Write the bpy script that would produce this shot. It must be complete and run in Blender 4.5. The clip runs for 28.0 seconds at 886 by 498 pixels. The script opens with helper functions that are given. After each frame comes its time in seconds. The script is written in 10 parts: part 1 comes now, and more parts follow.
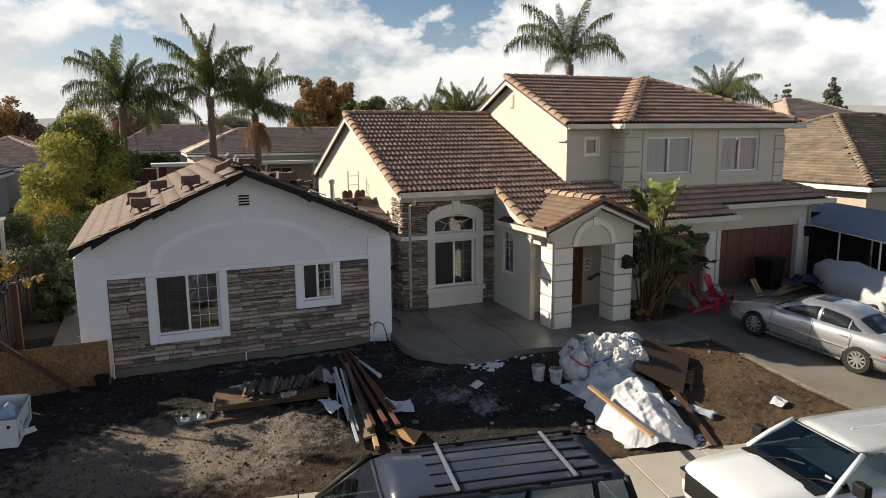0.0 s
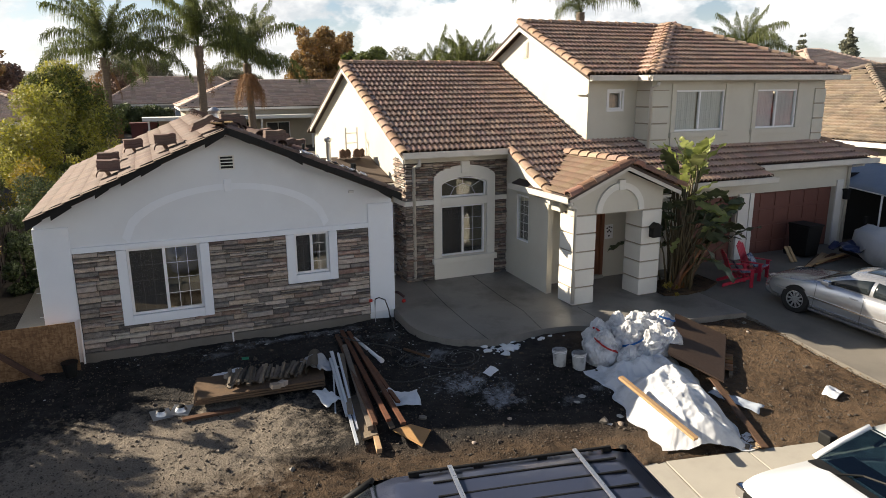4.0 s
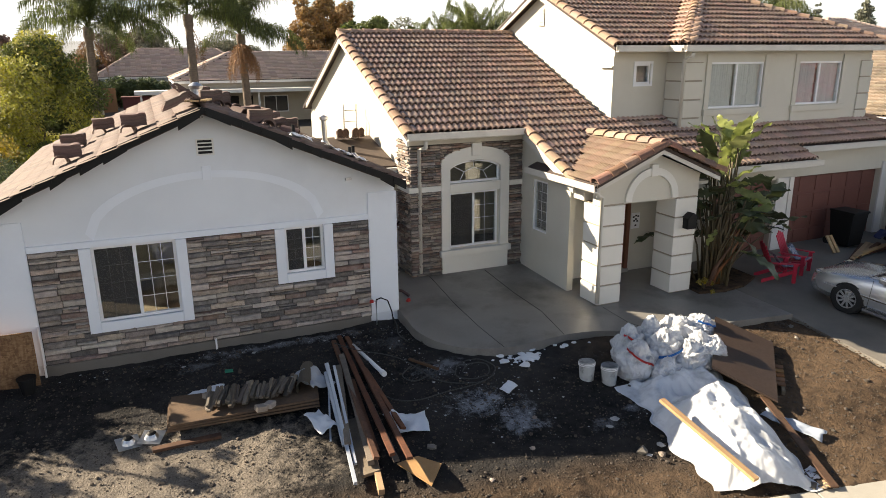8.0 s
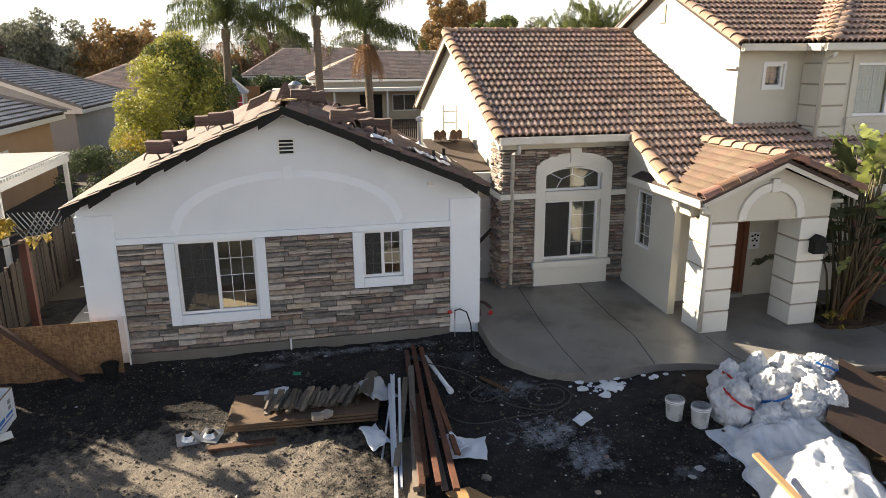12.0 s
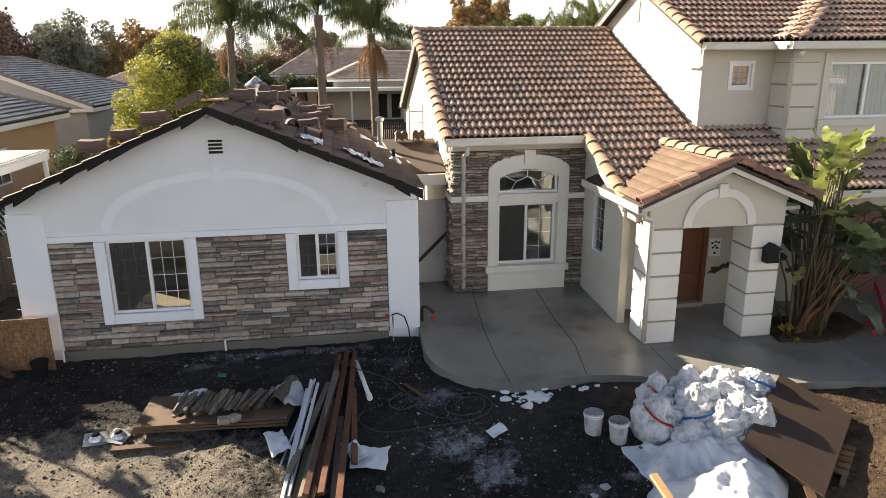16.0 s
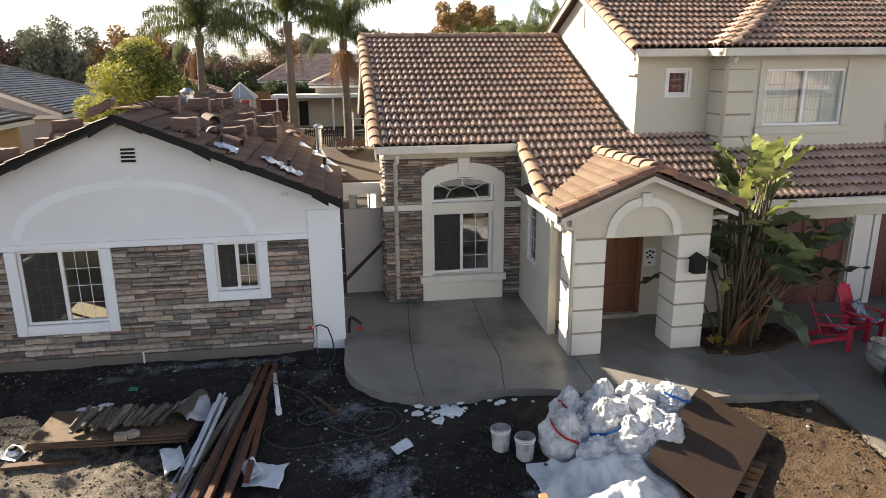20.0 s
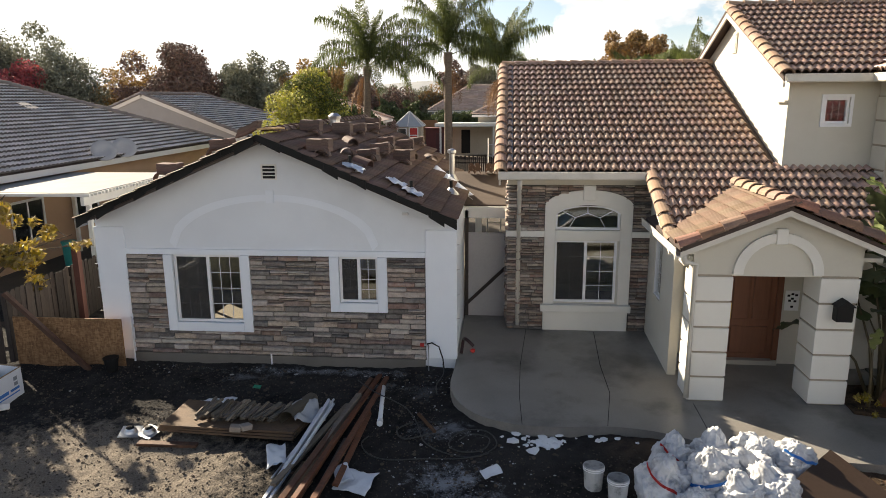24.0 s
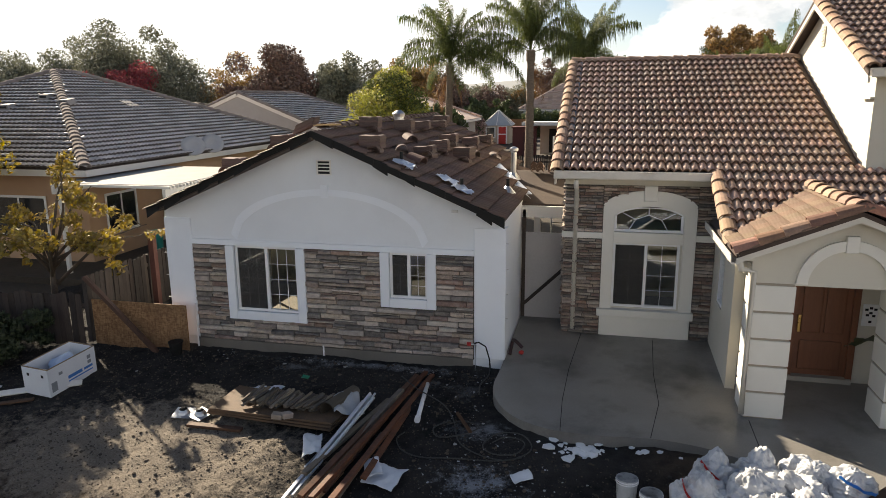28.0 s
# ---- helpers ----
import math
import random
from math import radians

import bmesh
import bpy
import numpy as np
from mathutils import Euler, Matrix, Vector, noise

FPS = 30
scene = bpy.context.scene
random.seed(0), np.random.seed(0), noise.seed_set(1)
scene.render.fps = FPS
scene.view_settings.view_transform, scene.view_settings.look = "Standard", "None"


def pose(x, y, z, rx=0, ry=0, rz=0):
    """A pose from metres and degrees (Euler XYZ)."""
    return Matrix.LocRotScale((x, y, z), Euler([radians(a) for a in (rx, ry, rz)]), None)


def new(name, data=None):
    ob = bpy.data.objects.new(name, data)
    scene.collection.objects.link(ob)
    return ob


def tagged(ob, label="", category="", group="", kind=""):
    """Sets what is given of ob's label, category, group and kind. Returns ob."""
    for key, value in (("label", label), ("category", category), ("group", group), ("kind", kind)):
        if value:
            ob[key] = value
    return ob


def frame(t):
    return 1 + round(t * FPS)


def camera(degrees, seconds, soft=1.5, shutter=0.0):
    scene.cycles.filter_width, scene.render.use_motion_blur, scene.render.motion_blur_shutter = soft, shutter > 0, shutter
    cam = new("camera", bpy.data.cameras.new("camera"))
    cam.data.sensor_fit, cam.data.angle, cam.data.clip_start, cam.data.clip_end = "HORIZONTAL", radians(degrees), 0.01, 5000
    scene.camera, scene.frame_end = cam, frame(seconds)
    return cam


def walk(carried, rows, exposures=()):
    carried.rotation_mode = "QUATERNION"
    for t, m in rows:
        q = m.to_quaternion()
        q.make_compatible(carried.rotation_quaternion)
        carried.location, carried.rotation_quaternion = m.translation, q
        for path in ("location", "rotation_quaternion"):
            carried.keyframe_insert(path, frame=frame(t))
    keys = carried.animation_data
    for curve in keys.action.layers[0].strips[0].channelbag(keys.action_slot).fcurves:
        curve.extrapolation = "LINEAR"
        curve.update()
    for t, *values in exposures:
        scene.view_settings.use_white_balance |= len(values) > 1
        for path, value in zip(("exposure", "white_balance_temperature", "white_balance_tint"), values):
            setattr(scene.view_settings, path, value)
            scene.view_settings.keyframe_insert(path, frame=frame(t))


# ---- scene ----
cam = camera(66.2, 28.0, soft=0.4)
METRES, EYE, TILT, LEAN, TURN = 10.4, 5.4, 0.0, 0.0, -23.5
ROWS = [
    (0.0, 0.0, 0.0, 0.0, -0.08, -9.69, 0.46),
    (0.5, -0.0016, 0.0177, 0.0009, -0.08, -9.7, 0.45),
    (1.0, -0.0044, 0.039, 0.0011, -0.07, -9.7, 0.46),
    (1.5, -0.0066, 0.0618, 0.0008, -0.05, -9.71, 0.46),
    (2.0, -0.0088, 0.0849, -0.0, -0.04, -9.83, 0.47),
    (2.5, -0.0099, 0.1089, -0.0007, -0.03, -10.65, 0.46),
    (3.0, -0.0123, 0.1334, -0.0006, -0.02, -11.73, 0.46),
    (3.5, -0.0147, 0.1576, -0.0009, -0.0, -12.81, 0.44),
    (5.5, -0.0242, 0.2562, -0.0007, 0.11, -14.64, 0.44),
    (6.0, -0.027, 0.2799, -0.0013, 0.13, -15.29, 0.45),
    (6.5, -0.0294, 0.3037, -0.0004, 0.17, -15.78, 0.46),
    (7.0, -0.0312, 0.3255, -0.0006, 0.17, -15.76, 0.46),
    (7.5, -0.032, 0.3447, -0.0009, 0.2, -15.75, 0.47),
    (8.0, -0.032, 0.3625, -0.0007, 0.22, -15.75, 0.47),
    (8.5, -0.0338, 0.3775, -0.0015, 3.18, -15.72, 0.45),
    (9.0, -0.0273, 0.3898, -0.0008, 4.14, -15.73, 0.44),
    (9.5, -0.0183, 0.4022, -0.0008, 4.14, -15.72, 0.45),
    (10.0, -0.0088, 0.4129, -0.0024, 4.29, -15.69, 0.48),
    (10.5, 0.0019, 0.4222, -0.0023, 6.15, -15.71, 0.45),
    (11.0, 0.0164, 0.4308, -0.0019, 7.98, -15.7, 0.44),
    (11.5, 0.0322, 0.4378, -0.0016, 9.78, -15.7, 0.45),
    (12.0, 0.0508, 0.4456, -0.0019, 11.47, -15.68, 0.43),
    (12.5, 0.0703, 0.4533, -0.0021, 12.8, -15.69, 0.42),
    (14.5, 0.1615, 0.4869, -0.0027, 14.85, -15.7, 0.43),
    (15.0, 0.1847, 0.4964, -0.0037, 14.82, -15.7, 0.44),
    (15.5, 0.2075, 0.5059, -0.0035, 14.79, -15.71, 0.45),
    (16.0, 0.2295, 0.5159, -0.0036, 14.78, -15.7, 0.46),
    (16.5, 0.2503, 0.5247, -0.0041, 14.76, -15.69, 0.46),
    (17.0, 0.2688, 0.5329, -0.0048, 14.75, -15.68, 0.46),
    (17.5, 0.2863, 0.5395, -0.0047, 14.74, -15.69, 0.48),
    (18.0, 0.3042, 0.5457, -0.0033, 14.72, -15.7, 0.47),
    (18.5, 0.3188, 0.5531, -0.0039, 14.72, -15.68, 0.47),
    (19.0, 0.3321, 0.5608, -0.0041, 14.71, -15.69, 0.47),
    (19.5, 0.3454, 0.5681, -0.0039, 14.69, -15.61, 0.46),
    (20.0, 0.3578, 0.5757, -0.0032, 14.68, -15.22, 0.46),
    (20.5, 0.3681, 0.5811, -0.0026, 14.8, -14.39, 0.45),
    (21.0, 0.3777, 0.5838, -0.0036, 17.06, -13.54, 0.4),
    (21.5, 0.3883, 0.5871, -0.0039, 19.45, -12.82, 0.39),
    (22.0, 0.3989, 0.5903, -0.0058, 21.74, -12.68, 0.34),
    (22.5, 0.4082, 0.5922, -0.0078, 24.02, -12.67, 0.35),
    (24.5, 0.4527, 0.6097, -0.0148, 30.6, -12.66, 0.39),
    (25.0, 0.4624, 0.6153, -0.0166, 32.78, -12.66, 0.37),
    (25.5, 0.4718, 0.6201, -0.0176, 34.64, -12.67, 0.38),
    (26.0, 0.4803, 0.6262, -0.0184, 36.35, -12.67, 0.39),
    (26.5, 0.4878, 0.636, -0.0191, 36.9, -12.66, 0.4),
    (27.0, 0.4941, 0.6452, -0.0188, 36.86, -12.67, 0.43),
    (27.5, 0.5009, 0.6519, -0.0183, 36.83, -12.68, 0.44),
    (28.0, 0.5048, 0.6576, -0.0179, 36.8, -12.67, 0.45),
]
EXPO = [(0.0, 1.05, 6850, 10), (2.0, 1.05, 6850, 10), (3.5, 1.37, 6850, 10), (6.0, 1.76, 7080, 10), (8.0, 1.90, 7080, 10), (12.0, 2.03, 7080, 10), (16.0, 2.10, 7080, 10), (20.0, 2.08, 7080, 10), (22.0, 1.94, 7080, 10), (25.0, 1.72, 7080, 10), (28.0, 1.62, 7080, 10)]
walk(cam, [(t, pose(0, 0, EYE, TILT, LEAN, TURN) @ pose(METRES * x, METRES * y, METRES * z, 90 + pitch, roll, yaw)) for t, x, y, z, yaw, pitch, roll in ROWS],
     exposures=EXPO)

# ---- light ----
SUN_EL, SUN_AZ = radians(28.0), (-0.788, 0.616)
to_sun = Vector((SUN_AZ[0] * math.cos(SUN_EL), SUN_AZ[1] * math.cos(SUN_EL), math.sin(SUN_EL))).normalized()
sun_data = bpy.data.lights.new("sun", "SUN")
sun_data.energy, sun_data.angle, sun_data.color = 4.0, radians(0.6), (1.0, 0.90, 0.745)
sun = new("sun", sun_data)
sun.rotation_mode = "QUATERNION"
sun.rotation_quaternion = to_sun.to_track_quat("Z", "Y")
sun.location = (-20, 40, 30)


class Nodes:
    """Short ways to make and link shader nodes."""

    def __init__(self, tree):
        self.tree = tree
        tree.nodes.clear()

    def add(self, kind, props=(), **inputs):
        n = self.tree.nodes.new(kind)
        for k, v in dict(props).items():
            setattr(n, k, v)
        for k, v in inputs.items():
            key = k.replace("_", " ")
            s = n.inputs[int(k[1:])] if k[0] == "i" and k[1:].isdigit() else n.inputs[key]
            if isinstance(v, bpy.types.NodeSocket):
                self.tree.links.new(v, s)
            else:
                s.default_value = v
        return n

    def ramp(self, fac, stops):
        n = self.add("ShaderNodeValToRGB", Fac=fac)
        e = n.color_ramp.elements
        while len(e) < len(stops):
            e.new(0.5)
        for el, (p, c) in zip(e, stops):
            el.position, el.color = p, (c, c, c, 1) if isinstance(c, (int, float)) else (*c, 1)
        return n.outputs[0]

    def math(self, op, a, b=0.0):
        n = self.add("ShaderNodeMath", {"operation": op}, i0=a, i1=b)
        return n.outputs[0]

    def mix(self, fac, a, b, mode="MIX"):
        n = self.add("ShaderNodeMix", {"data_type": "RGBA", "blend_type": mode})
        for i, v in ((0, fac), (6, a), (7, b)):
            if isinstance(v, bpy.types.NodeSocket):
                self.tree.links.new(v, n.inputs[i])
            else:
                n.inputs[i].default_value = v if i == 0 else (*v, 1) if len(v) == 3 else v
        return n.outputs[2]


CLOUD_AT = (0.35, 0.1, 0.0)


def make_world():
    world = bpy.data.worlds.new("sky")
    scene.world = world
    world.use_nodes = True
    n = Nodes(world.node_tree)
    sky = n.add("ShaderNodeTexSky", {"sky_type": "NISHITA", "sun_disc": False, "sun_elevation": SUN_EL,
                                     "sun_rotation": math.atan2(SUN_AZ[0], SUN_AZ[1]), "air_density": 1.0, "dust_density": 0.6, "ozone_density": 2.0})
    co = n.add("ShaderNodeTexCoord").outputs["Generated"]
    sep = n.add("ShaderNodeSeparateXYZ", Vector=co)
    puff = n.add("ShaderNodeMapping", Vector=co, Scale=(1.0, 1.0, 1.7), Location=CLOUD_AT).outputs[0]
    lit = n.add("ShaderNodeMapping", Vector=co, Scale=(1.0, 1.0, 1.7), Location=Vector(CLOUD_AT) + Vector((-0.02, 0.01, 0.05))).outputs[0]
    here = n.add("ShaderNodeTexNoise", Vector=puff, Scale=5.2, Detail=10.0, Roughness=0.57).outputs[0]
    there = n.add("ShaderNodeTexNoise", Vector=lit, Scale=5.2, Detail=5.0, Roughness=0.52).outputs[0]
    open_up = n.ramp(sep.outputs[2], [(0.17, 0.0), (0.45, 0.18)])
    cover = n.ramp(n.math("SUBTRACT", here, open_up), [(0.412, 0.0), (0.45, 0.75), (0.51, 1.0)])
    side = n.math("ADD", n.math("MULTIPLY", n.math("SUBTRACT", here, there), 3.4), 0.5)
    grey = n.ramp(side, [(0.2, (0.62, 0.64, 0.67)), (0.45, (0.87, 0.88, 0.89)), (0.6, (1.06, 1.05, 1.03)), (0.78, (1.2, 1.18, 1.14))])
    haze = n.ramp(sep.outputs[2], [(0.0, 0.85), (0.03, 0.55), (0.09, 0.22), (0.2, 0.0)])
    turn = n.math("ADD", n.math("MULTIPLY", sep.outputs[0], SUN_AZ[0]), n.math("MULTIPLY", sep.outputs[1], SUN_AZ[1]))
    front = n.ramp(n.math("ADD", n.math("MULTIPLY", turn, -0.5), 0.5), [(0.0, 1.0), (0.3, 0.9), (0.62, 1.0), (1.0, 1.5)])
    glare = n.ramp(turn, [(0.5, 0.0), (0.72, 0.22), (0.90, 0.58), (0.98, 0.75)])
    blue = n.mix(1.0, n.mix(0.085, (0, 0, 0), sky.outputs[0]), (0.92, 1.0, 1.09), "MULTIPLY")
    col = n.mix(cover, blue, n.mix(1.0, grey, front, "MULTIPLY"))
    col = n.mix(haze, col, (0.86, 0.85, 0.83))
    col = n.mix(glare, col, (1.05, 1.02, 0.98))
    col = n.mix(1.0, col, n.ramp(sep.outputs[2], [(0.28, (0.965, 1.0, 1.045)), (0.75, (0.56, 0.60, 0.655))]), "MULTIPLY")
    bg = n.add("ShaderNodeBackground", Color=col, Strength=0.46)
    n.add("ShaderNodeOutputWorld", Surface=bg.outputs[0])


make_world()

# ---- materials ----
MATS = {}


def mat(name, a, b=None, rough=0.8, scale=1.5, fine=40.0, bump=0.25, metal=0.0, vary=0.0, contrast=0.5, spec=0.4, stretch=None, coat=0.0, dirt=None, dirt_scale=0.7, dirt_amount=0.6, trans=0.0, wear=0.24):
    """A procedural surface: two colours mixed at a broad and a fine scale, stains, relief, and a shift from piece to piece."""
    if name in MATS:
        return MATS[name]
    m = bpy.data.materials.new(name)
    m.use_nodes = True
    n = Nodes(m.node_tree)
    b = b or tuple(c * 0.75 for c in a)
    co = n.add("ShaderNodeTexCoord").outputs["Object"]
    info = n.add("ShaderNodeObjectInfo").outputs["Random"]
    isle = n.add("ShaderNodeNewGeometry").outputs["Random Per Island"]
    rnd = n.math("FRACT", n.math("ADD", info, isle))
    co = n.add("ShaderNodeVectorMath", {"operation": "ADD"}, i0=co, i1=n.add("ShaderNodeCombineXYZ", X=n.math("MULTIPLY", info, 37.0), Y=n.math("MULTIPLY", info, 11.0)).outputs[0]).outputs[0] if vary else co
    if stretch:
        co = n.add("ShaderNodeMapping", Vector=co, Scale=stretch).outputs[0]
    big = n.add("ShaderNodeTexNoise", Vector=co, Scale=scale, Detail=5.0, Roughness=0.6).outputs[0]
    small = n.add("ShaderNodeTexNoise", Vector=co, Scale=fine, Detail=6.0, Roughness=0.65).outputs[0]
    both = n.math("ADD", n.math("MULTIPLY", big, 0.6), n.math("MULTIPLY", small, 0.4))
    fac = n.ramp(both, [(0.5 - contrast / 2.5, 0.0), (0.5 + contrast / 2.5, 1.0)])
    col = n.mix(fac, a, b)
    if dirt:
        st = n.add("ShaderNodeTexNoise", Vector=co, Scale=dirt_scale, Detail=8.0, Roughness=0.62).outputs[0]
        col = n.mix(n.math("MULTIPLY", n.ramp(st, [(0.5, 0.0), (0.68, 1.0)]), dirt_amount), col, dirt)
    if vary:
        hsv = n.add("ShaderNodeHueSaturation", Hue=n.math("ADD", 0.5 - 0.012, n.math("MULTIPLY", rnd, 0.024)), Saturation=n.math("ADD", 1 - vary * 0.5, n.math("MULTIPLY", n.math("FRACT", n.math("MULTIPLY", rnd, 7.3)), vary)),
                    Value=n.math("ADD", 1 - vary, n.math("MULTIPLY", n.math("FRACT", n.math("MULTIPLY", rnd, 3.7)), vary * 2)), Color=col)
        col = hsv.outputs[0]
    bsdf = n.add("ShaderNodeBsdfPrincipled", Metallic=metal, Specular_IOR_Level=spec, Coat_Weight=coat, Coat_Roughness=0.05, Base_Color=col)
    rr = n.math("ADD", rough - wear / 2, n.math("MULTIPLY", small, wear))
    n.tree.links.new(n.add("ShaderNodeClamp", Value=rr, Min=0.03, Max=1.0).outputs[0], bsdf.inputs["Roughness"])
    if bump:
        bp = n.add("ShaderNodeBump", Strength=bump, Distance=0.02, Height=both)
        n.tree.links.new(bp.outputs[0], bsdf.inputs["Normal"])
    out = bsdf.outputs[0]
    if trans:
        tr = n.add("ShaderNodeBsdfTranslucent", Color=col)
        out = n.add("ShaderNodeMixShader", i0=trans, i1=out, i2=tr.outputs[0]).outputs[0]
    n.add("ShaderNodeOutputMaterial", Surface=out)
    MATS[name] = m
    return m


def glass_mat(name, tint=(0.9, 0.95, 0.95), dark=0.25):
    """A pane: mostly clear, mirror-like at grazing angles."""
    if name in MATS:
        return MATS[name]
    m = bpy.data.materials.new(name)
    m.use_nodes = True
    n = Nodes(m.node_tree)
    clear = n.add("ShaderNodeBsdfTransparent", Color=(*tint, 1))
    gloss = n.add("ShaderNodeBsdfGlossy", Roughness=0.02, Color=(1, 1, 1, 1))
    f = n.add("ShaderNodeLayerWeight", Blend=0.5).outputs["Facing"]
    f = n.math("ADD", n.math("MULTIPLY", n.math("POWER", f, 4.0), 0.8), 0.045 + dark * 0.25)
    mx = n.add("ShaderNodeMixShader", i0=f, i1=clear.outputs[0], i2=gloss.outputs[0])
    n.add("ShaderNodeOutputMaterial", Surface=mx.outputs[0])
    MATS[name] = m
    return m


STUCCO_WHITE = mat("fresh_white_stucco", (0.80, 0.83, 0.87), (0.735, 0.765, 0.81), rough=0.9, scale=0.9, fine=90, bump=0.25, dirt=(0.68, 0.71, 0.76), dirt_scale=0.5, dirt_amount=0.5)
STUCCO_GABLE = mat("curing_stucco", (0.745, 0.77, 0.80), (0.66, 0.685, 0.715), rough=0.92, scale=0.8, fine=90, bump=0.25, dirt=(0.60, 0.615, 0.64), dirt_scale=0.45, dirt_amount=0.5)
STUCCO_CREAM = mat("cream_stucco", (0.595, 0.565, 0.485), (0.545, 0.515, 0.44), rough=0.92, scale=1.2, fine=110, bump=0.3, dirt=(0.51, 0.47, 0.38), dirt_scale=0.6, dirt_amount=0.35)
JOINT_TAN = mat("tan_joint", (0.36, 0.31, 0.24), (0.29, 0.25, 0.195), rough=0.95, scale=3, fine=70)
TRIM_WHITE = mat("painted_trim", (0.72, 0.70, 0.66), (0.66, 0.64, 0.60), rough=0.6, scale=2, fine=60, bump=0.08)
PLASTER_TRIM = mat("rendered_trim", (0.73, 0.71, 0.65), (0.665, 0.645, 0.59), rough=0.85, scale=2, fine=90, bump=0.2)
CONCRETE = mat("grey_concrete", (0.185, 0.168, 0.146), (0.135, 0.123, 0.106), spec=0.55, rough=0.4, scale=1.1, fine=55, bump=0.2, dirt=(0.09, 0.083, 0.073), dirt_scale=0.8, dirt_amount=0.55)
DRIVE = mat("drive_concrete", (0.225, 0.203, 0.172), (0.16, 0.145, 0.123), rough=0.75, scale=1.0, fine=60, bump=0.2, dirt=(0.11, 0.10, 0.09), dirt_scale=0.7, dirt_amount=0.55)
WALK = mat("pale_concrete", (0.40, 0.37, 0.32), (0.32, 0.30, 0.26), rough=0.85, scale=1.2, fine=70, bump=0.2, dirt=(0.24, 0.22, 0.19), dirt_scale=0.9, dirt_amount=0.5)
ASPHALT = mat("asphalt", (0.055, 0.054, 0.052), (0.04, 0.04, 0.04), rough=0.9, scale=2, fine=160, bump=0.4)
PATIO = mat("stained_patio", (0.275, 0.255, 0.23), (0.162, 0.153, 0.141), spec=0.55, rough=0.4, scale=0.9, fine=45, contrast=0.55, bump=0.15, dirt=(0.068, 0.064, 0.056), dirt_scale=0.75, dirt_amount=0.75)
TILE_S = mat("terracotta_tile", (0.495, 0.325, 0.24), (0.335, 0.218, 0.16), spec=1.0, rough=0.42, scale=3, fine=30, bump=0.15, vary=0.2, dirt=(0.24, 0.155, 0.115), dirt_scale=2.5, dirt_amount=0.4)
TILE_CAP = mat("ridge_tile", (0.385, 0.26, 0.185), (0.28, 0.18, 0.125), rough=0.78, scale=3, fine=30, bump=0.2, vary=0.22, dirt=(0.2, 0.12, 0.09), dirt_scale=2.5)
TILE_WING = mat("brown_flat_tile", (0.15, 0.103, 0.088), (0.105, 0.073, 0.062), spec=0.22, rough=0.72, scale=3, fine=35, bump=0.2, vary=0.15)
TILE_GREY = mat("grey_tile", (0.58, 0.54, 0.53), (0.45, 0.42, 0.41), spec=0.6, rough=0.5, scale=3, fine=30, bump=0.2, vary=0.2)
TILE_TAN = mat("tan_tile", (0.57, 0.44, 0.375), (0.44, 0.335, 0.28), rough=0.8, scale=3, fine=30, bump=0.2, vary=0.2)
DECK = mat("roof_felt", (0.09, 0.065, 0.055), (0.06, 0.045, 0.04), rough=0.9, scale=2, fine=50)
STONE = mat("ledge_stone", (0.36, 0.30, 0.255), (0.25, 0.205, 0.175), rough=0.88, scale=5, fine=38, bump=0.6, vary=0.34, dirt=(0.22, 0.21, 0.205), dirt_scale=3.5, dirt_amount=0.5)
MORTAR = mat("mortar", (0.10, 0.09, 0.082), (0.07, 0.064, 0.058), rough=0.95, fine=90)
DIRT = None


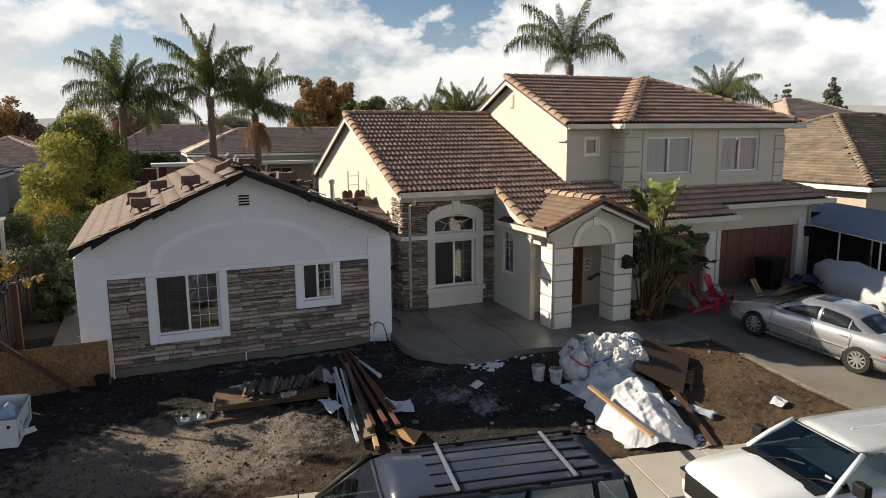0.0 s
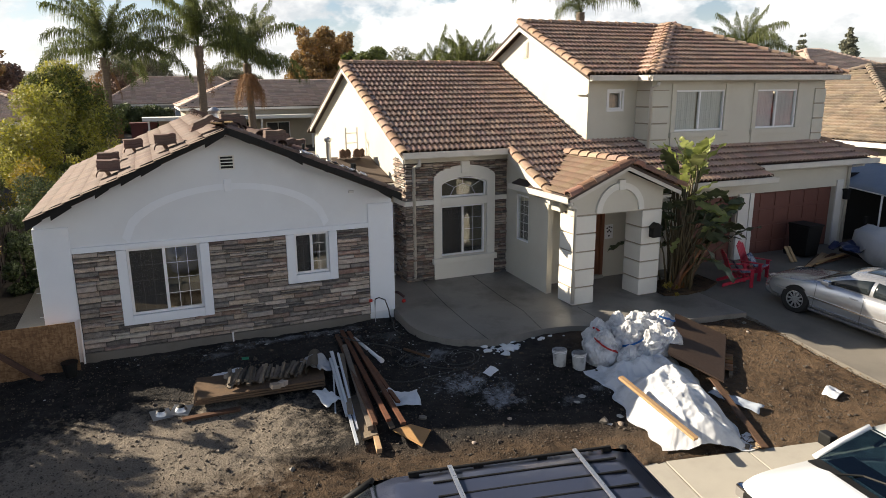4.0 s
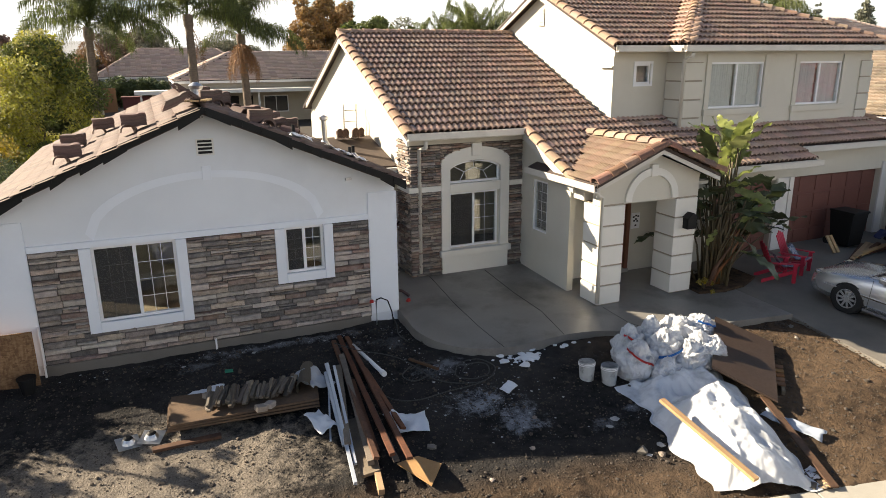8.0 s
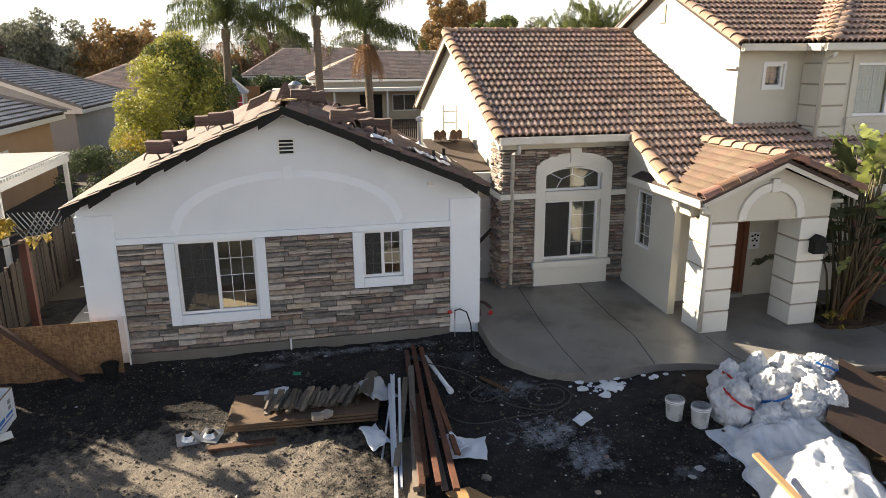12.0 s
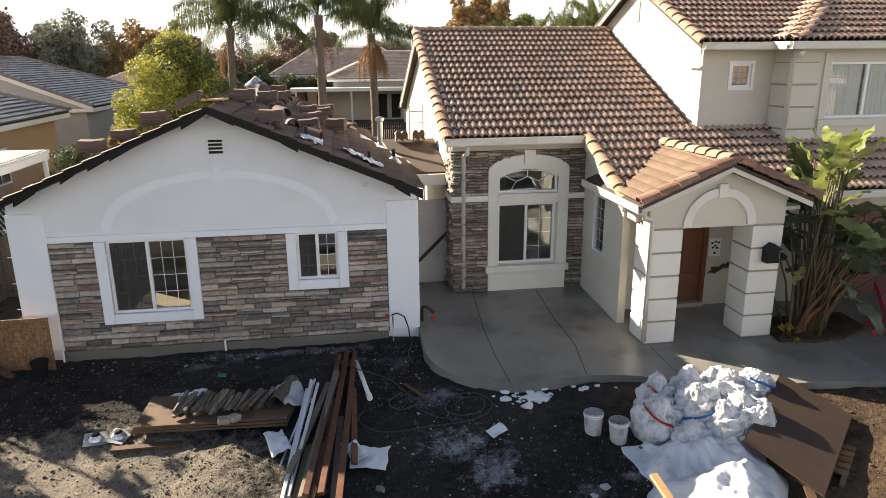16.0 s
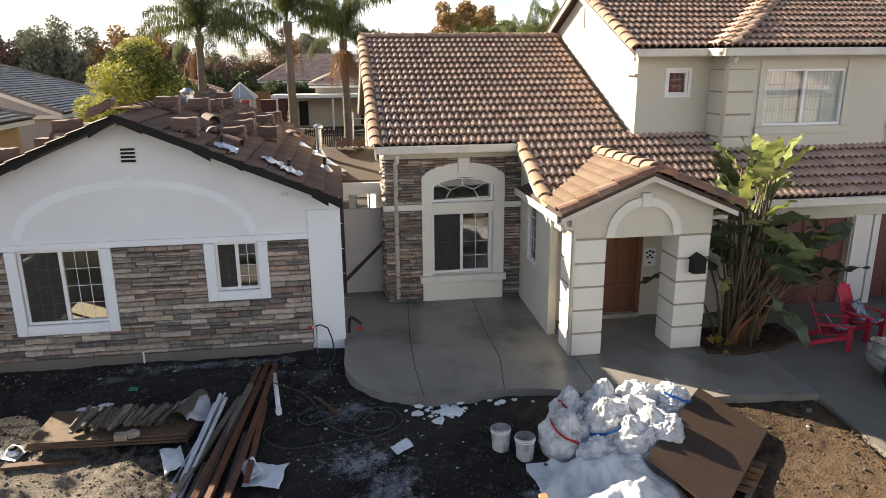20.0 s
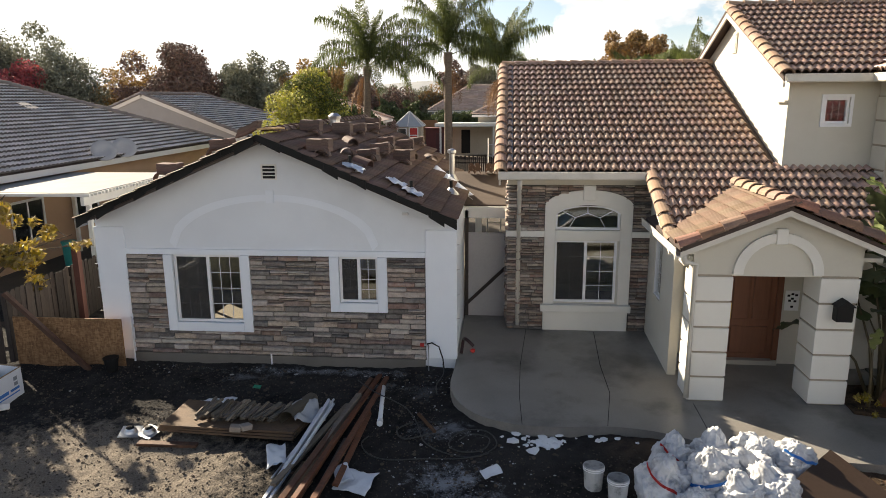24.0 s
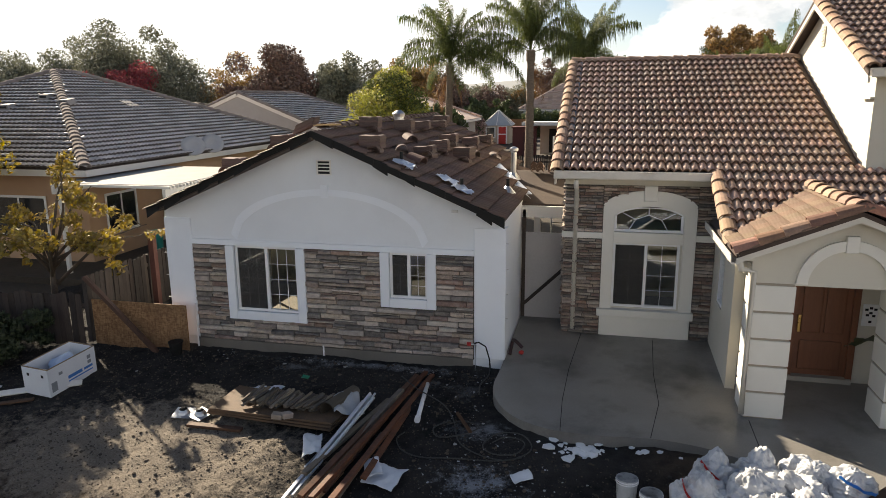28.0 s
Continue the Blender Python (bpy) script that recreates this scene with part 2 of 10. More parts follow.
def dirt_mat():
    m = bpy.data.materials.new("damp_soil")
    m.use_nodes = True
    n = Nodes(m.node_tree)
    co = n.add("ShaderNodeTexCoord").outputs["Object"]
    big = n.add("ShaderNodeTexNoise", Vector=co, Scale=0.55, Detail=6.0, Roughness=0.6).outputs[0]
    mid = n.add("ShaderNodeTexNoise", Vector=co, Scale=5.0, Detail=9.0, Roughness=0.68).outputs[0]
    fin = n.add("ShaderNodeTexNoise", Vector=co, Scale=38.0, Detail=5.0, Roughness=0.7).outputs[0]
    vor = n.add("ShaderNodeTexVoronoi", Vector=co, Scale=26.0).outputs[0]
    where = n.add("ShaderNodeSeparateXYZ", Vector=co)
    # Paler brown to the right and kerbside: sunlit soil put into the colour
    brown = n.ramp(n.math("ADD", n.math("MULTIPLY", n.math("SUBTRACT", where.outputs[0], 8.2), 0.4), n.math("MULTIPLY", big, 0.3)), [(0.1, 0.0), (0.8, 1.0)])
    kerbside = n.math("SUBTRACT", where.outputs[1], n.math("ADD", 11.13, n.math("MULTIPLY", where.outputs[0], -0.206)))
    kerbside = n.ramp(n.math("ADD", n.math("MULTIPLY", kerbside, 0.5), n.math("MULTIPLY", big, 0.6)), [(0.72, 0.8), (1.25, 0.0)])
    brown = n.math("MAXIMUM", brown, kerbside)
    col = n.mix(n.ramp(mid, [(0.35, 0.0), (0.68, 1.0)]), n.mix(brown, (0.0105, 0.0100, 0.0102), (0.017, 0.0125, 0.009)), n.mix(brown, (0.038, 0.035, 0.033), (0.13, 0.083, 0.05)))
    col = n.mix(n.ramp(big, [(0.42, 0.0), (0.62, 0.5)]), col, n.mix(brown, (0.068, 0.063, 0.060), (0.205, 0.137, 0.085)))
    col = n.mix(n.ramp(fin, [(0.65, 0.0), (0.80, 0.6)]), col, (0.15, 0.132, 0.115))
    col = n.mix(n.math("MULTIPLY", n.ramp(vor, [(0.05, 0.2), (0.2, 0.0)]), 1.0), col, (0.02, 0.016, 0.013))
    # Pool of sunlight painted into the soil colour as a lighter ellipse
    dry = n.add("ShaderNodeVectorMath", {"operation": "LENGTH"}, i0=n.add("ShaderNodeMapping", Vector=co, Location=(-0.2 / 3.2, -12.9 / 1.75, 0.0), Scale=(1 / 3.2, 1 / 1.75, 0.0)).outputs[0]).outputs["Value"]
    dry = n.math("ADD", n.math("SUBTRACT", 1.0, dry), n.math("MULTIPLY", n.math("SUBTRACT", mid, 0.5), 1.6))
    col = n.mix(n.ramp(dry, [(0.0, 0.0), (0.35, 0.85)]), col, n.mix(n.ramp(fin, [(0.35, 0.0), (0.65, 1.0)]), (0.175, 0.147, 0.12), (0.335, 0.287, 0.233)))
    for cx, cy, rx, ry, top in ((5.95, 13.05, 0.85, 0.6, 0.9), (6.35, 12.45, 0.55, 0.7, 0.7), (5.7, 14.3, 0.8, 0.35, 0.5), (6.3, 12.3, 0.7, 0.5, 0.45), (7.6, 11.7, 0.5, 0.3, 0.4), (3.1, 16.45, 2.8, 0.3, 0.55), (4.4, 15.9, 0.6, 0.3, 0.4), (1.6, 16.1, 0.7, 0.25, 0.35), (5.25, 15.7, 0.4, 0.6, 0.2), (8.3, 11.9, 0.3, 0.2, 0.5)):
        m_ = n.add("ShaderNodeMapping", Vector=co, Location=(-cx / rx, -cy / ry, 0.0), Scale=(1 / rx, 1 / ry, 0.0)).outputs[0]
        far = n.add("ShaderNodeVectorMath", {"operation": "LENGTH"}, i0=m_).outputs["Value"]
        wide = n.math("SUBTRACT", 1.0, n.math("MULTIPLY", far, 0.6))
        spot = n.ramp(n.math("ADD", n.math("MULTIPLY", wide, 0.34), n.math("ADD", n.math("MULTIPLY", mid, 0.62), n.math("MULTIPLY", fin, 0.28))), [(0.66, 0.0), (0.80, top)])
        col = n.mix(n.math("MULTIPLY", spot, n.ramp(wide, [(0.0, 0.0), (0.3, 1.0)])), col, (0.34, 0.37, 0.42))
    h = n.math("ADD", n.math("MULTIPLY", mid, 1.0), n.math("ADD", n.math("MULTIPLY", fin, 0.45), n.math("MULTIPLY", vor, 0.15)))
    bp = n.add("ShaderNodeBump", Strength=1.0, Distance=0.11, Height=h)
    bs = n.add("ShaderNodeBsdfPrincipled", Base_Color=col, Roughness=0.95, Specular_IOR_Level=0.2, Normal=bp.outputs[0])
    n.add("ShaderNodeOutputMaterial", Surface=bs.outputs[0])
    return m


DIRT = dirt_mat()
GRASS_FAR = mat("far_ground", (0.10, 0.10, 0.05), (0.15, 0.13, 0.09), rough=1.0, scale=0.05, fine=1.5, bump=0.0)
SIDE_SOIL = mat("yard_earth", (0.075, 0.06, 0.046), (0.04, 0.033, 0.026), rough=0.98, scale=0.8, fine=14, bump=0.4)
GLASS = glass_mat("window_glass", (0.93, 0.95, 0.95), 0.08)


def screen_mat():
    """Fine dark mesh, half see-through."""
    m = bpy.data.materials.new("insect_mesh")
    m.use_nodes = True
    n = Nodes(m.node_tree)
    co = n.add("ShaderNodeTexCoord").outputs["Object"]
    fac = n.math("ADD", 0.55, n.math("MULTIPLY", n.add("ShaderNodeTexNoise", Vector=co, Scale=2.0).outputs[0], 0.2))
    mx = n.add("ShaderNodeMixShader", i0=fac, i1=n.add("ShaderNodeBsdfTransparent").outputs[0], i2=n.add("ShaderNodeBsdfPrincipled", Base_Color=(0.04, 0.038, 0.036, 1), Roughness=0.8).outputs[0])
    n.add("ShaderNodeOutputMaterial", Surface=mx.outputs[0])
    return m


SCREEN = screen_mat()
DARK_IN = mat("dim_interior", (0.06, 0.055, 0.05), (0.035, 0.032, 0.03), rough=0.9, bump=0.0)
CURTAIN = mat("pale_curtain", (0.70, 0.69, 0.67), (0.52, 0.51, 0.50), rough=0.9, scale=3, fine=18, stretch=(6, 6, 0.3), bump=0.3)
VINYL = mat("white_vinyl", (0.80, 0.80, 0.80), (0.76, 0.76, 0.77), rough=0.4, bump=0.0)
GRILLE = mat("grey_grille", (0.40, 0.40, 0.39), (0.34, 0.34, 0.33), rough=0.5, bump=0.0)
BLACK = mat("black_plastic", (0.012, 0.012, 0.012), (0.007, 0.007, 0.007), rough=0.6, spec=0.25, bump=0.05)
WOOD_DARK = mat("stained_lumber", (0.15, 0.068, 0.036), (0.055, 0.029, 0.019), rough=0.7, scale=4, fine=25, stretch=(1, 1, 1), vary=0.3)
WOOD_GREY = mat("weathered_lumber", (0.21, 0.17, 0.13), (0.12, 0.095, 0.075), rough=0.85, scale=5, fine=40, vary=0.3)
WOOD_PALE = mat("new_lumber", (0.50, 0.34, 0.17), (0.38, 0.25, 0.12), rough=0.7, scale=5, fine=40, vary=0.15)


def strand_mat():
    """Pressed wood flakes lying every way."""
    m = bpy.data.materials.new("strand_board")
    m.use_nodes = True
    n = Nodes(m.node_tree)
    co = n.add("ShaderNodeTexCoord").outputs["Object"]
    a = n.add("ShaderNodeTexVoronoi", Vector=n.add("ShaderNodeMapping", Vector=co, Rotation=(0, 0.5, 0), Scale=(1.0, 1.0, 3.2)).outputs[0], Scale=13.0)
    b = n.add("ShaderNodeTexVoronoi", Vector=n.add("ShaderNodeMapping", Vector=co, Rotation=(0, -0.7, 0), Scale=(2.8, 1.0, 1.0)).outputs[0], Scale=11.0)
    tone = n.math("MULTIPLY", n.math("ADD", n.add("ShaderNodeSeparateXYZ", Vector=a.outputs["Color"]).outputs[0], n.add("ShaderNodeSeparateXYZ", Vector=b.outputs["Color"]).outputs[1]), 0.5)
    stain = n.add("ShaderNodeTexNoise", Vector=co, Scale=1.6, Detail=6.0).outputs[0]
    col = n.ramp(tone, [(0.15, (0.15, 0.08, 0.038)), (0.5, (0.225, 0.125, 0.06)), (0.85, (0.30, 0.18, 0.092))])
    col = n.mix(n.ramp(stain, [(0.45, 0.0), (0.7, 0.6)]), col, (0.13, 0.07, 0.036))
    bp = n.add("ShaderNodeBump", Strength=0.3, Distance=0.01, Height=tone)
    bs = n.add("ShaderNodeBsdfPrincipled", Base_Color=col, Roughness=0.75, Specular_IOR_Level=0.3, Normal=bp.outputs[0])
    n.add("ShaderNodeOutputMaterial", Surface=bs.outputs[0])
    return m


OSB = strand_mat()
FENCE = mat("grey_fence_wood", (0.062, 0.048, 0.041), (0.026, 0.021, 0.019), rough=0.9, scale=3, fine=22, stretch=(4, 4, 0.5), vary=0.3)
RED_DOOR = mat("brown_red_garage", (0.17, 0.068, 0.052), (0.14, 0.056, 0.043), rough=0.6, scale=2, fine=30, bump=0.08)
DOOR_WOOD = mat("mahogany_door", (0.21, 0.085, 0.046), (0.145, 0.06, 0.034), rough=0.45, scale=3, fine=20, stretch=(6, 6, 0.5))
BARK = mat("palm_bark", (0.22, 0.17, 0.13), (0.10, 0.075, 0.058), rough=0.95, scale=6, fine=22, stretch=(1, 1, 3), bump=0.8)
FROND = mat("palm_leaf", (0.15, 0.17, 0.055), (0.06, 0.08, 0.028), spec=0.25, rough=0.6, scale=3, fine=12, bump=0.0, vary=0.3, trans=0.4)
FROND_DRY = mat("dry_palm_leaf", (0.30, 0.165, 0.08), (0.19, 0.10, 0.05), rough=0.8, scale=3, fine=12, bump=0.0, vary=0.3, trans=0.2)
LEAF_LIME = mat("lime_leaf", (0.44, 0.41, 0.09), (0.26, 0.26, 0.06), rough=0.6, scale=0.8, fine=6, bump=0.0, vary=0.35, trans=0.3)
LEAF = mat("green_leaf", (0.15, 0.175, 0.042), (0.065, 0.085, 0.024), rough=0.6, scale=0.8, fine=6, bump=0.0, vary=0.35, trans=0.3)
# Darker leaf: the shade by the fence is put into the colour
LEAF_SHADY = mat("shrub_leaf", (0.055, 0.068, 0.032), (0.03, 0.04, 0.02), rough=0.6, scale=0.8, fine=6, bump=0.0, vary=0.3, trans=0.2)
# Distance haze is put into this lightened leaf colour
LEAF_HAZED = mat("hazed_leaf", (0.25, 0.25, 0.18), (0.15, 0.155, 0.11), rough=0.7, scale=0.5, fine=4, bump=0.0, vary=0.3, trans=0.2)
LEAF_YELLOW = mat("yellow_leaf", (0.36, 0.26, 0.04), (0.20, 0.17, 0.035), rough=0.6, scale=0.9, fine=6, bump=0.0, vary=0.35, trans=0.35)
LEAF_RED = mat("red_leaf", (0.46, 0.12, 0.13), (0.32, 0.085, 0.09), rough=0.6, scale=0.5, fine=4, bump=0.0, vary=0.3, trans=0.45)
LEAF_ORANGE = mat("orange_leaf", (0.36, 0.22, 0.085), (0.22, 0.15, 0.07), rough=0.6, scale=0.5, fine=4, bump=0.0, vary=0.3, trans=0.3)
TRUNK = mat("tree_bark", (0.11, 0.085, 0.065), (0.06, 0.045, 0.035), rough=0.95, scale=6, fine=30, bump=0.6)
METAL = mat("galvanised_metal", (0.62, 0.63, 0.65), (0.5, 0.51, 0.53), rough=0.35, metal=1.0, bump=0.1, fine=20)
PLASTIC_SHEET = mat("white_sheeting", (0.74, 0.77, 0.81), (0.62, 0.65, 0.70), rough=0.4, scale=3, fine=12, bump=0.3, trans=0.12)

# ---- building helpers ----


def part(name, bm, material, parent=None, label="", smooth=False):
    """Links a bmesh as one mesh object under a thing or a part."""
    me = bpy.data.meshes.new(name)
    bm.normal_update()
    bm.to_mesh(me)
    bm.free()
    me.materials.append(material)
    if smooth:
        me.polygons.foreach_set("use_smooth", [True] * len(me.polygons))
    ob = new(name, me)
    if parent:
        ob.parent = parent
        ob.matrix_parent_inverse = Matrix.Identity(4)
    if label:
        ob["label"] = label
    return ob


def thing(name, label, category, group="", at=(0, 0, 0), kind=""):
    ob = new(name)
    ob.location = at
    ob.empty_display_size = 0.2
    return tagged(ob, label, category, group, kind)


def box(bm, x0, x1, y0, y1, z0, z1, bevel=0.0, m=None):
    r = bmesh.ops.create_cube(bm, size=1.0)
    vs = r["verts"]
    for v in vs:
        v.co = Vector((x0 + (v.co.x + 0.5) * (x1 - x0), y0 + (v.co.y + 0.5) * (y1 - y0), z0 + (v.co.z + 0.5) * (z1 - z0)))
    if bevel:
        es = list({e for v in vs for e in v.link_edges})
        r = bmesh.ops.bevel(bm, geom=es, offset=bevel, segments=2, affect="EDGES", profile=0.6)
        vs = list({v for f in r["faces"] for v in f.verts} | {v for v in vs if v.is_valid})
    if m is not None:
        for v in {w for v in vs for f in v.link_faces for w in f.verts}:
            v.co = m @ v.co
    return bm


def boxes(*lists, bevel=0.0):
    bm = bmesh.new()
    for b in lists:
        box(bm, *b, bevel=bevel)
    return bm


def poly(bm, pts, offset):
    """A slab: the polygon pts and the same moved by offset, closed at the sides."""
    o = Vector(offset)
    lo = [bm.verts.new(Vector(p)) for p in pts]
    hi = [bm.verts.new(Vector(p) + o) for p in pts]
    faces = [bm.faces.new(lo), bm.faces.new(hi)]
    k = len(pts)
    for i in range(k):
        faces.append(bm.faces.new((lo[i], lo[(i + 1) % k], hi[(i + 1) % k], hi[i])))
    bmesh.ops.recalc_face_normals(bm, faces=faces)
    return bm


def tube(bm, pts, radii, sides=8, caps=True):
    """A round bar along pts."""
    rings = []
    for i, p in enumerate(pts):
        p = Vector(p)
        d = Vector(pts[min(i + 1, len(pts) - 1)]) - Vector(pts[max(i - 1, 0)])
        q = d.to_track_quat("Z", "Y")
        r = radii[i] if isinstance(radii, (list, tuple)) else radii
        rings.append([bm.verts.new(p + q @ Vector((math.cos(a) * r, math.sin(a) * r, 0))) for a in [2 * math.pi * k / sides for k in range(sides)]])
    for a, b in zip(rings, rings[1:]):
        for k in range(sides):
            bm.faces.new((a[k], a[(k + 1) % sides], b[(k + 1) % sides], b[k]))
    if caps:
        bm.faces.new(list(reversed(rings[0])))
        bm.faces.new(rings[-1])
    return bm


def wall_with_holes(bm, u0, u1, outline, holes, place, depth):
    """A wall from u0 to u1 whose top is outline(u); holes are (u0, u1, z0, z1); place(u, z, d) gives the point d deep."""
    us = sorted({u0, u1, *[h[0] for h in holes], *[h[1] for h in holes]} | set(outline["breaks"]))
    for a, b in zip(us, us[1:]):
        mid = (a + b) / 2
        cuts = sorted([(h[2], h[3]) for h in holes if h[0] < mid < h[1]])
        z = outline["bottom"]
        spans = []
        for lo, hi in cuts:
            spans.append((z, z, lo, lo))
            z = hi
        spans.append((z, z, outline["top"](a), outline["top"](b)))
        for za, zb, ta, tb in spans:
            if max(ta - za, tb - zb) < 1e-4:
                continue
            p = [place(a, za, 0), place(b, zb, 0), place(b, tb, 0), place(a, ta, 0)]
            q = [place(a, za, depth), place(b, zb, depth), place(b, tb, depth), place(a, ta, depth)]
            va, vb = [bm.verts.new(v) for v in p], [bm.verts.new(v) for v in q]
            fs = [bm.faces.new(va), bm.faces.new(list(reversed(vb)))]
            for i in range(4):
                fs.append(bm.faces.new((va[i], vb[i], vb[(i + 1) % 4], va[(i + 1) % 4])))
            bmesh.ops.recalc_face_normals(bm, faces=fs)
    bmesh.ops.remove_doubles(bm, verts=bm.verts[:], dist=0.0005)
    return bm


def lerp_table(table, v):
    for (a, za), (b, zb) in zip(table, table[1:]):
        if v <= b:
            f = min(max((v - a) / (b - a), 0), 1)
            return za + (zb - za) * f
    return table[-1][1]


def inside(p, pts):
    x, y = p
    c = False
    for (x1, y1), (x2, y2) in zip(pts, pts[1:] + pts[:1]):
        if (y1 > y) != (y2 > y) and x < (x2 - x1) * (y - y1) / (y2 - y1) + x1:
            c = not c
    return c


# ---- ground ----
SLOPE = [(-400, -0.78), (8.0, -0.74), (9.5, -0.60), (14.3, -0.06), (18.6, 0.13), (60, 0.15)]


def walk_y(x):
    """The line between soil and pavement."""
    return 9.51 - 0.206 * (x - 7.85)


def level(x, y):
    """The height of the lot's ground: flat by the houses, falling to the pavement."""
    w = walk_y(min(max(x, -12), 20))
    table = [(w, -0.60), (w + 2.2, -0.42), (w + 4.6, -0.16), (16.8, -0.12), (18.6, 0.05)]
    if y <= w:
        return -0.60
    return lerp_table(table, y)


def hump(x, y):
    n = noise.noise(Vector((x * 0.9, y * 0.9, 3.1))) * 0.05 + noise.noise(Vector((x * 2.7, y * 2.7, 7.7))) * 0.03 + noise.noise(Vector((x * 8, y * 8, 1.7))) * 0.02
    return n


def grid_sheet(x0, x1, y0, y1, step, height, keep=lambda x, y: True):
    nx, ny = int((x1 - x0) / step) + 1, int((y1 - y0) / step) + 1
    verts = [(x0 + i * step, y0 + j * step, height(x0 + i * step, y0 + j * step)) for j in range(ny) for i in range(nx)]
    faces = [(j * nx + i, j * nx + i + 1, (j + 1) * nx + i + 1, (j + 1) * nx + i) for j in range(ny - 1) for i in range(nx - 1)
             if keep(x0 + (i + 0.5) * step, y0 + (j + 0.5) * step)]
    me = bpy.data.meshes.new("sheet")
    me.from_pydata(verts, [], faces)
    me.update()
    return me


def sheet(name, me, material, label, category, smooth=True):
    me.materials.append(material)
    if smooth:
        me.polygons.foreach_set("use_smooth", [True] * len(me.polygons))
    return tagged(new(name, me), label, category, kind="structure")


# one ground reaching the horizon, dipping under the lot
bm = bmesh.new()
R = 3000
for f in [((-R, -R, -0.95), (R, -R, -0.95), (R, R, -0.95), (-R, R, -0.95))]:
    bm.faces.new([bm.verts.new(v) for v in f])
tagged(part("ground", bm, GRASS_FAR), "flat suburban ground reaching the horizon", "ground", kind="structure")

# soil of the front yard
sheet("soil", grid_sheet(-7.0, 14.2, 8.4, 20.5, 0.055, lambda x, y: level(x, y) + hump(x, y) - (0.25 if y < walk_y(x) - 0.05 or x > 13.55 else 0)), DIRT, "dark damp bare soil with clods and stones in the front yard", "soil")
# ground behind and beside the houses
bm = bmesh.new()
box(bm, -110, 120, 20.4, 165, -0.9, 0.05)
tagged(part("back_ground", bm, SIDE_SOIL), "dull brown ground of the back yards", "ground", kind="structure")
bm = bmesh.new()
box(bm, -30, -6.9, 8, 20.5, -0.9, -0.15)
box(bm, 22.0, 60, 9, 20.5, -0.9, -0.1)
tagged(part("side_ground", bm, SIDE_SOIL), "dull ground of the neighbouring lots", "ground", kind="structure")

bm = bmesh.new()
box(bm, -2.5, -1.66, 17.15, 27.0, -0.1, 0.17, bevel=0.01)
tagged(part("side_path", bm, CONCRETE), "narrow concrete path along the side of the wing", "path", kind="structure")

# street, kerb and pavement, which run a little askew to the house
STREET = pose(7.85, 9.51, 0, 0, 0, math.degrees(math.atan(-0.206)))
bm = bmesh.new()
box(bm, -60, 60, -30, -1.68, -0.9, -0.74)
ob = part("road", bm, ASPHALT)
ob.matrix_world = STREET
tagged(ob, "dark grey asphalt street", "road", kind="structure")
bm = bmesh.new()
box(bm, -60, 60, -1.68, -1.5, -0.9, -0.60, bevel=0.03)
ob = part("kerb", bm, WALK)
ob.matrix_world = STREET
tagged(ob, "pale concrete kerb along the street", "kerb", kind="structure")
pavement = thing("pavement", "pale concrete pavement in jointed slabs along the street", "pavement", kind="structure")
pavement.matrix_world = STREET
bm = bmesh.new()
box(bm, 0, 1.48, -1.49, 0.0, -0.75, -0.585, bevel=0.012)
slab_mesh = None
for i in range(-16, 12):
    if slab_mesh is None:
        s = part("slab", bm, WALK, pavement)
        slab_mesh = s.data
    else:
        s = new("slab", slab_mesh)
        s.parent = pavement
    s.location = (i * 1.5, 0, random.uniform(-0.004, 0.004))


def patio_level(y):
    return lerp_table([(13.0, -0.05), (14.3, 0.0), (18.6, 0.17), (30, 0.17)], y)


def drive_level(y):
    return lerp_table([(7.6, -0.60), (9.4, -0.50), (13.4, -0.10), (15.0, 0.02), (16.6, 0.12), (30, 0.17)], y)


# patio and path: a curved slab
def patio_edge():
    pts = [(5.78, 19.4), (5.76, 16.6), (5.74, 15.6), (5.95, 14.95), (6.35, 14.5), (7.0, 14.25), (7.7, 14.24), (8.5, 14.3), (9.3, 14.15), (10.1, 13.76), (11.0, 13.55), (12.4, 13.46), (13.6, 13.3)]
    out = []
    for i in range(len(pts) - 1):
        p = [Vector(pts[k]) for k in (max(i - 1, 0), i, i + 1, min(i + 2, len(pts) - 1))]
        for k in range(5):
            t = k / 5
            q = 0.5 * (2 * p[1] + (p[2] - p[0]) * t + (2 * p[0] - 5 * p[1] + 4 * p[2] - p[3]) * t * t + (3 * p[1] - p[0] - 3 * p[2] + p[3]) * t ** 3)
            out.append((q.x, q.y))
    return out + [pts[-1]]


bm = bmesh.new()
ring = patio_edge() + [(13.6, 15.2), (13.6, 17.6), (9.8, 18.7), (6.8, 19.4)]
top = [bm.verts.new((x, y, patio_level(y))) for x, y in ring]
low = [bm.verts.new((x, y, -0.3)) for x, y in ring]
bm.faces.new(top)
for i in range(len(ring)):
    bm.faces.new((top[i], low[i], low[(i + 1) % len(ring)], top[(i + 1) % len(ring)]))
bmesh.ops.triangulate(bm, faces=bm.faces[:])
bmesh.ops.recalc_face_normals(bm, faces=bm.faces[:])
tagged(part("patio", bm, PATIO), "stained dark grey concrete patio with curved edge and joints", "patio", kind="structure")
bm = bmesh.new()
cols = [8.0, 9.4, 11.4, 13.4, 15.0, 16.6, 17.4]
for y0, y1 in zip(cols, cols[1:]):
    poly(bm, [(13.62, y0, drive_level(y0)), (21.8, y0, drive_level(y0)), (21.8, y1, drive_level(y1)), (13.62, y1, drive_level(y1))], (0, 0, -0.3))
bmesh.ops.remove_doubles(bm, verts=bm.verts[:], dist=0.001)
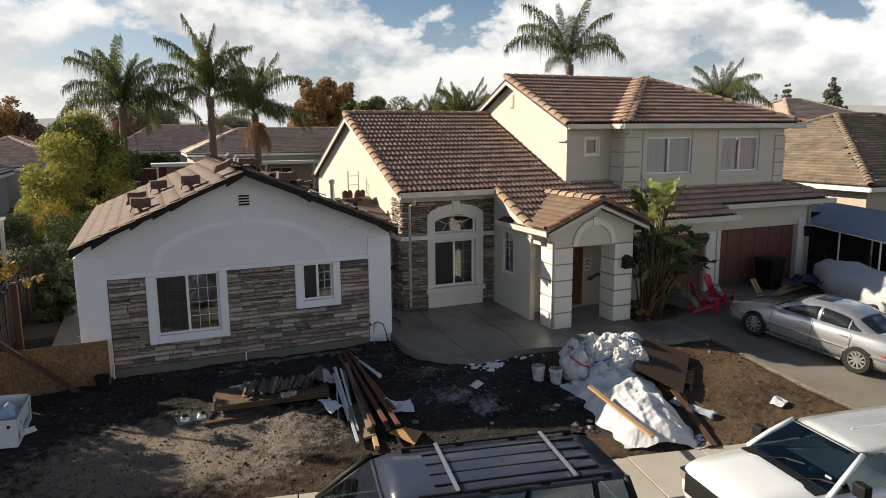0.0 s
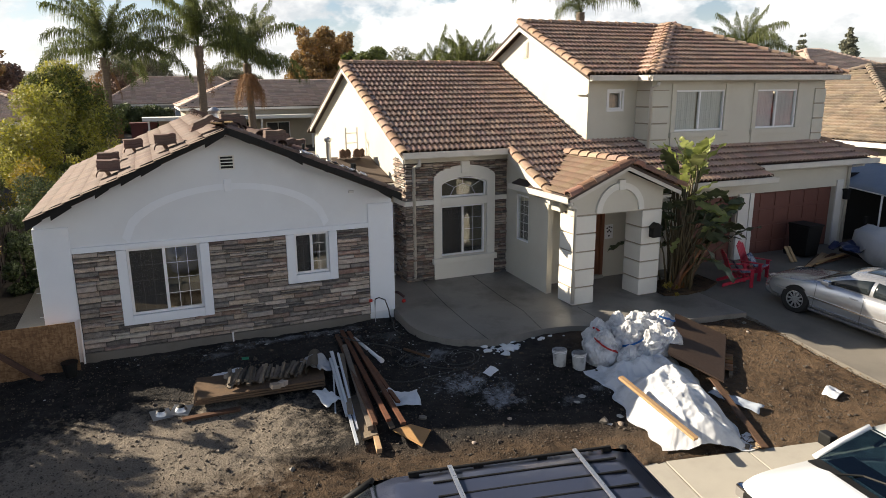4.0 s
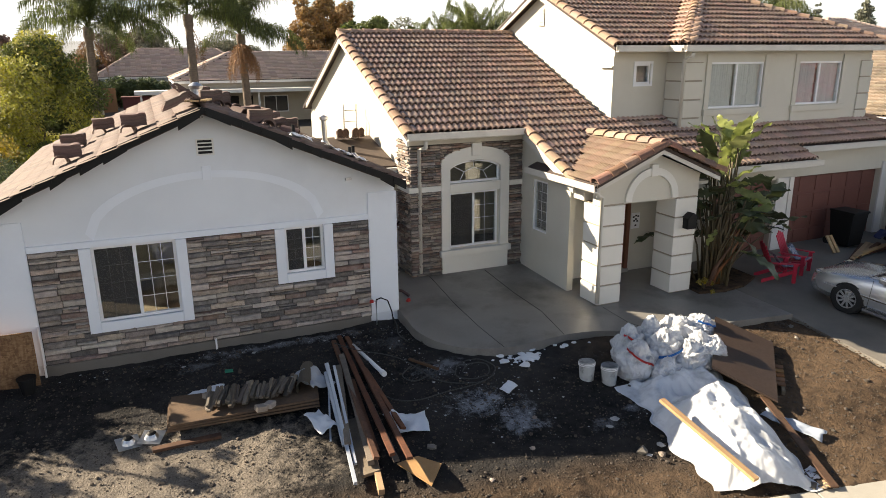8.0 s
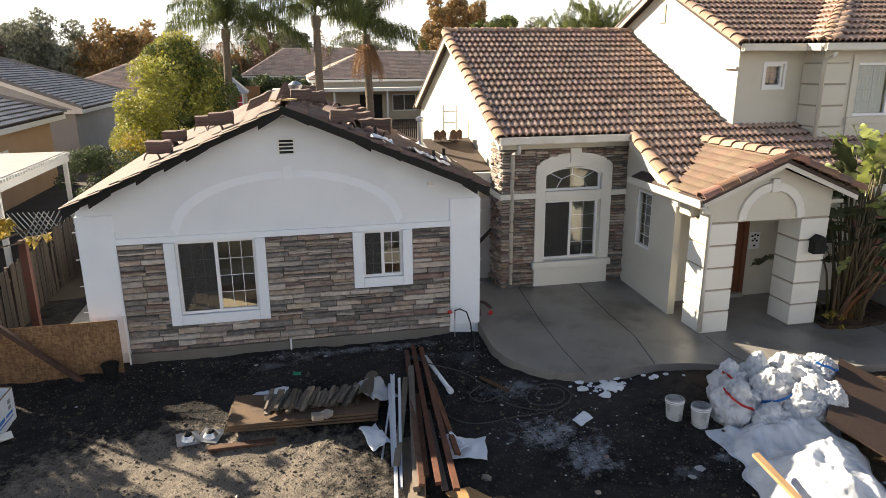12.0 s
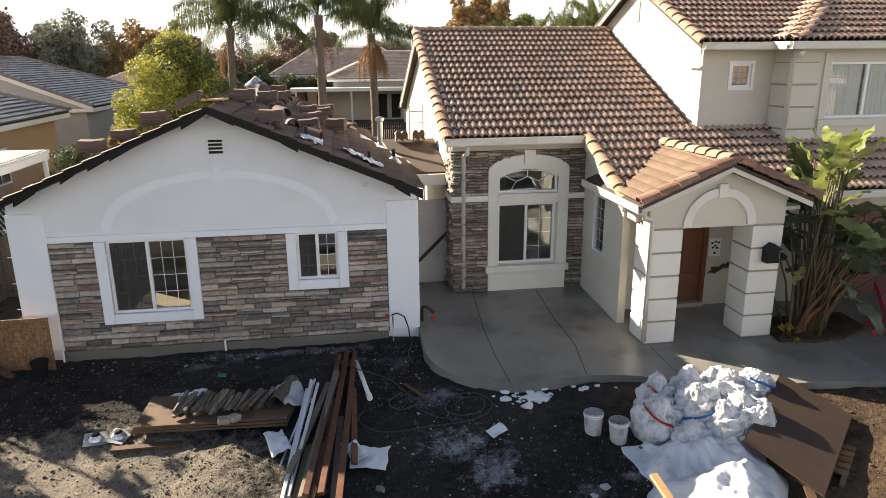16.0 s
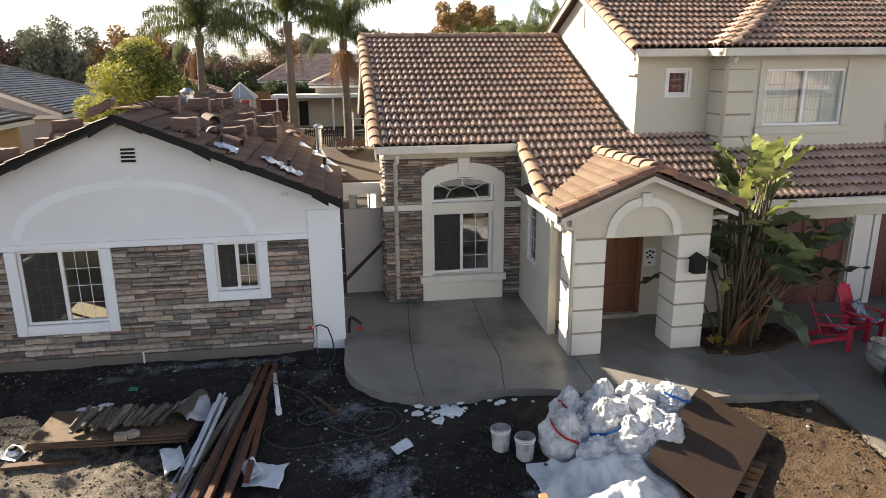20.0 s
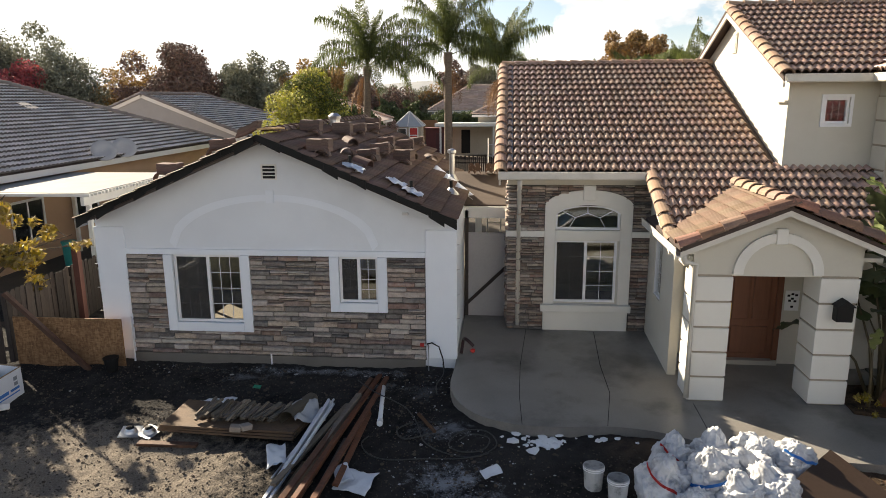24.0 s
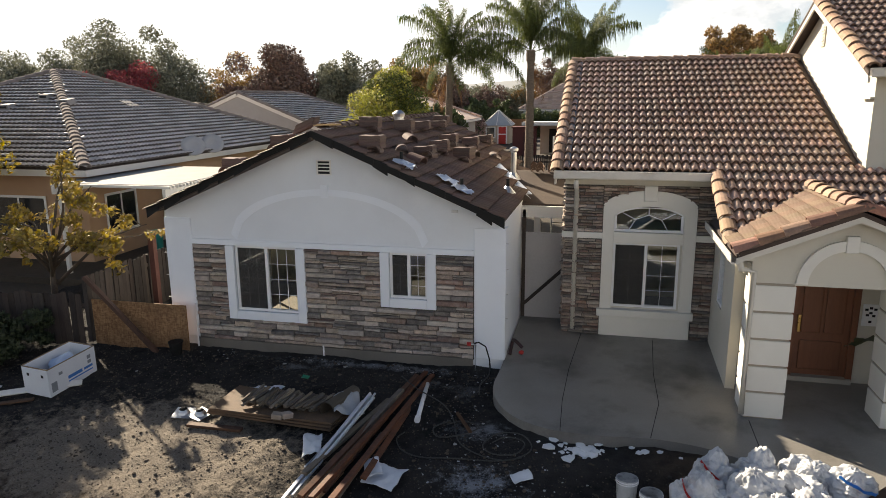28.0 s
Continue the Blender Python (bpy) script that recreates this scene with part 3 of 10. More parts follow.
tagged(part("driveway", bm, DRIVE), "grey concrete driveway sloping down to the street", "driveway", kind="structure")

# ---- houses ----


def window(parent, u0, u1, z0, z1, place, depth=0.10, grid=(2, 3, 4), slider=True, name="window", screen=False, label=""):
    """A vinyl slider: frame, mullion, grilles and panes. place(u, z, d): d metres into the wall."""
    w = bmesh.new()

    def bar(bm, a, b, lo, hi, d0, d1):
        poly(bm, [place(a, lo, d0), place(b, lo, d0), place(b, hi, d0), place(a, hi, d0)], Vector(place(a, lo, d1)) - Vector(place(a, lo, d0)))

    f = 0.05
    bar(w, u0, u0 + f, z0, z1, 0.02, depth)
    bar(w, u1 - f, u1, z0, z1, 0.02, depth)
    bar(w, u0 + f, u1 - f, z0, z0 + f, 0.02, depth)
    bar(w, u0 + f, u1 - f, z1 - f, z1, 0.02, depth)
    win = part(name, w, VINYL, parent, label or "white vinyl window frame with thin grilles")
    mid = (u0 + u1) / 2
    if slider:
        w = bmesh.new()
        bar(w, mid - 0.03, mid + 0.03, z0 + f, z1 - f, 0.025, depth - 0.01)
        part("mullion", w, VINYL, win)
    halves, cols, rows = grid
    hw = 0.006 if z0 > 3.9 else 0.005
    spans = [(u0 + f, mid - 0.03), (mid + 0.03, u1 - f)] if slider else [(u0 + f, u1 - f)]
    for a, b in spans:
        w = bmesh.new()
        bar(w, a, b, z0 + f, z1 - f, 0.055, 0.061)
        p = part("pane", w, GLASS, win)
        p.visible_shadow = False
        if screen and a < mid:
            w = bmesh.new()
            bar(w, a, b, z0 + f, z1 - f, 0.040, 0.043)
            part("insect_screen", w, SCREEN, win, "dark mesh insect screen").visible_shadow = False
        if cols * rows > 1:
            w = bmesh.new()
            for i in range(1, cols):
                u = a + (b - a) * i / cols
                bar(w, u - hw, u + hw, z0 + f, z1 - f, 0.0475, 0.053)
            for j in range(1, rows):
                z = z0 + f + (z1 - z0 - 2 * f) * j / rows
                bar(w, a, b, z - hw, z + hw, 0.048, 0.0525)
            part("grille", w, GRILLE if z0 > 3.9 else VINYL, win)
    return win


def at_y(y):
    return lambda u, z, d: Vector((u, y + d, z))


def at_x(x):
    return lambda u, z, d: Vector((x + d, u, z))


# the single-storey wing with the white gable front
WY, WX0, WX1, WPK = 16.80, -1.58, 5.75, 2.1
wing = thing("house_wing", "white stucco house wing with ledge stone and a half-stripped tile roof", "house")

roofz = lambda x: 4.52 - 0.427 * abs(x - WPK)
W1 = (0.0, 1.42, 0.76, 2.18)
W2 = (3.43, 4.21, 1.24, 2.18)
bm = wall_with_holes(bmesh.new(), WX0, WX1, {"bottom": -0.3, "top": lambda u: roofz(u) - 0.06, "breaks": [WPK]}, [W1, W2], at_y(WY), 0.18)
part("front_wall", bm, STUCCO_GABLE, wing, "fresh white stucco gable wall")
WING_RIGHT = [(2.1, 16.32), (5.76, 16.32), (5.76, 19.7), (4.75, 21.8), (5.4, 22.6), (5.1, 24.0), (4.2, 25.5), (2.1, 26.2)]
part("side_wall", wall_with_holes(bmesh.new(), WY + 0.18, 26.0, {"bottom": -0.3, "top": lambda u: roofz(WX0) - 0.06, "breaks": []}, [(19.3, 20.9, 1.0, 2.45)], at_x(WX0), 0.18), STUCCO_WHITE, wing)
# Window out of view, added to let sun into the wing room
window(wing, 19.3, 20.9, 1.0, 2.45, at_x(WX0), grid=(2, 1, 1))
part("side_wall", boxes((WX1 - 0.18, WX1, WY + 0.18, 19.6, -0.3, roofz(WX1) - 0.06)), STUCCO_WHITE, wing)
bm = bmesh.new()
for (xa, ya), (xb, yb) in zip(WING_RIGHT[2:], WING_RIGHT[3:]):
    q = [(xa - 0.12, ya - 0.05, -0.3), (xb - 0.12, yb - 0.05, -0.3), (xb - 0.12, yb - 0.05, roofz(xb) - 0.06), (xa - 0.12, ya - 0.05, roofz(xa) - 0.06)]
    poly(bm, q, (-0.12, 0, 0) if abs(xa - xb) < 1.2 else (0, -0.12, 0))
part("back_wall", bm, STUCCO_WHITE, wing)
part("back_wall", wall_with_holes(bmesh.new(), WX0 + 0.18, 2.1, {"bottom": -0.3, "top": lambda u: roofz(u) - 0.06, "breaks": []}, [], at_y(25.85), 0.15), STUCCO_WHITE, wing)
part("inner_floor", boxes((WX0 + 0.18, WX1 - 0.2, WY + 0.18, 21.2, -0.1, 0.2)), mat("inner_boards", (0.19, 0.15, 0.095), (0.13, 0.10, 0.065), rough=0.6, scale=2, fine=20), wing)
part("inner_partition", boxes((WX0 + 0.18, WX1 - 0.18, WY + 4.2, WY + 4.3, 0.2, 2.7)), mat("inner_paint", (0.31, 0.285, 0.165), (0.25, 0.228, 0.13), rough=0.9), wing)
part("inner_ceiling", boxes((WX0 + 0.18, WX1 - 0.18, WY + 0.18, WY + 4.2, 2.6, 2.66)), STUCCO_WHITE, wing)
for k, (win, g) in enumerate(((W1, (2, 3, 4)), (W2, (2, 2, 4)))):
    window(wing, *win, at_y(WY), grid=g, screen=True)
    a, b, lo, hi = win
    s = 0.19
    part("window_surround", boxes((a - s, a, WY - 0.07, WY + 0.02, lo - s, hi), bevel=0.012), STUCCO_WHITE, wing, "thick white stucco window surround")
    part("window_surround", boxes((b, b + s, WY - 0.07, WY + 0.02, lo - s, hi), bevel=0.012), STUCCO_WHITE, wing, "thick white stucco window surround")
    part("window_sill", boxes((a, b, WY - 0.068, WY + 0.02, lo - s, lo), bevel=0.012), STUCCO_WHITE, wing, "thick white stucco window sill")
# band above the stone, plinth below, corner blocks
part("band", boxes((-0.98, 5.16, WY - 0.05, WY + 0.02, 2.185, 2.30), bevel=0.01), STUCCO_WHITE, wing)
part("plinth", boxes((-1.03, 5.14, WY - 0.055, WY + 0.02, -0.3, 0.07), bevel=0.01), CONCRETE, wing, "bare grey concrete plinth")
for x0, x1 in ((WX0 - 0.03, -0.98), (5.16, WX1 + 0.03)):
    part("corner_pilaster", boxes((x0, x1, WY - 0.035, WY + 0.3, 0.10, 2.74), bevel=0.014), STUCCO_WHITE, wing)
part("stone_backing", wall_with_holes(bmesh.new(), -0.98, 5.16, {"bottom": 0.05, "top": lambda u: 2.2, "breaks": []}, [(W1[0], W1[1], W1[2], 2.19), (W2[0], W2[1], W2[2], 2.19)], at_y(WY - 0.012), 0.01), MORTAR, wing)
# shallow arch in relief
bm = bmesh.new()
cx, half, rise, zb = 2.1, 2.02, 1.02, 2.30
seg = 28
pts_o, pts_i = [], []
for i in range(seg + 1):
    u = -1 + 2 * i / seg
    z = zb + rise * math.sqrt(max(0, 1 - u * u * 0.998))
    pts_o.append((cx + half * u * 1.06, z + 0.09))
    pts_i.append((cx + half * u, z - 0.04))
for i in range(seg):
    q = [pts_i[i], pts_i[i + 1], pts_o[i + 1], pts_o[i]]
    poly(bm, [(x, WY - 0.010, z) for x, z in q], (0, 0.03, 0))
    mid = [tuple(a + (b - a) * f for a, b in zip(lo, hi)) for lo, hi, f in ((q[0], q[3], 0.2), (q[1], q[2], 0.2), (q[1], q[2], 0.8), (q[0], q[3], 0.8))]
    poly(bm, [(x, WY - 0.016, z) for x, z in mid], (0, 0.012, 0))
bmesh.ops.remove_doubles(bm, verts=bm.verts[:], dist=0.0005)
part("relief_arch", bm, STUCCO_WHITE, wing)
part("keystone", boxes((2.02, 2.18, WY - 0.026, WY + 0.01, 3.24, 3.50), bevel=0.008), STUCCO_WHITE, wing)
# gable vent
vent_part = part("gable_vent", boxes((1.96, 1.99, WY - 0.02, WY + 0.02, 3.70, 4.0), (2.24, 2.27, WY - 0.02, WY + 0.02, 3.70, 4.0), (1.99, 2.24, WY - 0.02, WY + 0.02, 3.975, 4.0), (1.99, 2.24, WY - 0.02, WY + 0.02, 3.70, 3.725)), TRIM_WHITE, wing)
part("backing", boxes((1.99, 2.24, WY - 0.004, WY + 0.0, 3.725, 3.975)), BLACK, vent_part)
for j in range(3):
    part("slat", boxes((1.99, 2.24, WY - 0.03, WY - 0.005, 3.775 + j * 0.068, 3.797 + j * 0.068)), TRIM_WHITE, vent_part)
# roof deck of the wing
bm = bmesh.new()
poly(bm, [(WPK, 16.32, 4.56), (WPK - 3.66, 16.32, 2.997), (WPK - 3.66, 26.2, 2.997), (WPK, 26.2, 4.56)], (0, 0, -0.10))
poly(bm, [(x, y, 4.56 - 0.427 * (x - WPK)) for x, y in WING_RIGHT], (0, 0, -0.10))
part("roof_deck", bm, DECK, wing)
bm = bmesh.new()
for s in (-1, 1):
    e = 3.70
    poly(bm, [(WPK, 16.28, 4.60), (WPK + s * e, 16.28, 4.60 - 0.427 * e), (WPK + s * e, 16.28, 4.48 - 0.427 * e), (WPK, 16.28, 4.48)], (0, 0.045, 0))
part("barge_board", bm, BLACK, wing, "black-coated rake edge")
# torn strips of roofing felt hang over the rake, tile by tile
for s in (-1, 1):
    d, lay = 0.05, 0
    while d < 3.6:
        w = random.uniform(0.14, 0.4)
        lay = 1 - lay
        fy = 16.262 - 0.016 * lay
        drop = random.choice((0.0, 0.04, 0.12, 0.2)) * random.uniform(0.7, 1.1)
        t_ = random.uniform(0.0, 0.02)
        bm = bmesh.new()
        x0, x1 = WPK + s * d, WPK + s * min(d + w, 3.72)
        z0, z1 = 4.60 - 0.427 * d, 4.60 - 0.427 * min(d + w, 3.72)
        poly(bm, [(x0, fy, z0 + t_), (x1, fy, z1 + t_ + 0.01), (x1, fy, z1 - 0.10 - drop * 0.6), (x0, fy, z0 - 0.10 - drop * 0.3)], (0, 0.014, 0))
        part("felt_strip", bm, BLACK, wing)
        d += w * random.uniform(0.8, 0.95)

# the main house
house = thing("house", "two-storey cream stucco house with terracotta tile roofs and columned porch", "house")
MS = 0.43
mz = lambda y: 3.70 + MS * (y - 18.2)
bz = 0.0
AW1 = (7.79, 9.13, 0.79, 2.19)
AW2 = (7.79, 9.19, 2.42, 3.0)
bm = wall_with_holes(bmesh.new(), 6.8, 9.8, {"bottom": bz, "top": lambda u: mz(18.6) - 0.02, "breaks": []}, [AW1, AW2], at_y(18.6), 0.2)
part("bay_wall", bm, STUCCO_CREAM, house)
# gable end facing the wing
bm = bmesh.new()
gable = [(18.8, bz), (18.8, mz(18.8) - 0.08), (23.7, mz(23.7) - 0.08), (28.8, mz(18.6) - 0.08), (28.8, bz)]
poly(bm, [(6.8, y, z) for y, z in gable], (0.2, 0, 0))
part("gable_wall", bm, STUCCO_CREAM, house)
part("back_wall", boxes((6.8, 22, 28.8, 29, bz, 3.6)), STUCCO_CREAM, house)
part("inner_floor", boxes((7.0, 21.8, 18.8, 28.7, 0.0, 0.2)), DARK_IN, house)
part("inner_partition", boxes((7.0, 12.0, 21.6, 21.7, 0.2, 4.8)), MATS["inner_paint"], house)
for win, g in ((AW1, (2, 2, 4)), ):
    window(house, *win, at_y(18.6), grid=g, screen=g[0] == 2)
# side wall of the entry, narrow window, opening to the porch
SW = (17.32, 17.98, 1.22, 2.5)
bm = wall_with_holes(bmesh.new(), 16.35, 18.6, {"bottom": bz, "top": lambda u: mz(u) - 0.1, "breaks": []}, [SW], at_x(9.8), 0.16)
part("entry_side_wall", bm, STUCCO_CREAM, house)
window(house, *SW, at_x(9.8), grid=(1, 2, 5), slider=False)
part("entry_wall", boxes((9.96, 10.95, 17.0, 17.15, bz, 3.0), (11.98, 13.6, 17.0, 17.15, bz, 3.0), (10.95, 11.98, 17.0, 17.15, 2.2, 3.0)), STUCCO_CREAM, house)
part("entry_ceiling", boxes((9.8, 12.9, 15.4, 17.0, 2.55, 2.62)), STUCCO_CREAM, house)
part("entry_beam", boxes((9.86, 10.02, 15.9, 16.99, 2.32, 2.70)), STUCCO_CREAM, house)
# porch gable front with arch
PY = 15.30
pk, pslope = 11.22, 0.40
ptop = lambda u: 3.43 - pslope * abs(u - pk)
bm = wall_with_holes(bmesh.new(), 9.86, 12.56, {"bottom": 2.30, "top": lambda u: ptop(u) - 0.06, "breaks": [pk]}, [], at_y(PY + 0.03), 0.25)
part("porch_gable", bm, STUCCO_CREAM, house)
bm = bmesh.new()
seg = 20
for i in range(seg):
    a0, a1 = math.pi * i / seg, math.pi * (i + 1) / seg
    r0, r1 = 0.56, 0.72
    q = [(r0, a0), (r0, a1), (r1, a1), (r1, a0)]
    poly(bm, [(pk - r * math.cos(a), PY - 0.03, 2.34 + r * 0.98 * math.sin(a)) for r, a in q], (0, 0.09, 0))
bmesh.ops.remove_doubles(bm, verts=bm.verts[:], dist=0.0005)
part("porch_arch", bm, PLASTER_TRIM, house)
part("porch_keystone", boxes((pk - 0.09, pk + 0.09, PY - 0.055, PY + 0.05, 2.86, 3.12), bevel=0.015), PLASTER_TRIM, house)
for cx0 in (9.90, 11.92):
    col = part("column_core", boxes((cx0 + 0.022, cx0 + 0.598, PY + 0.022, PY + 0.628, bz, 2.32)), JOINT_TAN, house)
    for j in range(5):
        z0 = 0.06 + j * 0.452
        part("column_block", boxes((cx0, cx0 + 0.62, PY, PY + 0.65, z0, z0 + 0.415), bevel=0.012), PLASTER_TRIM, house)
# front door
door = part("front_door", boxes((11.02, 11.92, 17.05, 17.10, 0.19, 2.19)), DOOR_WOOD, house, "dark mahogany front door")
# upper storey
UY, UX0, UX1 = 18.35, 12.28, 21.05
UF = 17.72
UC = 14.0  # west corner of the projecting room
U0 = (12.98, 13.46, 4.68, 5.19)
U1 = (14.90, 16.79, 4.02, 5.21)
U2 = (18.10, 19.84, 4.02, 5.2)
bm = wall_with_holes(bmesh.new(), UX0, UC + 0.2, {"bottom": 2.6, "top": lambda u: 5.6, "breaks": []}, [U0], at_y(UY), 0.2)
part("upper_wall", bm, STUCCO_CREAM, house)
bm = wall_with_holes(bmesh.new(), UC, UX1, {"bottom": 2.6, "top": lambda u: 5.6, "breaks": []}, [U1, U2], at_y(UF), 0.2)
part("upper_wall", bm, STUCCO_CREAM, house)
part("upper_wall", boxes((UC, UC + 0.2, UF + 0.2, UY, 2.6, 5.6)), STUCCO_CREAM, house)
bm = bmesh.new()
poly(bm, [(UX0, y, z) for y, z in ((UY + 0.2, 2.6), (UY + 0.2, 5.62), (21.9, 7.14), (25.4, 5.62), (25.4, 2.6))], (0.2, 0, 0))
part("upper_gable_wall", bm, STUCCO_CREAM, house)
part("upper_side_wall", boxes((UX1 - 0.2, UX1, UF + 0.2, 25.6, 2.6, 5.6)), STUCCO_CREAM, house)
part("upper_back_wall", boxes((UX0, UX1, 25.4, 25.6, 2.6, 5.6)), STUCCO_CREAM, house)
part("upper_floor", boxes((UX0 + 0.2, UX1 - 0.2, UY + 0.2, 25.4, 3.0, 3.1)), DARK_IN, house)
window(house, *U0, at_y(UY), grid=(1, 3, 3), slider=False)
window(house, *U1, at_y(UF), grid=(2, 2, 4))
window(house, *U2, at_y(UF), grid=(2, 2, 4))
# roofs: planes as slabs; tiles come last
upz = lambda y: 5.62 + MS * (y - 17.95)
ufz = lambda y: 5.62 + MS * (y - 17.40)
ROOF_MAIN = [(6.55, 18.15), (9.62, 18.15), (9.62, 15.95), (17.2, 15.95), (17.2, 16.55), (22.35, 16.55), (21.05, 17.72), (14.0, 17.72), (14.0, 18.35), (12.28, 18.35), (12.28, 23.7), (6.55, 23.7)]
EC = 13.70  # west end of the projecting eave
ROOF_UP = [(12.0, 17.95), (EC + 0.06, 17.95), (EC + 4.0, 21.9), (12.0, 21.9)]
ROOF_UF = [(EC, 17.40), (21.6, 17.40), (17.66, 21.36)]
bm = bmesh.new()
poly(bm, [(x, y, mz(y) - 0.03) for x, y in ROOF_MAIN], (0, 0, -0.08))
poly(bm, [(6.55, 23.7, 6.035), (12.28, 23.7, 6.035), (12.28, 29.2, 3.67), (6.55, 29.2, 3.67)], (0, 0, -0.08))
part("lower_roof_deck", bm, DECK, house)
bm = bmesh.new()
poly(bm, [(x, y, upz(y) - 0.03) for x, y in ROOF_UP], (0, 0, -0.08))
poly(bm, [(x, y, ufz(y) - 0.03) for x, y in ROOF_UF], (0, 0, -0.08))
poly(bm, [(EC, 17.40, 5.59), (17.66, 21.36, 7.29), (EC + 4.0, 21.9, 7.29), (EC + 0.06, 17.95, 5.59)], (0, 0, -0.06))
poly(bm, [(21.6, 17.4, 5.59), (21.6, 25.7, 5.59), (17.66, 21.42, 7.29)], (0, 0, -0.08))
poly(bm, [(12.0, 21.9, 7.29), (17.45, 21.9, 7.29), (21.6, 25.7, 5.59), (12.0, 25.7, 5.59)], (0, 0, -0.08))
part("upper_roof_deck", bm, DECK, house)

# ---- house details ----


def plank(bm, a, b, w, t, twist=0.0):
    """A squared timber from a to b (centre line of its underside)."""
    a, b = Vector(a), Vector(b)
    d = (b - a).normalized()
    x = d.cross(Vector((0, 0, 1))).normalized()
    z = x.cross(d)
    m = Matrix.Translation(a) @ Matrix((x, d, z)).transposed().to_4x4() @ Matrix.Rotation(twist, 4, "Y")
    box(bm, -w / 2, w / 2, 0, (b - a).length, 0, t, bevel=min(w, t) * 0.08, m=m)
    return bm


def bar_y(name, x0, x1, y0, y1, z0, z1, material=TRIM_WHITE, parent=house, bevel=0.008, label=""):
    return part(name, boxes((x0, x1, y0, y1, z0, z1), bevel=bevel), material, parent, label)


GUTTER = mat("cream_gutter", (0.66, 0.63, 0.57), (0.58, 0.55, 0.49), rough=0.5, scale=1.5, fine=40, bump=0.06, dirt=(0.45, 0.42, 0.37), dirt_scale=2, dirt_amount=0.5)


def gutter(x0, x1, y, z, name="gutter"):
    """An ogee gutter along x: open trough with a rolled lip."""
    bm = bmesh.new()
    prof = [(0.0, 0.0), (0.0, -0.16), (-0.105, -0.16), (-0.12, -0.14), (-0.125, -0.02), (-0.135, -0.015), (-0.135, 0.0), (-0.115, 0.0), (-0.105, -0.13), (-0.015, -0.14), (-0.015, 0.0)]
    poly(bm, [(x0, y + a, z + b) for a, b in prof], (x1 - x0, 0, 0))
    return part(name, bm, GUTTER, house)


def gutter_x(y0, y1, x, z):
    bm = bmesh.new()
    prof = [(0.0, 0.0), (0.0, -0.16), (-0.105, -0.16), (-0.12, -0.14), (-0.125, -0.02), (-0.135, -0.015), (-0.135, 0.0), (-0.115, 0.0), (-0.105, -0.13), (-0.015, -0.14), (-0.015, 0.0)]
    poly(bm, [(x + a, y0, z + b) for a, b in prof], (0, y1 - y0, 0))
    return part("gutter", bm, GUTTER, house)


gutter(6.55, 9.60, 18.14, 3.73)
gutter_x(15.02, 17.9, 9.60, 2.83)
gutter(12.02, EC + 0.04, 17.94, 5.64)
gutter(EC - 0.06, 21.62, 17.39, 5.64)
gutter_x(17.39, 17.94, EC, 5.64)
gutter(12.85, 17.2, 15.94, 2.76)
gutter(17.22, 22.35, 16.54, 3.02)
part("ridge_board", boxes((6.7, 12.2, 23.60, 23.84, mz(23.7) - 0.15, mz(23.7) + 0.07)), DECK, house)
# soffits and fascia behind the gutters
for x0, x1, y0, y1, z in ((6.8, 9.6, 18.2, 18.6, 3.60), (12.1, 13.78, 18.0, 18.35, 5.50), (13.78, 21.4, 17.45, 17.72, 5.50), (13.0, 17.15, 16.0, 16.85, 2.62), (17.25, 22.2, 16.6, 17.0, 2.88)):
    bar_y("soffit", x0, x1, y0, y1, z, z + 0.04, STUCCO_CREAM, bevel=0)
# rake boards
for x, y0, y1, f, nm in ((6.56, 18.16, 23.7, mz, "rake_board"), (9.60, 15.97, 18.14, mz, "rake_board"), (12.01, 17.97, 21.9, upz, "rake_board")):
    bm = bmesh.new()
    poly(bm, [(x, y0, f(y0) - 0.05), (x, y1, f(y1) - 0.05), (x, y1, f(y1) - 0.24), (x, y0, f(y0) - 0.24)], (0.04, 0, 0))
    part(nm, bm, GUTTER, house)
for x, f, y in ((6.56, mz, 23.7), (12.01, upz, 21.9)):
    bm = bmesh.new()
    poly(bm, [(x, y, f(y) - 0.05), (x, y + 5, f(y) - 0.05 - 5 * MS), (x, y + 5, f(y) - 0.24 - 5 * MS), (x, y, f(y) - 0.24)], (0.04, 0, 0))
    part("rake_board", bm, GUTTER, house)
for j in range(12):
    y = 18.7 + j * 0.42
    bm = bmesh.new()
    poly(bm, [(6.58, y, mz(y) - 0.12), (6.58, y + 0.09, mz(y + 0.09) - 0.12), (6.58, y + 0.09, mz(y) - 0.22), (6.58, y, mz(y) - 0.22)], (0.22, 0, 0))
    part("rafter_tail", bm, GUTTER, house)
# porch roof deck, rake boards
PR = 0.42
pzr = lambda x: 3.56 - PR * abs(x - pk)
bm = bmesh.new()
for s in (-1, 1):
    e = 1.66
    poly(bm, [(pk, 15.02, pzr(pk) - 0.03), (pk + s * e, 15.02, pzr(pk + e) - 0.03), (pk + s * e, 17.85, pzr(pk + e) - 0.03), (pk, 17.85, pzr(pk) - 0.03)], (0, 0, -0.07))
part("porch_roof_deck", bm, DECK, house)
for s in (-1, 1):
    bm = bmesh.new()
    e = 1.66
    poly(bm, [(pk, 15.03, pzr(pk) - 0.04), (pk + s * e, 15.03, pzr(pk + e) - 0.04), (pk + s * e, 15.03, pzr(pk + e) - 0.19), (pk, 15.03, pzr(pk) - 0.19)], (0, 0.05, 0))
    part("porch_rake_board", bm, GUTTER, house)
bm = bmesh.new()
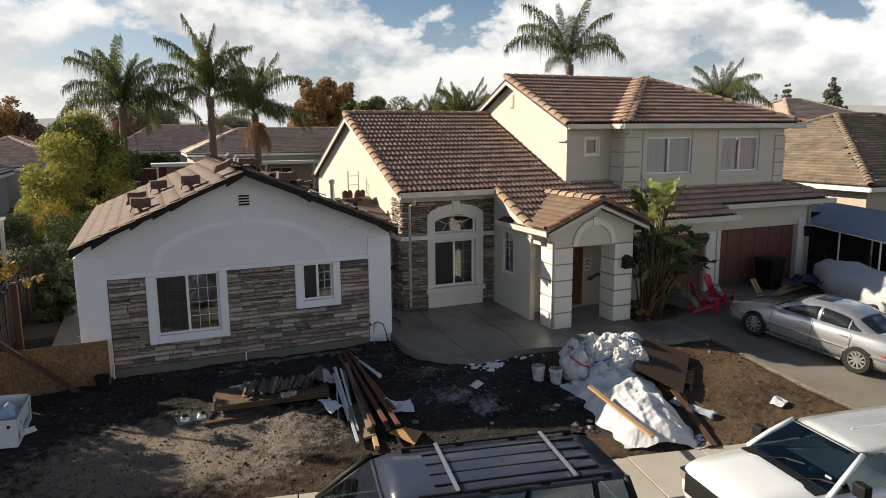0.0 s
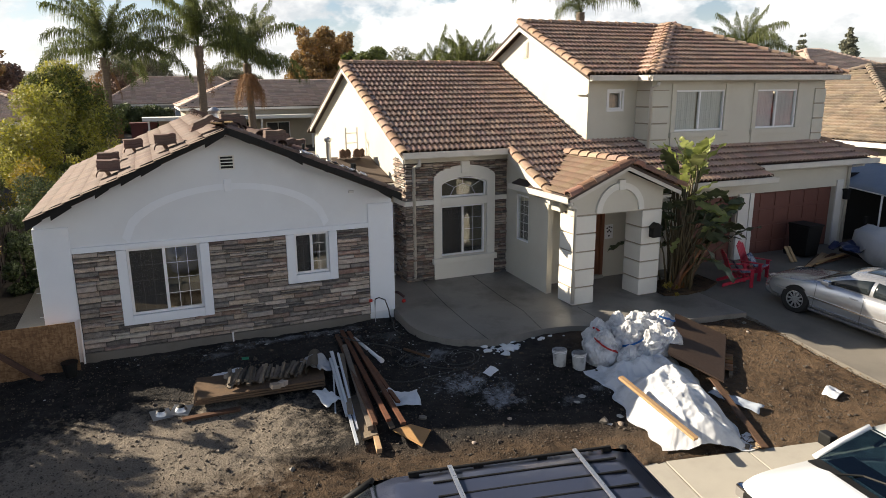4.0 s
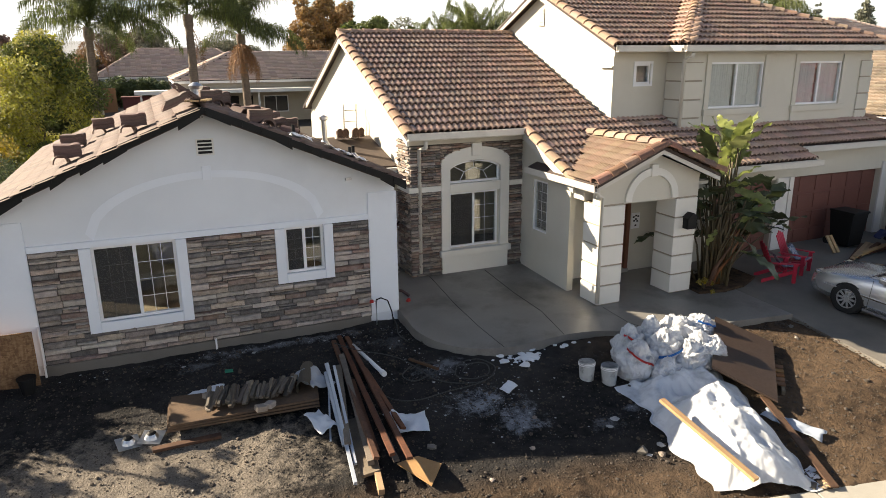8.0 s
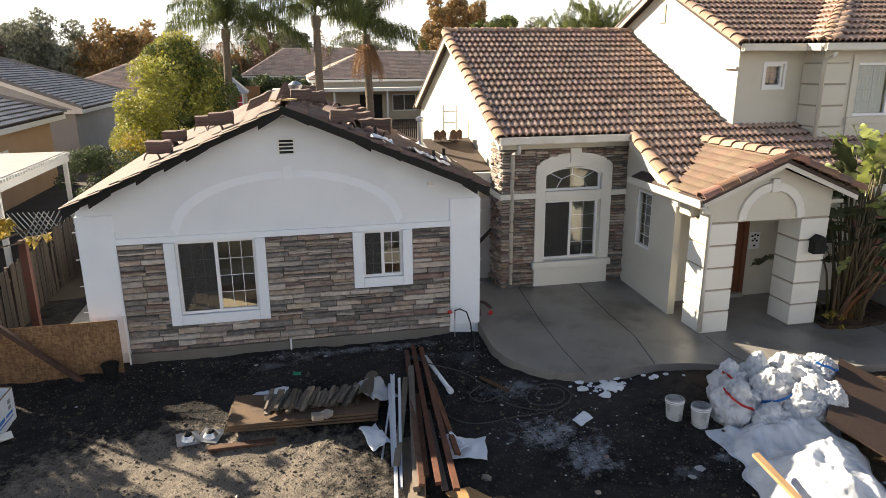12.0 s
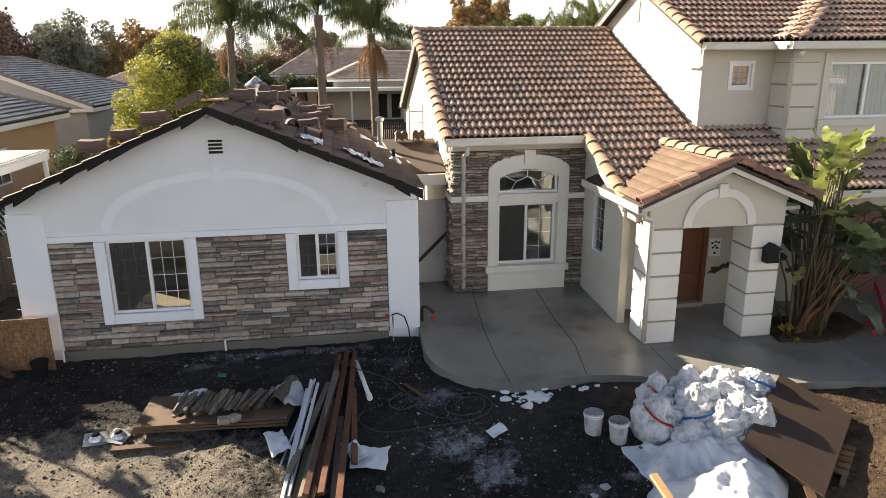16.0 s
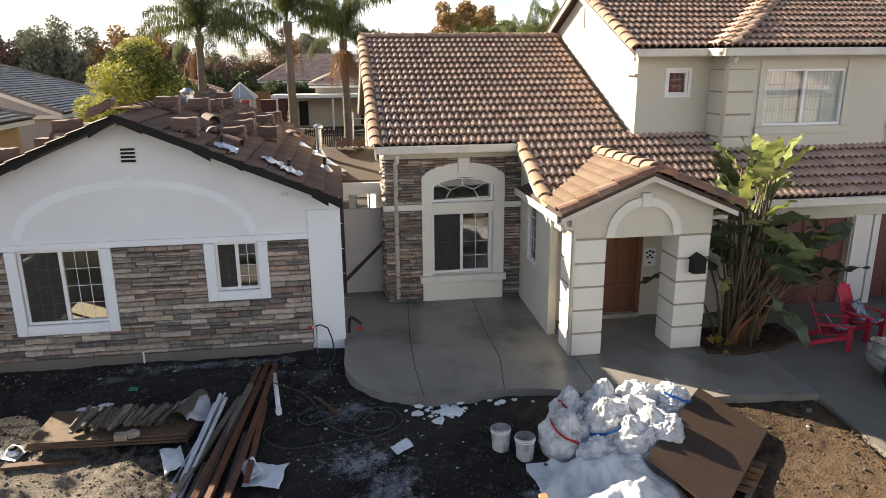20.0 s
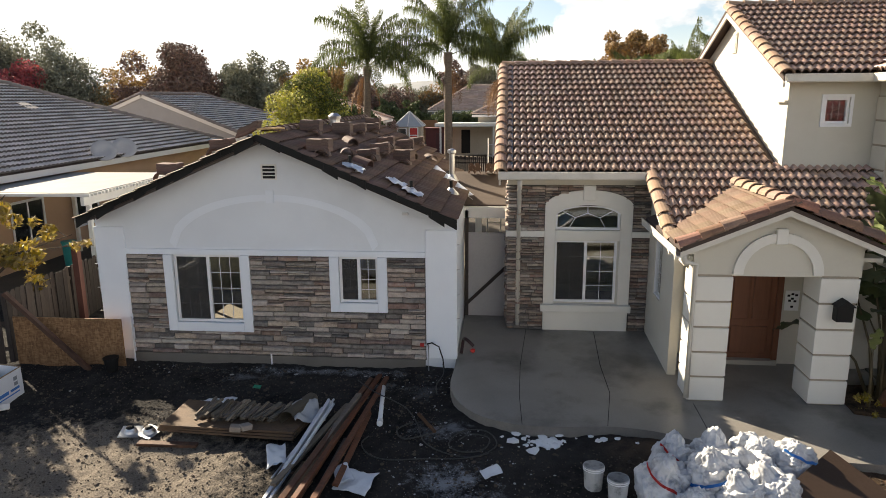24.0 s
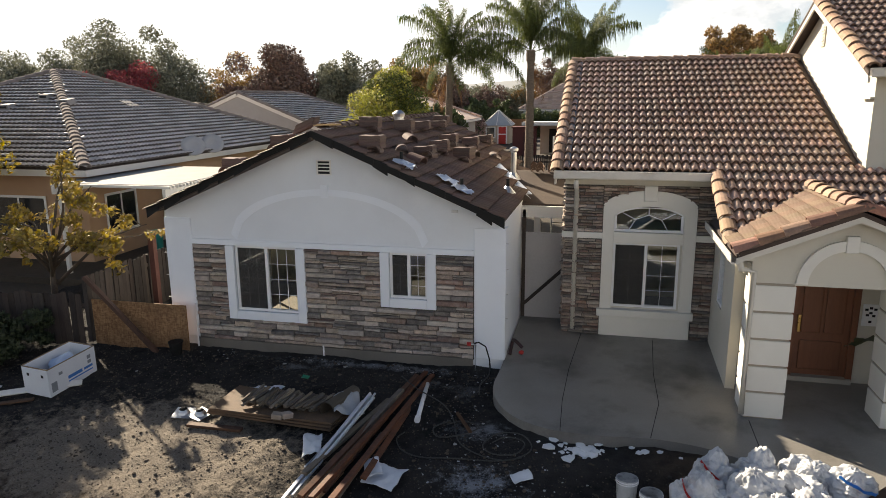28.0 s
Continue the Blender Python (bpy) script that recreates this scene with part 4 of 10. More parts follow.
poly(bm, [(9.72, 15.08, 2.72), (9.72, 17.2, 2.72), (9.86, 17.2, 2.72), (9.86, 15.08, 2.72)], (0, 0, 0.05))
part("porch_soffit", bm, STUCCO_CREAM, house)

# downspouts
DSP = [("downspout", [(7.0, 18.12, 3.55), (7.0, 18.12, 3.40), (7.0, 18.55, 3.30), (7.0, 18.55, 0.25)]),
       ("downspout", [(9.62, 15.10, 2.72), (9.66, 15.12, 2.58), (9.88, 15.28, 2.50), (9.88, 15.26, 0.12)]),
       ("downspout", [(13.93, 17.34, 5.45), (13.94, 17.38, 5.36), (13.95, 17.66, 5.28), (13.95, 17.66, 3.52)]),
       ("downspout", [(21.70, 16.48, 2.84), (21.70, 16.95, 2.70), (21.70, 16.95, 0.2)])]
for nm, pts in DSP:
    bm = bmesh.new()
    tube(bm, pts, 0.05, 8)
    part(nm, bm, GUTTER, house, "cream painted downspout", smooth=True)

# bay window surround with a segmental arch
SF = 18.52


def arch_z(u, u0, u1, spring, rise):
    t = (u - (u0 + u1) / 2) / ((u1 - u0) / 2)
    return spring + rise * math.sqrt(max(0.0, 1 - min(1, t * t) * 0.94)) - rise * 0.06


bm = bmesh.new()
seg = 24
for i in range(seg):
    a, b = i / seg, (i + 1) / seg
    xi0, xi1 = 7.79 + 1.40 * a, 7.79 + 1.40 * b
    xo0, xo1 = 7.56 + 1.86 * a, 7.56 + 1.86 * b
    q = [(xi0, arch_z(xi0, 7.79, 9.19, 2.72, 0.28)), (xi1, arch_z(xi1, 7.79, 9.19, 2.72, 0.28)), (xo1, arch_z(xo1, 7.56, 9.42, 2.92, 0.40)), (xo0, arch_z(xo0, 7.56, 9.42, 2.92, 0.40))]
    poly(bm, [(x, SF, z) for x, z in q], (0, 0.10, 0))
bmesh.ops.remove_doubles(bm, verts=bm.verts[:], dist=0.0005)
part("arch_surround", bm, PLASTER_TRIM, house, "white stucco arch over the bay window")
part("jamb", boxes((7.56, 7.79, SF + 0.006, 18.62, 0.74, 2.96), bevel=0.01), PLASTER_TRIM, house)
part("jamb", boxes((9.17, 9.42, SF + 0.006, 18.62, 0.74, 2.96), bevel=0.01), PLASTER_TRIM, house)
part("transom", boxes((7.79, 9.17, SF + 0.002, 18.62, 2.19, 2.42), bevel=0.01), PLASTER_TRIM, house)
part("keystone", boxes((8.36, 8.62, SF - 0.035, 18.6, 3.08, 3.40), bevel=0.015), PLASTER_TRIM, house)
part("sill", boxes((7.50, 9.46, 18.44, 18.62, 0.60, 0.76), bevel=0.02), PLASTER_TRIM, house)
part("sill_panel", boxes((7.56, 9.40, SF - 0.01, 18.62, 0.16, 0.60), bevel=0.012), PLASTER_TRIM, house)
part("band", boxes((6.76, 7.56, SF + 0.005, 18.62, 2.27, 2.40), bevel=0.01), PLASTER_TRIM, house)
part("band", boxes((9.42, 9.8, SF + 0.005, 18.62, 2.27, 2.40), bevel=0.01), PLASTER_TRIM, house)
part("band", boxes((6.72, 6.76, 18.53, 19.4, 2.27, 2.40)), PLASTER_TRIM, house)
part("frieze", boxes((6.76, 9.8, 18.575, 18.62, 3.40, 3.70)), STUCCO_CREAM, house)
# arched window light: frame along the arch, fan of grilles
win = part("arched_window", boxes((7.79, 9.17, 18.63, 18.68, 2.42, 2.47), (7.79, 7.84, 18.63, 18.68, 2.47, 2.76), (9.12, 9.17, 18.63, 18.68, 2.47, 2.76)), VINYL, house, "white arched window with fan grilles")
bm = bmesh.new()
for i in range(seg):
    a, b = i / seg, (i + 1) / seg
    x0, x1 = 7.80 + 1.38 * a, 7.80 + 1.38 * b
    z0, z1 = arch_z(x0, 7.79, 9.19, 2.72, 0.28), arch_z(x1, 7.79, 9.19, 2.72, 0.28)
    poly(bm, [(x0, 18.625, z0 - 0.06), (x1, 18.625, z1 - 0.06), (x1, 18.625, z1), (x0, 18.625, z0)], (0, 0.05, 0))
bmesh.ops.remove_doubles(bm, verts=bm.verts[:], dist=0.0005)
part("arch_frame", bm, VINYL, win)
bm = bmesh.new()
tube(bm, [(8.1, 18.65, 2.47), (8.22, 18.65, 2.68), (8.48, 18.65, 2.78), (8.74, 18.65, 2.68), (8.86, 18.65, 2.47)], 0.009, 5)
for a, b in (((8.22, 2.68), (7.95, 2.82)), ((8.48, 2.78), (8.48, 3.0)), ((8.74, 2.68), (9.0, 2.82))):
    tube(bm, [(a[0], 18.65, a[1]), (b[0], 18.65, b[1])], 0.009, 5)
part("grille", bm, VINYL, win)
bm = bmesh.new()
for i in range(seg):
    x0, x1 = 7.58 + 1.82 * i / seg, 7.58 + 1.82 * (i + 1) / seg
    c0, c1 = min(max(x0, 7.79), 9.19), min(max(x1, 7.79), 9.19)
    poly(bm, [(x0, 18.59, arch_z(c0, 7.79, 9.19, 2.72, 0.28) - 0.01), (x1, 18.59, arch_z(c1, 7.79, 9.19, 2.72, 0.28) - 0.01), (x1, 18.59, arch_z(x1, 7.56, 9.42, 2.92, 0.40) - 0.02), (x0, 18.59, arch_z(x0, 7.56, 9.42, 2.92, 0.40) - 0.02)], (0, -0.058, 0))
bmesh.ops.remove_doubles(bm, verts=bm.verts[:], dist=0.0005)
part("arch_infill", bm, PLASTER_TRIM, house)
p = part("pane", boxes((7.82, 9.15, 18.655, 18.66, 2.45, 3.0)), GLASS, win)
p.visible_shadow = False
# stones of the bay are laid last; a dark backing stands behind them
part("stone_backing", boxes((6.785, 7.56, 18.575, 18.598, 0.1, 3.4), (9.42, 9.8, 18.575, 18.598, 0.1, 3.4), (7.56, 9.42, 18.575, 18.598, 2.95, 3.4)), MORTAR, house)
part("stone_backing", boxes((6.775, 6.80, 18.6, 19.4, 0.1, 3.5)), MORTAR, house)

# upper storey trim: corner blocks with wide joints between them, sills, surrounds, bands
part("corner_backing", boxes((UC - 0.028, UC + 0.62, UF - 0.024, UY - 0.02, 3.3, 5.22)), JOINT_TAN, house)
part("corner_backing", boxes((20.62, UX1 + 0.02, UF - 0.024, UF + 0.4, 3.3, 5.22)), JOINT_TAN, house)
for k in range(4):
    z0 = 3.34 + k * 0.475
    part("corner_block", boxes((UC - 0.045, UC + 0.64, UF - 0.045, UY - 0.02, z0, z0 + 0.435), bevel=0.012), STUCCO_CREAM, house)
    part("corner_block", boxes((20.60, UX1 + 0.04, UF - 0.045, UF + 0.4, z0, z0 + 0.435), bevel=0.012), STUCCO_CREAM, house)
for a, b, lo, hi in (U1, U2):
    part("sill", boxes((a - 0.18, b + 0.18, UF - 0.09, UF + 0.02, lo - 0.18, lo - 0.02), bevel=0.012), STUCCO_CREAM, house)
    part("apron", boxes((a - 0.14, b + 0.14, UF - 0.04, UF + 0.02, 3.4, lo - 0.18), bevel=0.01), STUCCO_CREAM, house)
    part("surround", boxes((a - 0.16, a, UF - 0.04, UF + 0.02, lo - 0.02, 5.40), bevel=0.01), STUCCO_CREAM, house)
    part("surround", boxes((b, b + 0.16, UF - 0.04, UF + 0.02, lo - 0.02, 5.40), bevel=0.01), STUCCO_CREAM, house)
part("band", boxes((12.2, 12.45, UY - 0.03, UY + 0.5, 5.1, 5.14)), STUCCO_CREAM, house)
a, b, lo, hi = U0
part("surround", boxes((a - 0.06, a, UY - 0.03, UY, lo - 0.06, hi + 0.06), (b, b + 0.06, UY - 0.03, UY, lo - 0.06, hi + 0.06), (a, b, UY - 0.03, UY, lo - 0.06, lo), (a, b, UY - 0.03, UY, hi, hi + 0.06)), VINYL, house)
# curtains behind the upper windows
for a, b, lo, hi in (U1, U2):
    for x0, x1 in ((a, (a + b) / 2 - 0.05), ((a + b) / 2 + 0.02, b)):
        bm = bmesh.new()
        nseg = 40
        prev = None
        for i in range(nseg + 1):
            x = x0 + (x1 - x0) * i / nseg
            y = UF + 0.125 + 0.014 * math.sin(i * 1.9) + 0.005 * math.sin(i * 0.7)
            pair = (bm.verts.new((x, y, lo)), bm.verts.new((x, y, hi)))
            if prev:
                bm.faces.new((prev[0], pair[0], pair[1], prev[1]))
            prev = pair
        c = part("curtain", bm, CURTAIN, house, "pale gathered curtain", smooth=True)
# oval gable vent on the upper gable
vg = part("gable_vent", boxes((UX0 - 0.03, UX0, 21.75, 22.05, 6.25, 6.75), bevel=0.01), STUCCO_CREAM, house)
for j in range(6):
    part("slat", boxes((UX0 - 0.045, UX0 - 0.028, 21.79, 22.01, 6.29 + j * 0.075, 6.33 + j * 0.075)), STUCCO_CREAM, vg)

# garage front
bm = wall_with_holes(bmesh.new(), 12.9, 17.2, {"bottom": 0, "top": lambda u: 2.95, "breaks": []}, [(14.55, 16.75, 0, 2.1)], at_y(16.85), 0.2)
part("garage_wall", bm, STUCCO_CREAM, house)
bm = wall_with_holes(bmesh.new(), 17.2, 21.85, {"bottom": 0, "top": lambda u: 3.1, "breaks": []}, [(17.35, 21.2, 0, 2.1)], at_y(17.0), 0.2)
part("garage_wall", bm, STUCCO_CREAM, house)
part("garage_side_wall", boxes((21.65, 21.85, 17.2, 28.8, 0, 3.1)), STUCCO_CREAM, house)
for x0, x1, y in ((14.55, 16.75, 17.0), (17.35, 21.2, 17.14)):
    gd = part("garage_door", boxes((x0, x1, y + 0.02, y + 0.05, 0.02, 2.1)), RED_DOOR, house, "brown-red sectional garage door")
    n = max(3, round((x1 - x0) / 0.62))
    w = (x1 - x0) / n
    for r in range(4):
        for c in range(n):
            part("panel", boxes((x0 + c * w + 0.05, x0 + (c + 1) * w - 0.05, y, y + 0.03, 0.08 + r * 0.515, 0.5 + r * 0.515), bevel=0.012), RED_DOOR, gd)
for x in (16.78, 17.24):
    part("garage_trim", boxes((x, x + 0.16 if x > 17 else x + 0.42, 16.80, 16.86, 0, 2.15), bevel=0.01), TRIM_WHITE, house)
part("garage_trim", boxes((21.2, 21.5, 16.95, 17.0, 0, 2.3), bevel=0.01), TRIM_WHITE, house)
lamp = part("wall_lamp", boxes((21.50, 21.66, 16.78, 16.94, 1.65, 1.95), bevel=0.02), BLACK, house, "black wall lantern")
part("lamp_arm", boxes((21.56, 21.60, 16.9, 17.0, 1.9, 1.97)), BLACK, lamp)
part("lamp_cap", boxes((21.47, 21.69, 16.75, 16.97, 1.95, 2.0), bevel=0.015), BLACK, lamp)

# front door parts
BRASS = mat("brass", (0.62, 0.42, 0.16), (0.5, 0.33, 0.12), rough=0.3, metal=1.0, bump=0.0)
for x0, x1, z0, z1 in ((11.12, 11.82, 0.30, 0.85), (11.12, 11.44, 1.0, 2.05), (11.50, 11.82, 1.0, 2.05)):
    part("panel", boxes((x0, x1, 17.025, 17.05, z0, z1), bevel=0.02), DOOR_WOOD, door)
part("handle", boxes((11.06, 11.11, 17.01, 17.05, 1.0, 1.32), bevel=0.01), BRASS, door, "brass door handle")
part("threshold", boxes((10.92, 12.0, 16.9, 17.15, 0.10, 0.19)), WALK, house)
part("door_frame", boxes((10.92, 11.02, 16.96, 17.11, 0.1, 2.28), (11.92, 12.02, 16.96, 17.11, 0.1, 2.28), (11.02, 11.92, 16.96, 17.11, 2.19, 2.28), bevel=0.008), DOOR_WOOD, house)
plaque = tagged(part("plaque", boxes((12.07, 12.33, 16.98, 17.0, 1.2, 1.6), bevel=0.005), VINYL), "white tile plaque with dark floral marks on the porch wall", "plaque")
for i, (u, z) in enumerate(((0.08, 0.3), (0.15, 0.24), (0.22, 0.31), (0.1, 0.2), (0.2, 0.19), (0.15, 0.33), (0.15, 0.08))):
    part("mark", boxes((12.05 + u - 0.025, 12.05 + u + 0.025, 16.974, 16.982, 1.2 + z - 0.02, 1.2 + z + 0.02)), BLACK, plaque)
post = thing("mailbox", "small dark metal mailbox fixed to the porch column", "mailbox", at=(12.28, 15.22, 1.75))
part("body", boxes((-0.13, 0.13, -0.10, 0.08, -0.16, 0.10), bevel=0.02), BLACK, post)
bm = bmesh.new()
poly(bm, [(-0.16, -0.13, 0.10), (0.16, -0.13, 0.10), (0.0, -0.13, 0.22)], (0, 0.21, 0))
part("lid", bm, BLACK, post)

can = thing("metal_can", "small grey metal can beside the porch opening", "can", at=(9.98, 16.62, patio_level(16.6)))
part("body", tube(bmesh.new(), [(0, 0, 0.0), (0, 0, 0.30)], [0.085, 0.085], 14), METAL, can, smooth=False)
part("rim", tube(bmesh.new(), [(0, 0, 0.29), (0, 0, 0.31)], 0.092, 14), METAL, can)
# wing details: rake tiles hang over a dark edge, wires, hose tap, meter
tap = thing("garden_tap", "copper garden tap with a grey hose on a riser", "tap", at=(5.22, 16.62, 0))
bm = bmesh.new()
tube(bm, [(0, 0, -0.15), (0, 0, 0.42), (0.0, -0.05, 0.46), (-0.12, -0.06, 0.46)], 0.018, 8)
part("riser", bm, METAL, tap, smooth=True)
bm = bmesh.new()
tube(bm, [(-0.02, -0.05, 0.48), (0.08, -0.08, 0.52), (0.22, -0.1, 0.45), (0.3, -0.12, 0.2), (0.33, -0.14, -0.1)], 0.014, 8)
part("hose", bm, BLACK, tap, smooth=True)
part("wheel", boxes((-0.16, -0.08, -0.08, -0.04, 0.43, 0.50), bevel=0.01), mat("red_paint", (0.5, 0.04, 0.03), (0.4, 0.03, 0.03), rough=0.4), tap)
for z in (0.95, 1.45, 1.95, 2.45):
    part("anchor", boxes((WX0 - 0.10, WX0 - 0.03, WY - 0.02, WY + 0.0, z, z + 0.012)), METAL, wing)
    part("anchor", boxes((WX1 + 0.03, WX1 + 0.08, WY - 0.02, WY + 0.0, z, z + 0.012)), METAL, wing)
part("weep_pipe", tube(bmesh.new(), [(1.95, WY - 0.07, -0.2), (1.95, WY - 0.07, 0.12)], 0.018, 8), VINYL, wing)
part("corner_pipe", tube(bmesh.new(), [(-1.0, WY - 0.08, -0.15), (-1.0, WY - 0.08, 0.85)], 0.02, 8), VINYL, wing)
part("camera_bracket", boxes((4.72, 4.84, WY - 0.06, WY, 3.03, 3.08)), METAL, wing)

# gate between the wing and the bay
gate = thing("gate", "tall pale panel gate with a dark diagonal brace", "gate", at=(6.28, 19.4, 0.1))
part("panel", boxes((-0.50, 0.50, 0.0, 0.05, 0.05, 2.08), bevel=0.006), mat("pale_panel", (0.46, 0.44, 0.42), (0.38, 0.36, 0.35), rough=0.8, scale=0.8, fine=20, dirt=(0.3, 0.28, 0.26)), gate)
bm = bmesh.new()
poly(bm, [(-0.48, -0.05, 0.30), (0.50, -0.05, 1.26), (0.50, -0.05, 1.36), (-0.48, -0.05, 0.40)], (0, 0.045, 0))
part("brace", bm, FENCE, gate)
part("gate_post", boxes((5.78, 5.86, 19.38, 19.5, 0, 2.7)), FENCE, house)
part("gate_beam", boxes((5.75, 6.8, 19.38, 19.52, 2.52, 2.78), bevel=0.01), TRIM_WHITE, house)
part("gate_post", boxes((6.0, 6.15, 19.8, 19.95, 0, 2.6)), TRIM_WHITE, house)
# low roof that joins wing and house
bm = bmesh.new()
poly(bm, [(5.3, 19.5, 2.82), (6.78, 19.5, 2.82), (6.78, 21.75, 3.34), (4.7, 21.75, 3.34)], (0, 0, -0.08))
part("link_roof_deck", bm, mat("plywood_felt", (0.10, 0.072, 0.056), (0.06, 0.044, 0.036), rough=0.9, scale=2, fine=30, dirt=(0.07, 0.05, 0.04)), wing)
bm = bmesh.new()
poly(bm, [(5.72, 19.5, 3.10), (5.95, 19.5, 2.93), (4.86, 21.75, 3.38), (4.62, 21.75, 3.50)], (0, 0, 0.01))
part("valley_flashing", bm, METAL, wing, "bare metal valley flashing")

# roof pipes and vents
def roof_pipe(x, y, h, r, material, label, cone=True):
    z = 4.60 - 0.427 * abs(x - WPK)
    v = thing("vent_pipe", label, "vent pipe", at=(x, y, z - 0.06))
    part("pipe", tube(bmesh.new(), [(0, 0, 0), (0, 0, h)], r, 12), material, v, smooth=False)
    if cone:
        part("flashing", tube(bmesh.new(), [(0, 0, 0.03), (0, 0, 0.09), (0, 0, 0.2)], [0.19, 0.15, r + 0.01], 12), METAL, v)
    return v


roof_pipe(3.74, 16.75, 0.34, 0.035, BLACK, "short black plastic vent pipe on the roof")
roof_pipe(4.88, 16.95, 0.32, 0.035, BLACK, "short black plastic vent pipe on the roof")
roof_pipe(5.5, 18.9, 0.36, 0.04, BLACK, "short black plastic vent pipe on the roof")
v = roof_pipe(5.35, 21.0, 0.72, 0.07, METAL, "galvanised flue pipe with a cap on the roof")
part("cap", tube(bmesh.new(), [(0, 0, 0.70), (0, 0, 0.74), (0, 0, 0.80), (0, 0, 0.84)], [0.06, 0.11, 0.11, 0.03], 12), METAL, v)
v = roof_pipe(2.35, 21.2, 0.30, 0.13, METAL, "squat galvanised roof vent")
part("cap", tube(bmesh.new(), [(0, 0, 0.28), (0, 0, 0.36), (0, 0, 0.44)], [0.15, 0.17, 0.06], 12), METAL, v)
SHEETM = mat("crumpled_foil", (0.72, 0.74, 0.78), (0.6, 0.62, 0.66), rough=0.35, metal=0.8, fine=15, bump=0.3)
for x, y in ((3.85, 16.62), (4.60, 16.95), (4.95, 16.7)):
    bm = bmesh.new()
    z = 4.60 - 0.427 * (x - WPK)
    bmesh.ops.create_grid(bm, x_segments=6, y_segments=6, size=0.19)
    for q in bm.verts:
        r = noise.noise(Vector((q.co.x * 9 + x * 5, q.co.y * 9, y))) * 0.10
        q.co = Vector((x + q.co.x, y + q.co.y, z + 0.10 - 0.427 * q.co.x + abs(r)))
    bmesh.ops.solidify(bm, geom=bm.faces[:], thickness=0.004)
    tagged(part("flashing_scrap", bm, SHEETM), "crumpled scrap of grey metal flashing on the tiles", "flashing")

# saw-cut joints in the patio: narrow dark grooves
JOINT = mat("joint_shadow", (0.035, 0.032, 0.03), (0.025, 0.023, 0.022), rough=0.95)
for pts in ([(7.2, 18.5), (7.04, 16.6), (7.0, 15.3), (7.03, 14.27)], [(8.68, 18.4), (8.6, 16.7), (8.62, 15.5), (8.42, 14.32)], [(10.0, 15.2), (10.0, 14.3), (10.2, 13.8)]):
    bm = bmesh.new()
    for (xa, ya), (xb, yb) in zip(pts, pts[1:]):
        plank(bm, (xa, ya, patio_level(ya) - 0.004), (xb, yb, patio_level(yb) - 0.004), 0.011, 0.007)
    tagged(part("patio_joint", bm, JOINT), "dark saw-cut joint across the concrete patio", "joint", kind="structure")

# ---- tile helpers ----


def tile_mesh(name, width, length, rolls, height, lip, material, thick=0.022, flat=0.8, edge=None):
    """A roll tile: v runs up the slope, the lower end is lifted over the course below."""
    cols = 6 * rolls + 1
    verts, faces = [], []
    for v, n0 in ((0.0, lip), (length, 0.0)):
        for i in range(cols):
            t = i / 6
            h = height * max(0.0, math.sin(math.pi * ((t % 1.0) if i < cols - 1 else 0.0))) ** flat
            verts.append((width * i / (cols - 1), v, n0 + h))
    for i in range(cols):
        t = i / 6
        h = height * max(0.0, math.sin(math.pi * ((t % 1.0) if i < cols - 1 else 0.0))) ** flat
        verts.append((width * i / (cols - 1), 0.004, lip + h - thick))
    for i in range(cols - 1):
        faces.append((i, i + 1, cols + i + 1, cols + i))
        faces.append((2 * cols + i, 2 * cols + i + 1, i + 1, i))
    me = bpy.data.meshes.new(name)
    me.from_pydata(verts, [], faces)
    me.update()
    me.materials.append(material)
    me.polygons.foreach_set("use_smooth", [k % 2 == 0 for k in range(len(faces))])
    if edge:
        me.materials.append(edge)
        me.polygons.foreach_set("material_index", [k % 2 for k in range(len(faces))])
    return me


def cap_mesh(name, width, length, height, material):
    """A half-round ridge tile lying along +y, tapering a little."""
    verts, faces = [], []
    seg = 8
    for v, w, z in ((0, 1.0, 0.025), (length, 0.88, 0.0)):
        for inner in (0, 1):
            for i in range(seg + 1):
                a = math.pi * i / seg
                r = 1 - 0.16 * inner
                verts.append((-math.cos(a) * width / 2 * w * r, v, z + math.sin(a) * height * w * r))
    k = seg + 1
    for i in range(seg):
        faces.append((i, i + 1, 2 * k + i + 1, 2 * k + i))
        faces.append((k + i, i, i + 1, k + i + 1)[::-1])
    me = bpy.data.meshes.new(name)
    me.from_pydata(verts, [], faces)
    me.update()
    me.materials.append(material)
    return me


def join_mesh(name, base, mats, material, parent):
    """Many copies of a small mesh as one part."""
    bv = np.array([v.co[:] for v in base.vertices])
    bf = [tuple(p.vertices) for p in base.polygons]
    sm = [p.use_smooth for p in base.polygons]
    mi = [p.material_index for p in base.polygons]
    verts, faces = [], []
    for i, m in enumerate(mats):
        a = np.array(m)
        verts.append(bv @ a[:3, :3].T + a[:3, 3])
        o = i * len(bv)
        faces += [tuple(k + o for k in f) for f in bf]
    me = bpy.data.meshes.new(name)
    me.from_pydata(np.concatenate(verts).tolist(), [], faces)
    me.update()
    me.materials.append(material)
    me.polygons.foreach_set("use_smooth", sm * len(mats))
    for extra in base.materials[1:]:
        me.materials.append(extra)
    me.polygons.foreach_set("material_index", mi * len(mats))
    ob = new(name, me)
    ob.parent = parent
    return tagged(ob, kind="stuff")


